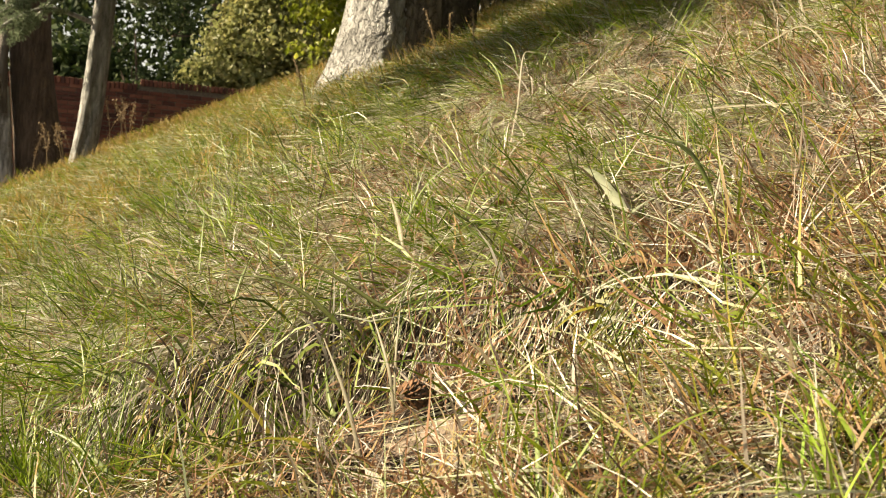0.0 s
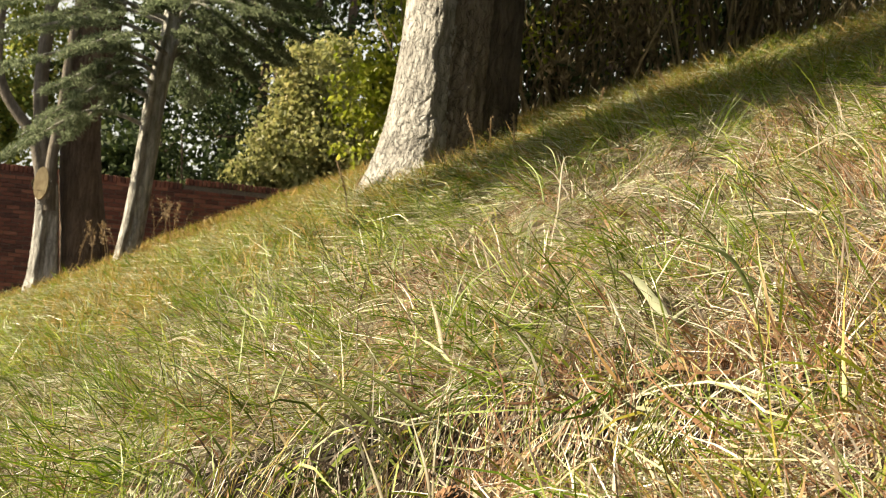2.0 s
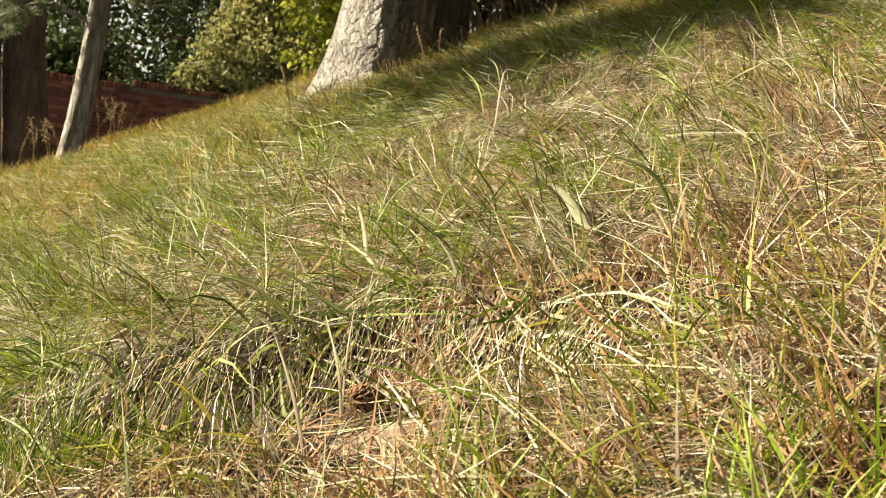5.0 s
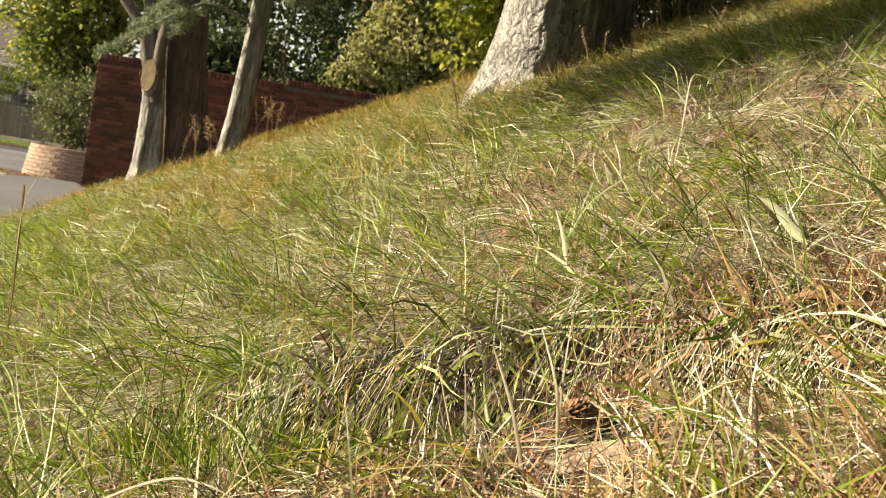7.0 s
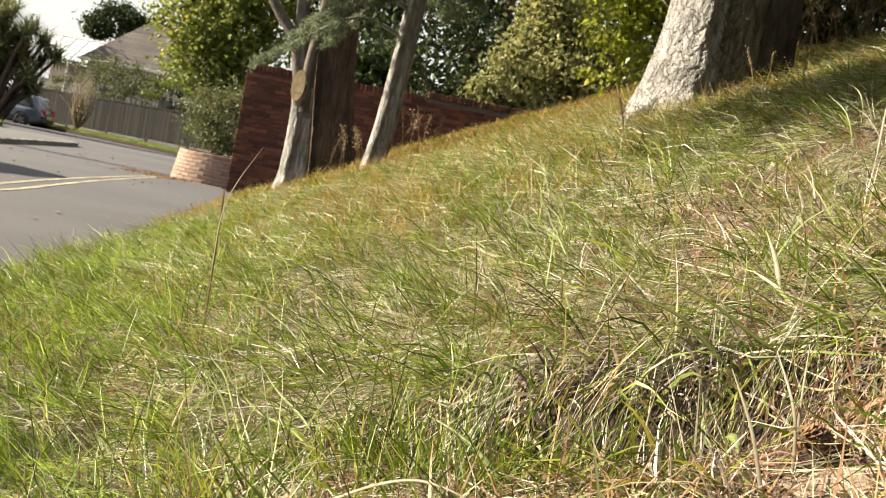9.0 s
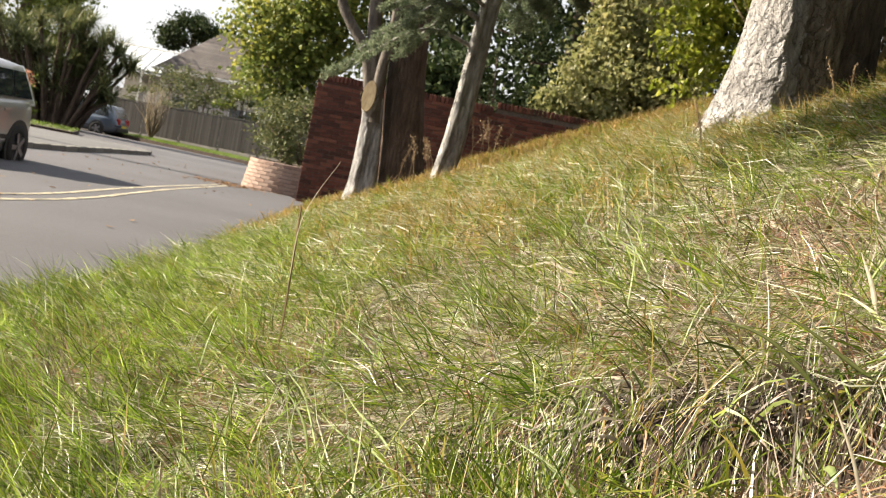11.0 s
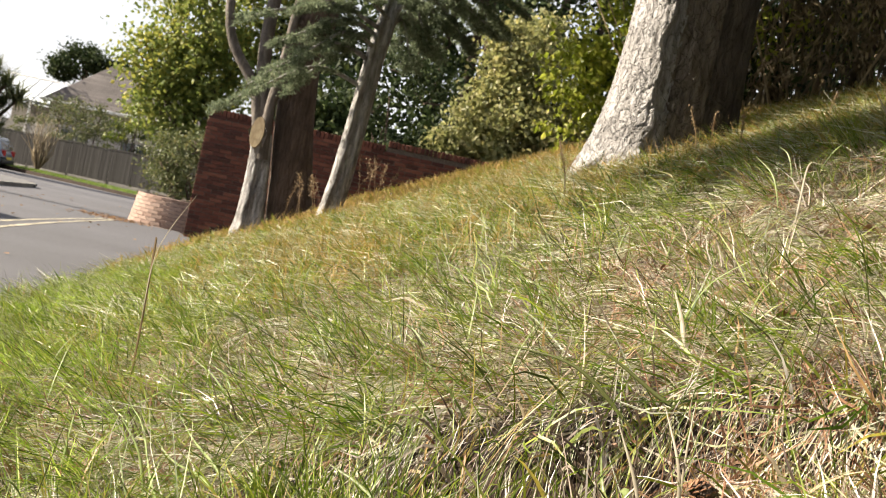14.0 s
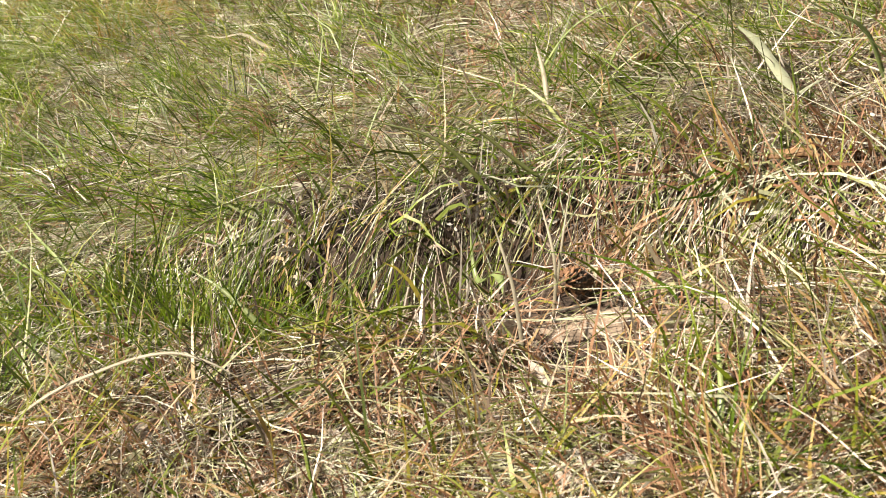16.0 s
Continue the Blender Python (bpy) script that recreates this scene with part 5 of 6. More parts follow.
leafy("roadside_tree", "tall green tree beyond the road bend", "tree", (-27, 60, -0.7),
      [(-27, 60, -0.9, 0.35), (-27, 60, 3, 0.28), (-26.5, 60, 8, 0.12)], [[(-27, 60, 3.0, 0.13), (-25.2, 60, 5.0, 0.08), (-24, 60, 6.3, 0.03)]],
      [(-27.5, 60, 4.8, 2.4, 2.0, 1.6, 40), (-25.3, 60, 4.4, 1.8, 1.6, 1.3, 30), (-26.5, 60, 7.2, 2.2, 2.0, 1.4, 34), (-24.0, 60, 5.6, 0.9, 0.9, 0.7, 12), (-29.5, 60, 6.5, 2.4, 2, 2, 34), (-24.6, 60, 2.6, 1.6, 1.4, 1.2, 24)], 14000, 0.24, M_LEAF_MID, M_BARK_DARK, 0.38, 102)
# strap-leaved cordyline clump
cord = tagged(empty("cordyline_clump", (-15.4, 38.5, -0.3)), "clump of strap-leaved cordylines with several heads", "shrub")
rng = np.random.default_rng(103)
heads, stems = [], []
for i in range(80):
    x, y = rng.uniform(-2.8, 2.1), rng.uniform(-0.9, 1.1)
    z = rng.uniform(1.0, 4.1) * (1 - 0.10 * abs(x)) + 0.1
    p, r = smooth_path([(x * 0.35, y * 0.4, -0.1, 0.09), (x * 0.7, y * 0.8, z * 0.6, 0.07), (x, y, z, 0.05)], 5)
    stems.append(tube(p, r, 7))
    n = 95
    a = rng.uniform(0, 6.283, n)
    heads.append((np.tile([x, y, z], (n, 1)) + rng.normal(size=(n, 3)) * 0.07, a, rng.uniform(0.1, 2.0, n), rng.uniform(0.45, 0.85, n), rng.uniform(0.04, 0.07, n), rng.uniform(0.2, 1.1, n)))
part("stem_mass", mesh_np("stem_mass", *join_np(stems), M_BARK_DARK, True), None, cord, "", "stuff")
args = [np.concatenate([h[k] for h in heads]) for k in range(6)]
part("strap_leaves", mesh_np("strap_leaves", *blades(*args, 3, rng.uniform(-0.4, 0.4, len(args[1]))), M_LEAF_DULL), None, cord, "", "stuff")
beyond(cord)
leafy("dark_shrub", "dark evergreen shrub beside the parked car", "shrub", (-14.9, 40.0, -0.35), None, [], [(-16.1, 40, 0.7, 1.0, 0.7, 0.9, 36), (-15.3, 40.2, 1.7, 0.9, 0.5, 0.5, 14), (-17.6, 39.5, 1.0, 1.2, 0.7, 1.1, 30)], 6500, 0.14, M_LEAF_DARK, M_BARK_DARK, 0.22, 104)
leafy("flowering_shrub", "low shrub with pink and cream flowers", "shrub", (-15.5, 36.0, -0.3), None, [], [(-15.5, 36.0, 0.5, 0.7, 0.5, 0.6, 18), (-16.3, 36, 0.7, 0.6, 0.5, 0.6, 14)], 2600, 0.10, M_LEAF_MID, M_BARK_DARK, 0.16, 105)
fl = np.random.default_rng(106)
beyond(tagged(part("blossom", mesh_np("blossom", *leaves(clumps([(-15.5, 35.7, 1.1, 0.3, 0.2, 0.3, 8)], 260, 0.09, fl), 0.09, fl, 0, 0.9), M_FLOWER)), "pink and cream blossom on the low shrub", "flowers", kind="stuff"))
for k, (x, y, z, w, h, mat, sz_, lab) in enumerate([(-13.8, 50.8, -0.4, 1.7, 3.5, M_LEAF_DULL, 0.12, "pale twiggy shrub behind the fence"), (-12.0, 50.4, -0.3, 1.4, 4.0, M_LEAF_MID, 0.12, "green shrub behind the fence"), (-10.2, 50.2, -0.3, 1.9, 3.7, M_LEAF_DARK, 0.13, "dark clipped shrub behind the fence"), (-8.2, 50.5, -0.3, 1.4, 3.1, M_LEAF_DARK, 0.13, "dark hedge shrub behind the fence"), (-15.6, 51.2, -0.4, 1.7, 3.7, M_LEAF_DULL, 0.12, "olive shrub behind the fence")]):
    leafy("garden_shrub", lab, "shrub", (x, y, z), None, [[(x, y, z - 0.1, 0.05), (x + 0.1, y, z + h * 0.5, 0.03), (x + 0.2, y, z + h * 0.9, 0.012)]], [(x, y, z + h * 0.5, w, w * 0.7, h * 0.4, 26), (x + 0.4, y, z + h * 0.75, w * 0.7, w * 0.6, h * 0.22, 14)], 3600, sz_, mat, M_BARK_DARK, 0.2, 110 + k)
rng = np.random.default_rng(120)
tw = []
for i in range(70):
    a, h = rng.uniform(0, 6.283), rng.uniform(1.2, 2.6)
    e = np.array([math.cos(a) * 0.9 * rng.random(), math.sin(a) * 0.6 * rng.random(), h])
    p, r = smooth_path([(0, 0, 0, 0.02), (*(e * 0.5 + rng.normal(size=3) * 0.12), 0.014), (*(e + rng.normal(size=3) * 0.1), 0.006)], 4)
    tw.append(tube(p, r, 4))
bare = tagged(part("bare_shrub", mesh_np("bare_shrub", *join_np(tw), M_CANE)), "bare twiggy shrub at the end of the fence", "shrub")
bare.location = (-14.6, 46.9, -0.35)
beyond(bare)


# ---------------------------------------------------------------- parked cars
def car(name, label, at, heading, paint, L, W, H, wheel_r, front_ax, rear_ax):
    """A hatchback that faces +x at heading 0, lofted from stations along its length."""
    ob = tagged(empty(name, at, heading), label, "car")
    xs = np.linspace(-L / 2, L / 2, 33)
    f = (xs + L / 2) / L
    belt = np.interp(f, [0, 0.03, 0.12, 0.55, 0.74, 0.93, 1.0], [0.72, 0.90, 0.97, 0.93, 0.88, 0.72, 0.58])
    sill = np.interp(f, [0, 0.04, 0.12, 0.88, 0.96, 1.0], [0.42, 0.28, 0.20, 0.20, 0.26, 0.38])
    half = W / 2 * np.interp(f, [0, 0.04, 0.15, 0.85, 0.96, 1.0], [0.72, 0.88, 1.0, 1.0, 0.86, 0.62])
    vs, n = [], 14
    for x, b, s, h in zip(xs, belt, sill, half):
        prof = [(0, s), (0.8, s), (0.93, s + 0.04), (0.99, s + 0.2), (1.0, (s + b) / 2), (0.985, b - 0.12), (0.95, b - 0.02), (0.85, b + 0.012)]
        prof += [(0.45, b + 0.03), (0, b + 0.035)]
        row = [(x, -h * p, z) for p, z in prof] + [(x, h * p, z) for p, z in prof[-2:0:-1]]
        n = len(row)
        vs += row
    fs = []
    for i in range(len(xs) - 1):
        for k in range(n):
            a, b2 = i * n + k, i * n + (k + 1) % n
            fs.append((a, a + n, b2 + n, b2))
    bm = bmesh.new()
    bv = [bm.verts.new(v) for v in vs]
    for q4 in fs:
        bm.faces.new([bv[i] for i in q4])
    bm.faces.new(bv[:n])
    bm.faces.new(bv[-n:][::-1])
    for fc in bm.faces:
        fc.smooth = True
    bmesh.ops.recalc_face_normals(bm, faces=bm.faces)
    part("body", bm, paint, ob)
    # cabin: rear glass, roof and windscreen
    def cab(z):
        u = (z - 0.9) / (H - 0.9)
        return -L / 2 + 0.10 + 0.32 * u ** 1.3, L / 2 - 1.05 - 0.95 * u ** 0.9, W / 2 * (0.93 - 0.17 * u ** 1.2)
    bm = bmesh.new()
    levels = [0.9, 1.0, 1.1, 1.2, H - 0.14, H - 0.05, H]
    rings = []
    for z in levels:
        x0, x1, h = cab(min(z, H - 0.02))
        if z == H:
            x0, x1, h = x0 + 0.35, x1 - 0.3, h * 0.75
        r = 0.18
        ring = []
        for cx, cy, a0 in ((x1 - r, h - r, 0), (x0 + r, h - r, 90), (x0 + r, -h + r, 180), (x1 - r, -h + r, 270)):
            for a in (0, 22.5, 45, 67.5, 90):
                ring.append(bm.verts.new((cx + r * math.cos(radians(a0 + a)), cy + r * math.sin(radians(a0 + a)), z)))
        rings.append(ring)
    for a, b2 in zip(rings, rings[1:]):
        for k in range(len(a)):
            bm.faces.new((a[k], a[(k + 1) % len(a)], b2[(k + 1) % len(a)], b2[k]))
    bm.faces.new(rings[-1])
    for fc in bm.faces:
        fc.smooth = True
    part("cabin", bm, paint, ob)
    z0, z1 = 0.985, H - 0.13
    def pane(nm, corners, mat=M_CARGLASS):
        bm = bmesh.new()
        c = [Vector(p) for p in corners]
        nrm = (c[1] - c[0]).cross(c[3] - c[0]).normalized()
        a = [bm.verts.new(p) for p in c]
        b2 = [bm.verts.new(p - nrm * 0.02) for p in c]
        bm.faces.new(a)
        bm.faces.new(b2[::-1])
        for i in range(4):
            bm.faces.new((a[i], b2[i], b2[(i + 1) % 4], a[(i + 1) % 4]))
        bmesh.ops.recalc_face_normals(bm, faces=bm.faces)
        return part(nm, bm, mat, ob)
    a0, b0, h0 = cab(z0)
    a1, b1, h1 = cab(z1)
    e = 0.012
    for sgn in (-1, 1):
        for s0, s1 in ((0.06, 0.33), (0.36, 0.64), (0.67, 0.97)):
            pane("side_window", [(a0 + (b0 - a0) * s0 + 0.12 * (s0 < 0.1), sgn * (h0 + e), z0), (a0 + (b0 - a0) * s1, sgn * (h0 + e), z0), (a1 + (b1 - a1) * min(s1, 0.93), sgn * (h1 + e), z1), (a1 + (b1 - a1) * s0 + 0.12 * (s0 < 0.1), sgn * (h1 + e), z1)])
        m = box(b0 - 0.42, b0 - 0.27, sgn * (h0 + 0.03), sgn * (h0 + 0.20), 1.0, 1.13, 0.0)
        bmesh.ops.bevel(m, geom=m.edges[:], offset=0.03, segments=2, affect="EDGES")
        bmesh.ops.recalc_face_normals(m, faces=m.faces)
        part("door_mirror", m, paint, ob)
        for xh in (a0 + (b0 - a0) * 0.4, a0 + (b0 - a0) * 0.7):
            m = box(xh, xh + 0.18, sgn * W * 0.493, sgn * W * 0.508, 0.80, 0.83)
            bmesh.ops.recalc_face_normals(m, faces=m.faces)
            part("door_handle", m, paint, ob)
        part("side_trim", box(-L * 0.27, L * 0.27, min(sgn * W * 0.49, sgn * W * 0.505), max(sgn * W * 0.49, sgn * W * 0.505), 0.42, 0.48), M_TRIM, ob)
        y0, y1 = sorted((sgn * W * 0.20, sgn * W * 0.345))
        part("tail_lamp", box(-L / 2 - 0.004, -L / 2 + 0.16, y0, y1, 0.66, 0.95, 0.02), M_REDLENS, ob, "red tail lamp")
        part("headlamp", box(L / 2 - 0.22, L / 2 - 0.01, y0 - 0.03, y1 - 0.03, 0.56, 0.68, 0.02), M_CLEARLENS, ob, "clear headlamp")
    pane("rear_window", [(a0 - e, h0 - 0.2, z0), (a0 - e, -h0 + 0.2, z0), (a1 - e, -h1 + 0.2, z1), (a1 - e, h1 - 0.2, z1)])
    pane("windscreen", [(b0 + e, -h0 + 0.2, z0), (b0 + e, h0 - 0.2, z0), (b1 + e, h1 - 0.2, z1), (b1 + e, -h1 + 0.2, z1)])
    part("bumper", box(-L / 2 - 0.03, -L / 2 + 0.12, -W * 0.36, W * 0.36, 0.34, 0.52, 0.03), M_TRIM, ob)
    part("bumper", box(L / 2 - 0.12, L / 2 + 0.02, -W * 0.32, W * 0.32, 0.30, 0.46, 0.03), M_TRIM, ob)
    part("number_plate", box(-L / 2 - 0.035, -L / 2 - 0.028, -0.26, 0.26, 0.54, 0.65), M_PLATE, ob)
    for x in (front_ax, rear_ax):
        for sgn in (-1, 1):
            bm = bmesh.new()
            ang = np.linspace(0, 2 * math.pi, 30, endpoint=False)
            prof = [(0.60, 0.0), (0.66, -0.02), (0.93, -0.02), (1.0, 0.02), (1.0, 0.17), (0.93, 0.20), (0.6, 0.2)]
            rg = [[bm.verts.new((r * wheel_r * math.cos(a), -y, r * wheel_r * math.sin(a))) for a in ang] for r, y in prof]
            for p0, p1 in zip(rg, rg[1:]):
                for k in range(30):
                    bm.faces.new((p0[k], p0[(k + 1) % 30], p1[(k + 1) % 30], p1[k]))
            for fc in bm.faces:
                fc.smooth = True
            bmesh.ops.recalc_face_normals(bm, faces=bm.faces)
            wheel = part("wheel", bm, M_TYRE, ob, "black tyre")
            wheel.matrix_basis = pose(x, sgn * (W / 2 - 0.005), wheel_r, 0, 0, 0 if sgn > 0 else 180)
            bm = bmesh.new()
            hub = bmesh.ops.create_cone(bm, cap_ends=True, segments=16, radius1=wheel_r * 0.17, radius2=wheel_r * 0.15, depth=0.05)
            for s in range(5):
                mat4 = pose(0, 0, 0, 0, 0, s * 72) @ Matrix.Translation((wheel_r * 0.36, 0, 0)) @ Matrix.Diagonal((wheel_r * 0.52, wheel_r * 0.2, 0.03, 1))
                bmesh.ops.create_cube(bm, size=1.0, matrix=mat4)
            bmesh.ops.create_cone(bm, cap_ends=True, segments=24, radius1=wheel_r * 0.6, radius2=wheel_r * 0.6, depth=0.012, matrix=Matrix.Translation((0, 0, -0.05)))
            rim = part("rim", bm, M_RIM, wheel, "silver spoked rim")
            rim.matrix_basis = pose(0, 0.02 if sgn > 0 else 0.02, 0, -90, 0, 0)
            # the dark wheel arch
            bm = bmesh.new()
            bmesh.ops.create_cone(bm, cap_ends=True, segments=28, radius1=wheel_r * 1.13, radius2=wheel_r * 1.13, depth=0.03)
            arch = part("wheel_arch", bm, M_TRIM, ob)
            arch.matrix_basis = pose(x, sgn * (W / 2 - 0.012), wheel_r + 0.02, 90, 0, 0)
    return ob


beyond(car("silver_car", "silver hatchback parked on the road", (-5.66, 11.52, float(road_z(11.6)) + 0.022), -90, M_SILVER, 3.85, 1.74, 1.47, 0.315, 1.28, -1.16), turn=False)
beyond(car("blue_car", "blue-grey estate car parked beside the shrubs", (-16.75, 44.6, float(road_z(44.6)) + 0.03), 176, M_BLUE, 4.2, 1.76, 1.5, 0.33, 1.3, -1.2), turn=False)


# unseen poles added by the footway only to throw shadows over the road
def shadow_pole(x, y, h):
    ob = tagged(empty("shadow_pole", (x, y, float(road_z(y)) + 0.1)), "unseen brown timber pole added to cast shadow on the road", "pole", group="utility poles")
    part("pole", trunk_mesh("pole", [(0, 0, -0.4, 0.2), (0, 0, h * 0.5, 0.185), (0, 0, h, 0.17)], M_BARK_DARK, 18, 6, 0.05, 0.001, 0.0, 2), None, ob)
    part("cap", box(-0.18, 0.18, -0.18, 0.18, h, h + 0.05, 0.01), M_TRIM, ob)
    part("cross_arm", box(-0.5, 0.5, -0.05, 0.05, h - 0.45, h - 0.35, 0.008), M_BARK_DARK, ob)
    beyond(ob)


shadow_pole(-13.0, 20.4, 6.4)
shadow_pole(-17.2, 32.2, 7.6)

# ---------------------------------------------------------------- grass on the bank
CX, CY = 1.05, -0.85


def scatter(n, r0, r1, fall, rng, a0=-34, a1=41):
    """Places on the bank in a fan; density per area falls as r to the power -fall."""
    k = 2 - fall
    r = (r0 ** k + (r1 ** k - r0 ** k) * rng.random(n)) ** (1 / k)
    a = np.radians(rng.uniform(a0, a1, n))
    x, y = CX + r * np.sin(a), CY + r * np.cos(a)
    d = x - foot_x(y) - 0.10 * waves(x, y, 8, 6, 3, 14)
    ok = (d > 0.02) & (y < 20.3) & (np.hypot(x - 2.38, y - 6.24) > 0.43) & (np.hypot(x - 0.12, y - 11.83) > 0.15)
    return x[ok], y[ok], r[ok]


def bare(x, y):
    """How bare the sandy patches are, 0 to 1."""
    a = np.exp(-(((x - 1.63) / 0.17) ** 2 + ((y - 0.63) / 0.12) ** 2) ** 2)
    b = np.exp(-(((x - 1.29) / 0.13) ** 2 + ((y - 0.585) / 0.06) ** 2) ** 2) + np.exp(-(((x - 1.78) / 0.07) ** 2 + ((y - 1.26) / 0.05) ** 2) ** 2)
    across = y - 1.13 + 0.5 * (x - 1.16) - 0.04 * np.sin(x * 9)
    c = 1.1 * np.exp(-((across + 0.07) / 0.085) ** 2) * np.exp(-((x - 1.40) / 0.46) ** 4)
    e = np.exp(-(((x - 1.505) / 0.055) ** 2 + ((y - 0.69) / 0.09) ** 2) ** 2)
    return np.clip(0.62 * a + 0.5 * b + c + e, 0, 1)


def greenness(x, y):
    """Green towards the foot of the bank and beyond, dry on its sunny middle."""
    d = x - foot_x(y)
    g = 0.51 + 0.16 * waves(x, y, 9, 6, 1.2, 5) - 0.24 * np.clip((d - 1.9) / 0.7, 0, 1) * np.clip((2.9 - y) / 1.0, 0, 1)
    g = g + 0.38 * np.clip((1.3 - d) / 0.9, 0, 1) * np.clip((y - 1.5) / 1.2, 0, 1) - 0.12 * np.clip((2.4 - y) / 0.8, 0, 1)
    g = g - 0.32 * np.clip((1.05 - y) / 0.35, 0, 1)
    return np.clip(g, 0.06, 0.95)


def sow(name, mat, label, n, r0, r1, fall, seed, want, lean, length, width, bend, seg, toward=math.pi, turn=0.9, tuft=14, radius=0.03, together=0.4, curl=1.0):
    """Blades in tufts of about one heading and height."""
    rng = np.random.default_rng(seed)
    x, y, r = scatter(n // tuft, r0, r1, fall, rng)
    keep = rng.random(len(x)) < want(x, y)
    x, y, r = x[keep], y[keep], r[keep]
    k = len(x)
    az = toward + 0.35 + rng.normal(0, 0.8 * turn, k) + 0.6 * waves(x, y, 400, 6, 1.5, 7)
    tall = rng.uniform(0.65, 1.3, k)
    tilt = rng.uniform(0, 1, k)
    x, y, az, tall, tilt, r = [np.repeat(v, tuft) for v in (x, y, az, tall, tilt, r)]
    m = len(x)
    spread = radius * np.exp(rng.normal(0, 0.5, k)).repeat(tuft) * np.sqrt(r / 2.2)
    x, y = x + rng.normal(0, 1, m) * spread, y + rng.normal(0, 1, m) * spread
    ok = (x - foot_x(y) > -0.05) & (rng.random(m) > 0.97 * bare(x, y))
    az = az + rng.normal(0, together, m)
    u = lambda p: p[0] + (p[1] - p[0]) * (0.5 * tilt + 0.5 * rng.random(m))
    le, be = u(lean), u(bend)
    ln, wd, tw = rng.uniform(*length, m) * tall, rng.uniform(*width, m), rng.uniform(-1.3, 1.3, m)
    x, y, az, le, be, ln, wd, tw = [v[ok] for v in (x, y, az, le, be, ln, wd, tw)]
    m = len(x)
    vs, fs = blades(np.c_[x, y, np.full(m, -0.006)], az, le, ln, wd, be, seg, tw, rng.normal(0, curl, m))
    vs[:, 2] = np.maximum(vs[:, 2], rng.uniform(0.0, 0.035, m).repeat(2 * seg + 1) * (vs[:, 2] > 0)) + land(vs[:, 0], vs[:, 1])
    return tagged(part(name, mesh_np(name, vs, fs, mat)), label, "grass", kind="stuff")


dry = lambda x, y: 1 - greenness(x, y)
hollow = lambda x, y: 1 - 0.93 * np.exp(-((x - 1.24) / 0.42) ** 4 - ((y - 1.01 + 0.45 * (x - 1.22)) / 0.22) ** 2)
low = lambda x, y: np.clip((1.1 - y) / 0.35, 0, 1)
up_bank = lambda x, y: np.clip((x - foot_x(y) - 0.5) / 1.0, 0.1, 1)
sow("straw_thatch", M_STRAW, "pale dead straw lying matted over the bank", 74000, 1.1, 4.8, 0.9, 201, lambda x, y: hollow(x, y) * (0.42 + 0.58 * dry(x, y)) * (1 - 0.5 * low(x, y)), (1.0, 1.5), (0.05, 0.19), (0.0014, 0.0036), (-0.1, 0.5), 4, turn=1.2, tuft=8, radius=0.025, together=0.6, curl=1.3)
sow("arching_grass", M_PALE, "pale dying blades arching down the bank", 52000, 1.1, 4.8, 0.9, 207, lambda x, y: hollow(x, y) * (0.45 + 0.45 * greenness(x, y)), (0.95, 1.4), (0.12, 0.30), (0.0014, 0.0037), (0.3, 0.9), 5, turn=0.9, tuft=10, radius=0.022, together=0.42, curl=1.0)
sow("loose_straw", M_STRAW, "loose pale straws lying every way", 18000, 1.1, 4.8, 0.8, 206, lambda x, y: hollow(x, y) * (0.35 + 0.65 * dry(x, y)) * (1 - 0.45 * low(x, y)), (0.9, 1.5), (0.06, 0.20), (0.0015, 0.0034), (-0.2, 0.6), 3, turn=3, tuft=3, radius=0.04, together=1.5)
sow("green_grass", M_GREEN, "fine green grass blades growing through straw", 62000, 1.1, 4.8, 0.8, 202, lambda x, y: (0.15 + 0.85 * hollow(x, y)) * greenness(x, y), (0.35, 1.2), (0.08, 0.27), (0.0014, 0.0038), (0.3, 1.2), 4, turn=1.1, tuft=12, radius=0.016, together=0.45, curl=0.8)
sow("rusty_grass", M_RUST, "rust-brown dry grass stems", 52000, 1.1, 4.8, 0.8, 203, lambda x, y: hollow(x, y) * np.clip(0.65 * dry(x, y) + 0.45 * low(x, y) + 0.5 * (waves(x, y, 31, 5, 2, 6) > 0.55), 0, 1), (0.2, 1.4), (0.04, 0.15), (0.0018, 0.0046), (0.1, 0.9), 3, turn=1.5, tuft=14, radius=0.028)
sow("near_grass", M_MIX, "broad olive, green and tan blades over dry litter", 4600, 0.8, 2.4, 0.6, 216, lambda x, y: 0.15 + 0.8 * low(x, y), (0.15, 1.2), (0.07, 0.20), (0.0026, 0.0062), (0.1, 1.0), 4, turn=1.5, tuft=6, radius=0.03, together=0.7, curl=0.6)
sow("standing_straw", M_STRAW, "bleached upright dead stems", 6500, 1.1, 5.0, 0.6, 204, dry, (0.1, 0.9), (0.08, 0.18), (0.0022, 0.0050), (0.1, 0.7), 3, turn=1.6, tuft=6, radius=0.025)
sow("long_grass", M_DEEP, "long thin deep green blades leaning over straw", 2900, 0.8, 4.8, 0.7, 219, lambda x, y: (0.3 + 0.7 * greenness(x, y)) * up_bank(x, y), (0.35, 1.05), (0.12, 0.30), (0.0022, 0.0042), (0.0, 0.45), 4, toward=2.5, turn=0.7, tuft=3, radius=0.03, together=0.35, curl=0.3)
foot = lambda x, y: np.clip((1.5 - (x - foot_x(y))) / 1.0, 0, 1) * 0.9
sow("lush_grass", M_LUSH, "lush bright green grass at the foot of the bank", 54000, 1.6, 8.5, 1.0, 208, foot, (0.3, 1.2), (0.08, 0.22), (0.002, 0.0046), (0.3, 1.0), 3, turn=1.1, tuft=14, radius=0.02, together=0.5)
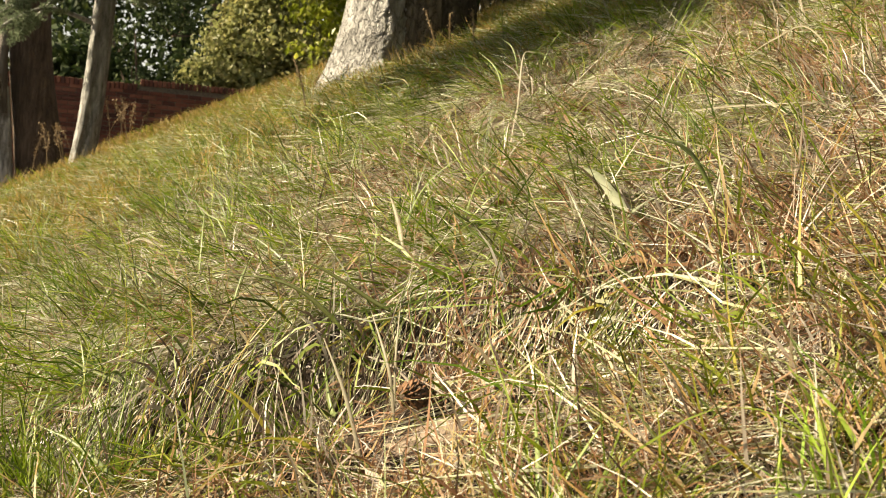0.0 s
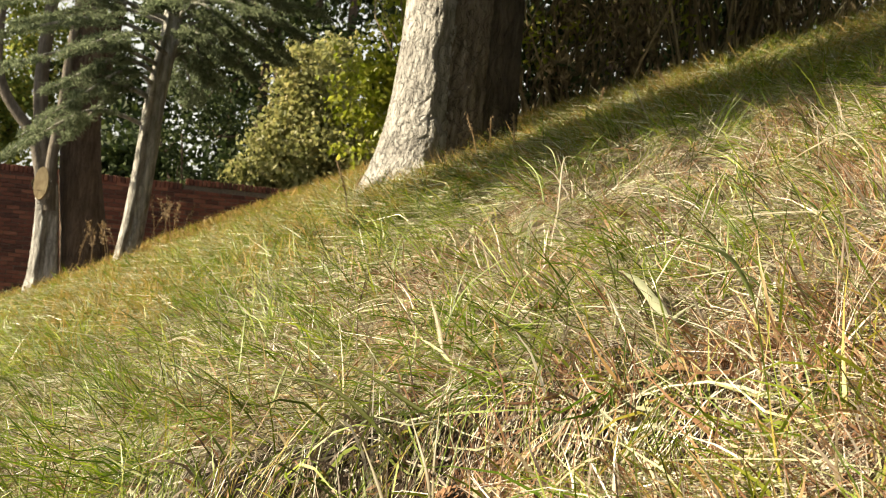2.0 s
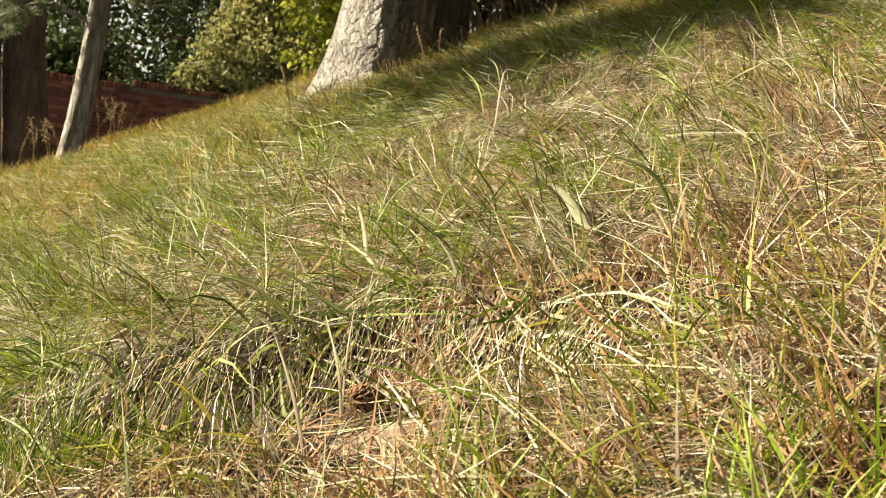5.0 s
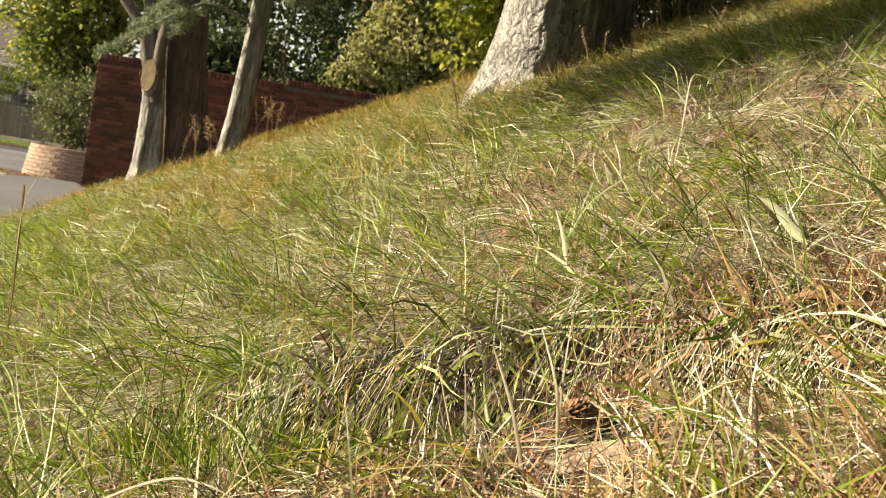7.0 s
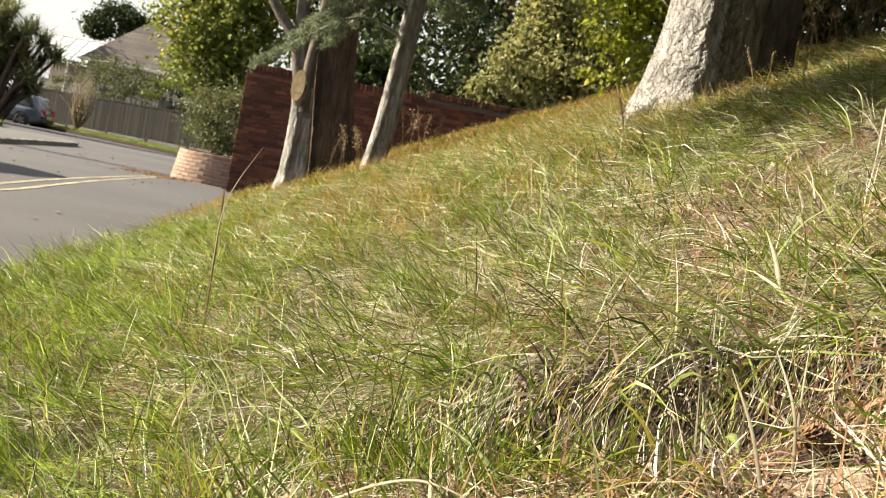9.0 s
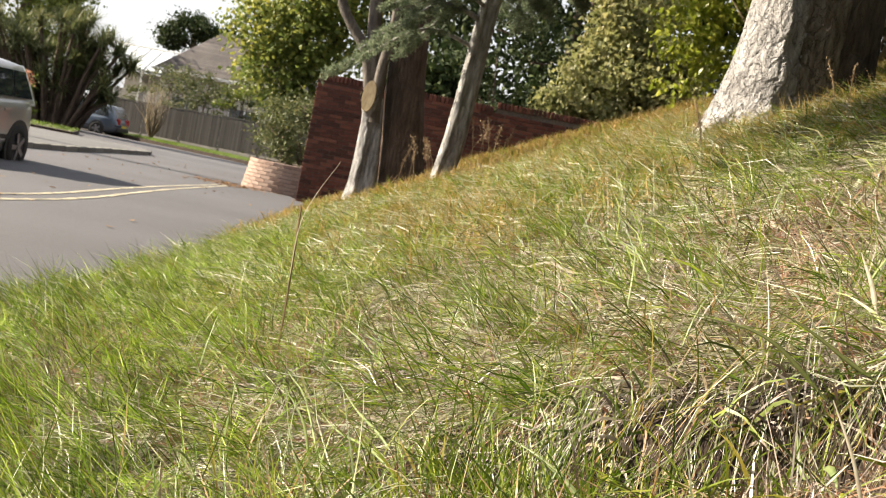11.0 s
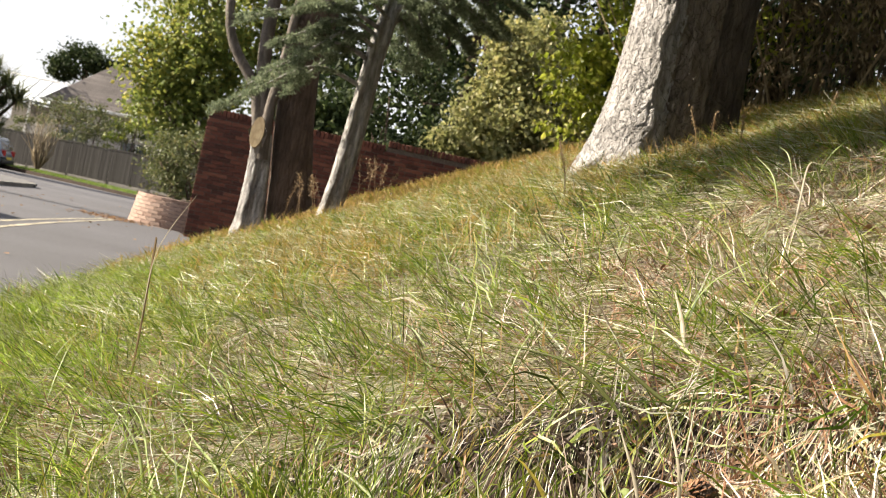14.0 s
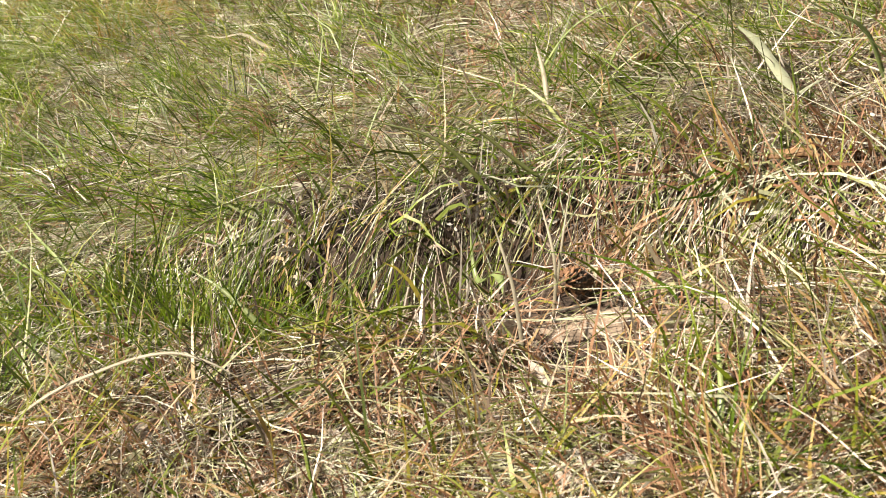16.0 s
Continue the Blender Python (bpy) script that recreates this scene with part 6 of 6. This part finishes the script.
sow("wiry_stalks", M_STALK, "thin dark wiry grass stalks", 8000, 1.1, 8.0, 0.7, 205, lambda x, y: 0.25 + 0.75 * greenness(x, y), (0.4, 1.1), (0.14, 0.32), (0.0016, 0.0028), (0.0, 0.35), 3, turn=1.2, tuft=3, radius=0.05, curl=0.2)
sow("arching_grass", M_PALE, "pale dying blades combed down the bank", 56000, 4.2, 11.5, 1.35, 211, lambda x, y: 0.95 - 0.35 * greenness(x, y), (0.8, 1.3), (0.12, 0.30), (0.0022, 0.0048), (0.3, 0.8), 2, turn=0.7, tuft=10, radius=0.024, together=0.3, curl=1.0)
sow("green_grass", M_GREEN, "long green grass on the middle of the bank", 76000, 4.2, 11.5, 1.3, 212, lambda x, y: 0.3 + 0.6 * greenness(x, y) + 0.3 * (1 - up_bank(x, y)), (0.3, 1.2), (0.09, 0.22), (0.0024, 0.0052), (0.2, 1.1), 3, turn=1.3, tuft=12, radius=0.018, together=0.6)
sow("dry_grass", M_FAR, "yellowing long grass on the bank", 60000, 4.2, 11.5, 1.2, 213, lambda x, y: (1.0 - 0.3 * greenness(x, y)) * up_bank(x, y), (0.2, 1.2), (0.09, 0.22), (0.0024, 0.005), (0.2, 1.1), 2, turn=1.6, tuft=12, radius=0.02)
sow("dry_grass", M_FAR, "yellow-brown grass towards the wall", 64000, 10.5, 22.5, 1.0, 214, lambda x, y: np.ones_like(x), (0.1, 1.2), (0.08, 0.20), (0.0065, 0.013), (0.1, 0.9), 2, turn=1.6, tuft=10, radius=0.04)
sow("green_grass", M_GREEN, "green grass towards the wall", 7000, 10.5, 22.5, 1.0, 215, lambda x, y: 0.3 + 0.6 * greenness(x, y), (0.1, 1.0), (0.08, 0.20), (0.0065, 0.013), (0.1, 0.9), 2, turn=1.6, tuft=10, radius=0.04)



def tuft(name, mat, label, x, y, n, wide, length, width, seed, toward=1.9):
    """One dense clump of blades that stands over the grass round it."""
    rng = np.random.default_rng(seed)
    rx, ry = x + rng.normal(0, wide, n), y + rng.normal(0, wide * 0.6, n)
    vs, fs = blades(np.c_[rx, ry, np.full(n, -0.01)], toward + rng.normal(0, 1.4, n), rng.uniform(0.05, 0.75, n), rng.uniform(*length, n), rng.uniform(*width, n), rng.uniform(0.2, 1.1, n), 5, rng.uniform(-1.3, 1.3, n), rng.normal(0, 0.6, n))
    vs[:, 2] = np.maximum(vs[:, 2], 0.0) + land(vs[:, 0], vs[:, 1])
    return tagged(part(name, mesh_np(name, vs, fs, mat)), label, "grass", kind="stuff")


for k, (x, y, n, w) in enumerate(((1.10, 0.87, 210, 0.05), (1.00, 0.97, 130, 0.045), (0.72, 1.08, 150, 0.06), (1.22, 0.90, 110, 0.04), (1.58, 0.36, 60, 0.02), (1.34, 0.84, 90, 0.03), (0.55, 0.95, 120, 0.05), (1.98, 1.33, 70, 0.03), (1.62, 1.28, 70, 0.04), (2.35, 1.75, 80, 0.05), (1.05, 1.25, 110, 0.06), (0.95, 1.12, 150, 0.06), (1.03, 1.06, 150, 0.045), (0.26, 1.25, 170, 0.07))):
    tuft("grass_tuft", M_GREEN, "dense green tuft standing in the dry grass", x, y, int(n * 0.55), w * 1.5, (0.08, 0.22), (0.0018, 0.0042), 260 + k)
# long blades that hang over the hollow
for k, (x, y, n, to) in enumerate(((1.08, 1.10, 60, -0.2), (1.14, 1.13, 60, -0.6), (1.22, 1.12, 60, -1.0), (1.30, 1.07, 50, -1.2), (1.40, 1.03, 50, -1.4), (1.10, 0.98, 60, 0.1), (1.16, 0.92, 50, 0.4), (1.50, 0.96, 40, -1.5), (1.62, 0.90, 40, -1.6), (1.74, 0.86, 40, -1.8))):
    tuft("grass_tuft", (M_GREEN, M_STRAW, M_MIX)[k % 3], "tuft of long blades hanging over a hollow", x, y, n // 2, 0.045, (0.10, 0.24), (0.0016, 0.0034), 340 + k, to)
for k, (x, y, n) in enumerate(((1.87, 0.16, 20), (1.79, 0.20, 14), (1.84, 0.25, 12), (1.70, 0.10, 12))):
    tuft("grass_tuft", M_LUSH, "tuft of broad fresh green blades", x, y, n, 0.035, (0.08, 0.19), (0.0035, 0.0065), 295 + k, 2.6)
for k, (x, y, n, w) in enumerate(((0.92, 0.72, 150, 0.06), (1.30, 0.62, 120, 0.05), (1.62, 0.90, 140, 0.06), (0.62, 0.80, 140, 0.06), (1.86, 0.80, 140, 0.06), (2.1, 1.15, 120, 0.06), (1.45, 0.50, 100, 0.05))):
    tuft("rusty_tuft", M_RUST, "rust-brown tuft of dead stems", x, y, n // 2, w * 1.3, (0.05, 0.15), (0.002, 0.005), 280 + k)
# thinner growth over the rest of the bank
rng = np.random.default_rng(221)
n = 60000
x, y = rng.uniform(-1.5, 13, n), rng.uniform(-8, 17, n)
ang = np.degrees(np.arctan2(x - CX, y - CY))
ok = (x - foot_x(y) > 0.05) & ((ang < -33) | (ang > 40) | (np.hypot(x - CX, y - CY) < 1.0))
x, y = x[ok], y[ok]
m = len(x)
vs, fs = blades(np.c_[x, y, np.full(m, -0.006)], rng.uniform(0, 6.283, m), rng.uniform(0.1, 1.2, m), rng.uniform(0.10, 0.26, m), rng.uniform(0.004, 0.008, m), rng.uniform(0.2, 1.2, m), 2, rng.uniform(-1.3, 1.3, m))
near_cam = np.repeat(np.hypot(x - CX, y - CY) < 0.9, 5)
vs[:, 2] = np.where(near_cam, vs[:, 2] * 0.5, vs[:, 2]) + land(vs[:, 0], vs[:, 1])
tagged(part("dry_grass", mesh_np("dry_grass", vs, fs, M_FAR)), "yellowing grass over the outer bank", "grass", kind="stuff")


# ---------------------------------------------------------------- single things in the grass
def strap(name, label, keys, width, mat, category="grass blade"):
    """One broad folded blade along (x, y, height over the ground) keys."""
    p, _ = smooth_path([(k[0], k[1], k[2], 1) for k in keys], 8)
    n = len(p)
    d = np.gradient(p, axis=0)
    d /= np.linalg.norm(d, axis=1)[:, None]
    s = np.cross(d, (-0.5, -0.5, 0.7))
    s /= np.linalg.norm(s, axis=1)[:, None]
    nrm = np.cross(s, d)
    f = np.linspace(0, 1, n)
    w = (width / 2 * np.minimum(1, 4 * (f + 0.05)) * np.clip(1 - f, 0, 1) ** 0.55)[:, None]
    w[-1] = 0.0006
    th = nrm * 0.0006
    rows = [p - s * w + nrm * w * 0.3, p, p + s * w + nrm * w * 0.3, p + s * w + nrm * w * 0.3 - th, p - th * 2, p - s * w + nrm * w * 0.3 - th]
    v = np.stack(rows, 1)
    v[:, :, 2] += land(v[:, :, 0], v[:, :, 1]) + 0.012
    k = len(rows)
    fs = [(i * k + j, i * k + (j + 1) % k, (i + 1) * k + (j + 1) % k, (i + 1) * k + j) for i in range(n - 1) for j in range(k)]
    return tagged(part(name, mesh_np(name, v.reshape(-1, 3), np.array(fs), mat, True)), label, category)


M_BROAD = material("pale green broad blade", [(0.2, (0.20, 0.29, 0.08)), (0.6, (0.36, 0.44, 0.17)), (0.9, (0.60, 0.64, 0.38))], 0.4, scale=30, bump=0.15, through_light=0.35, stretch=(1, 1, 0.3))
M_BROAD_PALE = material("whitened broad blade", [(0.2, (0.56, 0.62, 0.42)), (0.6, (0.74, 0.78, 0.60)), (0.9, (0.86, 0.88, 0.74))], 0.35, scale=30, bump=0.15, through_light=0.6, stretch=(1, 1, 0.3))
strap("broad_blade", "broad pale green blade lying on dry grass", [(1.869, 0.955, 0.06), (1.882, 1.06, 0.066), (1.897, 1.18, 0.068), (1.912, 1.30, 0.062)], 0.019, M_BROAD_PALE)
strap("broad_blade", "broad pale green blade bent over", [(1.872, 0.96, 0.05), (1.895, 0.97, 0.062), (1.925, 0.98, 0.07)], 0.008, M_BROAD_PALE)
M_BLEACHED = material("bleached straw", [(0.2, (0.44, 0.385, 0.27)), (0.8, (0.66, 0.61, 0.49))], 0.5, scale=30, bump=0.15, through_light=0.45)
strap("bleached_blade", "bleached straw blade standing in the grass", [(1.567, 1.19, 0.05), (1.562, 1.24, 0.09), (1.554, 1.294, 0.126)], 0.009, M_BLEACHED)
strap("arched_straw", "long arched bleached straw stem", [(0.77, 0.78, 0.02), (0.86, 0.81, 0.065), (0.94, 0.785, 0.088), (1.01, 0.75, 0.095), (1.06, 0.71, 0.09), (1.10, 0.68, 0.075)], 0.006, M_BLEACHED)
strap("grass_blade", "yellow-green grass blade with a pale streak", [(1.444, 0.80, 0.0), (1.44, 0.86, 0.055), (1.432, 0.93, 0.10), (1.422, 0.973, 0.13)], 0.010, M_BROAD)
strap("forked_straw", "bleached forked straw stem", [(1.439, 0.624, -0.01), (1.411, 0.649, 0.09), (1.382, 0.696, 0.16)], 0.006, M_BLEACHED)
strap("forked_straw", "bleached straw stem beside the pine cone", [(1.482, 0.687, -0.01), (1.469, 0.688, 0.08), (1.45, 0.754, 0.15)], 0.0055, M_BLEACHED)
strap("forked_straw", "bleached side shoot of a forked straw", [(1.478, 0.687, 0.03), (1.476, 0.70, 0.10), (1.482, 0.73, 0.155)], 0.004, M_BLEACHED)
strap("green_stem", "stout green grass stem on the bank", [(0.505, 1.46, 0.0), (0.50, 1.48, 0.08), (0.494, 1.516, 0.15)], 0.009, M_BROAD)
strap("broad_blade", "bright green blade leaning over the straw", [(0.775, 1.104, 0.01), (0.68, 1.36, 0.08), (0.572, 1.631, 0.12)], 0.005, M_BROAD)
strap("broad_blade", "green blade with a pale rib at the hollow", [(1.155, 0.835, -0.01), (1.12, 0.87, 0.045), (1.07, 0.92, 0.09), (1.023, 0.966, 0.11)], 0.008, M_BROAD)
strap("broad_blade", "fresh green blade standing in dry grass", [(1.575, 0.37, -0.01), (1.58, 0.40, 0.035), (1.592, 0.47, 0.06)], 0.009, M_BROAD)
strap("broad_blade", "fresh green blade bent from its fork", [(1.575, 0.36, -0.01), (1.60, 0.37, 0.035), (1.64, 0.39, 0.065)], 0.008, M_BROAD)
strap("arched_straw", "long bleached straw bowed over the dry grass", [(2.428, 1.749, 0.03), (2.452, 1.646, 0.09), (2.504, 1.62, 0.11), (2.474, 1.467, 0.10), (2.41, 1.358, 0.06)], 0.0045, M_BLEACHED)
strap("arched_straw", "long pale straw lying level over the grass", [(2.168, 1.451, 0.06), (2.237, 1.324, 0.066), (2.301, 1.21, 0.06)], 0.0045, M_BLEACHED)
strap("arched_straw", "pale hooked straw standing in the grass", [(2.0, 2.10, -0.01), (2.01, 2.13, 0.10), (2.022, 2.161, 0.19), (2.05, 2.155, 0.185)], 0.008, M_BLEACHED)
strap("arched_straw", "tall thin dry stem leaning over the bank", [(2.598, 3.10, 0.0), (2.57, 3.15, 0.11), (2.532, 3.225, 0.21)], 0.007, M_BLEACHED)
strap("arched_straw", "pale straw streak on the green grass", [(1.169, 2.36, 0.055), (1.09, 2.58, 0.07), (0.985, 2.83, 0.055)], 0.010, M_BLEACHED)
strap("broad_blade", "green blade lying down the bank", [(0.865, 1.112, 0.02), (0.77, 1.27, 0.06), (0.678, 1.432, 0.08)], 0.005, M_BROAD)
strap("broad_blade", "bright green broad blade at the bank foot", [(0.767, 0.97, 0.01), (0.75, 1.0, 0.05), (0.731, 1.031, 0.085)], 0.012, M_BROAD)
strap("broad_blade", "green blade leaning over pale straw", [(0.85, 1.232, 0.01), (0.77, 1.37, 0.065), (0.697, 1.506, 0.10)], 0.005, M_BROAD)
strap("wiry_stalk", "long dark wiry stalk leaning over the straw", [(1.472, 1.003, 0.05), (1.37, 1.06, 0.115), (1.255, 1.116, 0.16)], 0.0045, M_STALK, "grass stalk")
strap("wiry_stalk", "dark wiry stalk crossing the dry grass", [(1.53, 0.985, 0.07), (1.45, 1.03, 0.11), (1.37, 1.07, 0.15)], 0.004, M_STALK, "grass stalk")
strap("dead_leaf", "reddish brown dead blade lying on soil", [(1.80, 0.87, 0.01), (1.84, 0.82, 0.03), (1.88, 0.77, 0.015)], 0.012, M_LITTER, "leaf")
rng = np.random.default_rng(231)
for i in range(26):
    x, y = rng.uniform(0.5, 2.4), rng.uniform(0.55, 2.6)
    a, L = rng.normal(math.pi, 1.1), rng.uniform(0.07, 0.17)
    h = rng.uniform(0.02, 0.10)
    strap("bleached_blade", "bleached straw blade lying over the grass", [(x, y, 0.01), (x + 0.4 * L * math.cos(a), y + 0.4 * L * math.sin(a), h), (x + L * math.cos(a), y + L * math.sin(a), h * rng.uniform(0.5, 1.3))], rng.uniform(0.003, 0.005), M_BLEACHED)
for i in range(24):
    x, y = rng.uniform(0.1, 2.3), rng.uniform(0.6, 3.0)
    a, L = rng.uniform(0, 6.283), rng.uniform(0.10, 0.22)
    strap("broad_blade", "broad green blade rising from the grass", [(x, y, -0.01), (x + 0.3 * L * math.cos(a), y + 0.3 * L * math.sin(a), L * 0.55), (x + 0.75 * L * math.cos(a), y + 0.75 * L * math.sin(a), L * 0.85)], rng.uniform(0.004, 0.0075), M_BROAD)

# seed stalks that stand above the rest
M_SEED = material("dry seed heads", [(0.0, (0.22, 0.14, 0.08)), (0.6, (0.44, 0.31, 0.18)), (1.0, (0.62, 0.49, 0.33))], 0.7, scale=30, bump=0, island=0.7, through_light=0.25)


def seed_stalk(x, y, h, lean_x, lean_y, big, seed, label):
    rng = np.random.default_rng(seed)
    ob = tagged(empty("seed_stalk", (x, y, float(land(x, y)))), label, "grass stalk")
    p, r = smooth_path([(0, 0, -0.01, 0.0016 * big), (lean_x * 0.3, lean_y * 0.3, h * 0.5, 0.0013 * big), (lean_x, lean_y, h, 0.0008 * big)], 8)
    part("stem", mesh_np("stem", *tube(p, r, 5), M_SEED), None, ob)
    tip = p[int(len(p) * 0.62):]
    c = tip[rng.integers(0, len(tip), 46)] + rng.normal(size=(46, 3)) * 0.006 * big
    part("seed_head", mesh_np("seed_head", *leaves(c, 0.013 * big, rng, -0.8, 0.35), M_SEED), None, ob, "dry brown seed head", "stuff")


seed_stalk(0.43, 2.255, 0.43, -0.012, 0.01, 0.42, 1, "tall thin tan seed stalk near the foot of the bank")
strap("leaning_blade", "long tan grass blade leaning over the bank foot", [(0.425, 2.255, 0.20), (0.425, 2.257, 0.36), (0.45, 2.255, 0.44), (0.50, 2.25, 0.515)], 0.0045, M_BLEACHED)
rng = np.random.default_rng(241)
for i in range(14):
    x = rng.uniform(-0.6, 0.7)
    y = rng.uniform(10.2, 13.4)
    seed_stalk(x, y, rng.uniform(0.3, 0.6), rng.normal(0, 0.14), rng.normal(0, 0.06), 2.2, 300 + i, "tall rusty seed stalk before the brick wall")
for i in range(7):
    x = rng.uniform(1.2, 3.6)
    y = rng.uniform(4.0, 7.0)
    seed_stalk(x, y, rng.uniform(0.16, 0.28), rng.normal(-0.03, 0.06), rng.normal(0, 0.06), 1.1, 330 + i, "dry seed stalk on the bank")


def pine_cone(x, y, size, rz, label):
    z = float(land(x, y))
    ob = tagged(empty("pine_cone", (x, y, z + size * 0.28 + 0.018), rz), label, "pine cone")
    bm = bmesh.new()
    bmesh.ops.create_uvsphere(bm, u_segments=14, v_segments=10, radius=0.5)
    for v in bm.verts:
        f = v.co.z + 0.5
        k = 0.42 + 0.25 * math.sin(f * math.pi)
        v.co = Vector((v.co.z * size, v.co.x * size * k, v.co.y * size * k))
    part("core", bm, M_BARK_DARK, ob)
    me = bpy.data.meshes.new("scale")
    b2 = box(-0.5, 0.5, -0.36, 0.36, -0.12, 0.12)
    for v in b2.verts:
        if v.co.x > 0:
            v.co.y *= 0.55
            v.co.z += 0.1
    bmesh.ops.bevel(b2, geom=b2.edges[:], offset=0.06, segments=1, affect="EDGES")
    b2.to_mesh(me)
    b2.free()
    me.materials.append(M_CONE)
    n = 70
    for i in range(n):
        f = (i + 0.5) / n
        a = i * 2.39996
        rad = size * 0.30 * (math.sin(math.pi * min(1, f * 0.9 + 0.12)) ** 0.6)
        s = new("scale", me)
        s.parent = ob
        q = Matrix.Translation(((f - 0.5) * size * 0.96, rad * math.cos(a), rad * math.sin(a)))
        d = Vector((0.55, math.cos(a), math.sin(a))).normalized()
        s.matrix_basis = q @ d.to_track_quat("X", "Z").to_matrix().to_4x4() @ Matrix.Diagonal((size * 0.17, size * 0.17, size * 0.17, 1))


pine_cone(1.513, 0.722, 0.055, 25, "brown open pine cone lying in a hollow")
pine_cone(1.98, 0.92, 0.045, 110, "brown pine cone among dry grass")


def dead_leaf(x, y, size, lift, seed, label):
    rng = np.random.default_rng(seed)
    n = 9
    a = np.linspace(0, 2 * math.pi, 2 * n, endpoint=False)
    r = size * (0.5 + 0.09 * np.cos(3 * a) + 0.05 * rng.normal(size=2 * n))
    ring = np.c_[r * np.cos(a), r * np.sin(a) * 0.62, size * 0.16 * np.sin(2 * a + seed) + 0.03 * size * rng.normal(size=2 * n)]
    v = np.concatenate([[[0, 0, -0.05 * size]], ring * 0.55 + [0, 0, 0.01 * size], ring])
    v = np.concatenate([v, v - [0, 0, 0.0009]])
    k, h = 2 * n, 1 + 4 * n
    f3 = [(0, 1 + i, 1 + (i + 1) % k) for i in range(k)]
    f4 = [(1 + i, 1 + k + i, 1 + k + (i + 1) % k, 1 + (i + 1) % k) for i in range(k)]
    f3 += [(h + c, h + b, h + a_) for a_, b, c in f3]
    f4 += [(h + d, h + c, h + b, h + a_) for a_, b, c, d in f4]
    f4 += [(1 + k + i, h + 1 + k + i, h + 1 + k + (i + 1) % k, 1 + k + (i + 1) % k) for i in range(k)]
    ob = tagged(part("dead_leaf", mesh_np("dead_leaf", v, [np.array(f3), np.array(f4)], M_LITTER, True)), label, "leaf", group="fallen leaves")
    ob.location = (x, y, float(land(x, y)) + lift)
    ob.rotation_euler = tuple(rng.uniform(-0.6, 0.6, 2)) + (rng.uniform(0, 6.28),)


dead_leaf(1.785, 1.345, 0.05, 0.045, 1, "reddish brown dead leaf caught in dry grass")
rng = np.random.default_rng(251)
for i in range(34):
    x, y = rng.uniform(0.6, 3.0), rng.uniform(0.5, 4.5)
    dead_leaf(x, y, rng.uniform(0.016, 0.034), rng.uniform(0.02, 0.05), 10 + i, "curled brown dead leaf lying in the grass")
# leaves drifted against the planter and over the road
n = 420
x = np.concatenate([rng.normal(-4.6, 0.4, n), rng.uniform(-9, -2, 220)])
y = np.concatenate([rng.normal(21.6, 0.5, n), rng.uniform(5, 30, 220)])
ok = (np.hypot(x + 3.70, y - 22.75) > 0.99) & (x < foot_x(y) - 0.1)
c = np.c_[x, y, road_z(y) + 0.036][ok]
lv, lf = leaves(c, 0.075, rng, 0, 0.8)
lv[:, 2] = np.repeat(c[:, 2], 4) + (lv[:, 2] - np.repeat(c[:, 2], 4)) * 0.25
tagged(part("leaf_litter", mesh_np("leaf_litter", lv, lf, M_LITTER)), "orange-brown fallen leaves scattered on the road", "leaves", kind="stuff")

# ---------------------------------------------------------------- single bricks, last
for m in WALL_BRICKS:
    ob = new("brick", brick_me)
    ob.parent = garden_wall
    ob.matrix_basis = m
buff_me = brick_me.copy()
buff_me.materials.clear()
buff_me.materials.append(M_BRICK_BUFF)
for m in PLANTER_BRICKS:
    ob = new("brick", buff_me)
    ob.parent = planter
    ob.matrix_basis = m
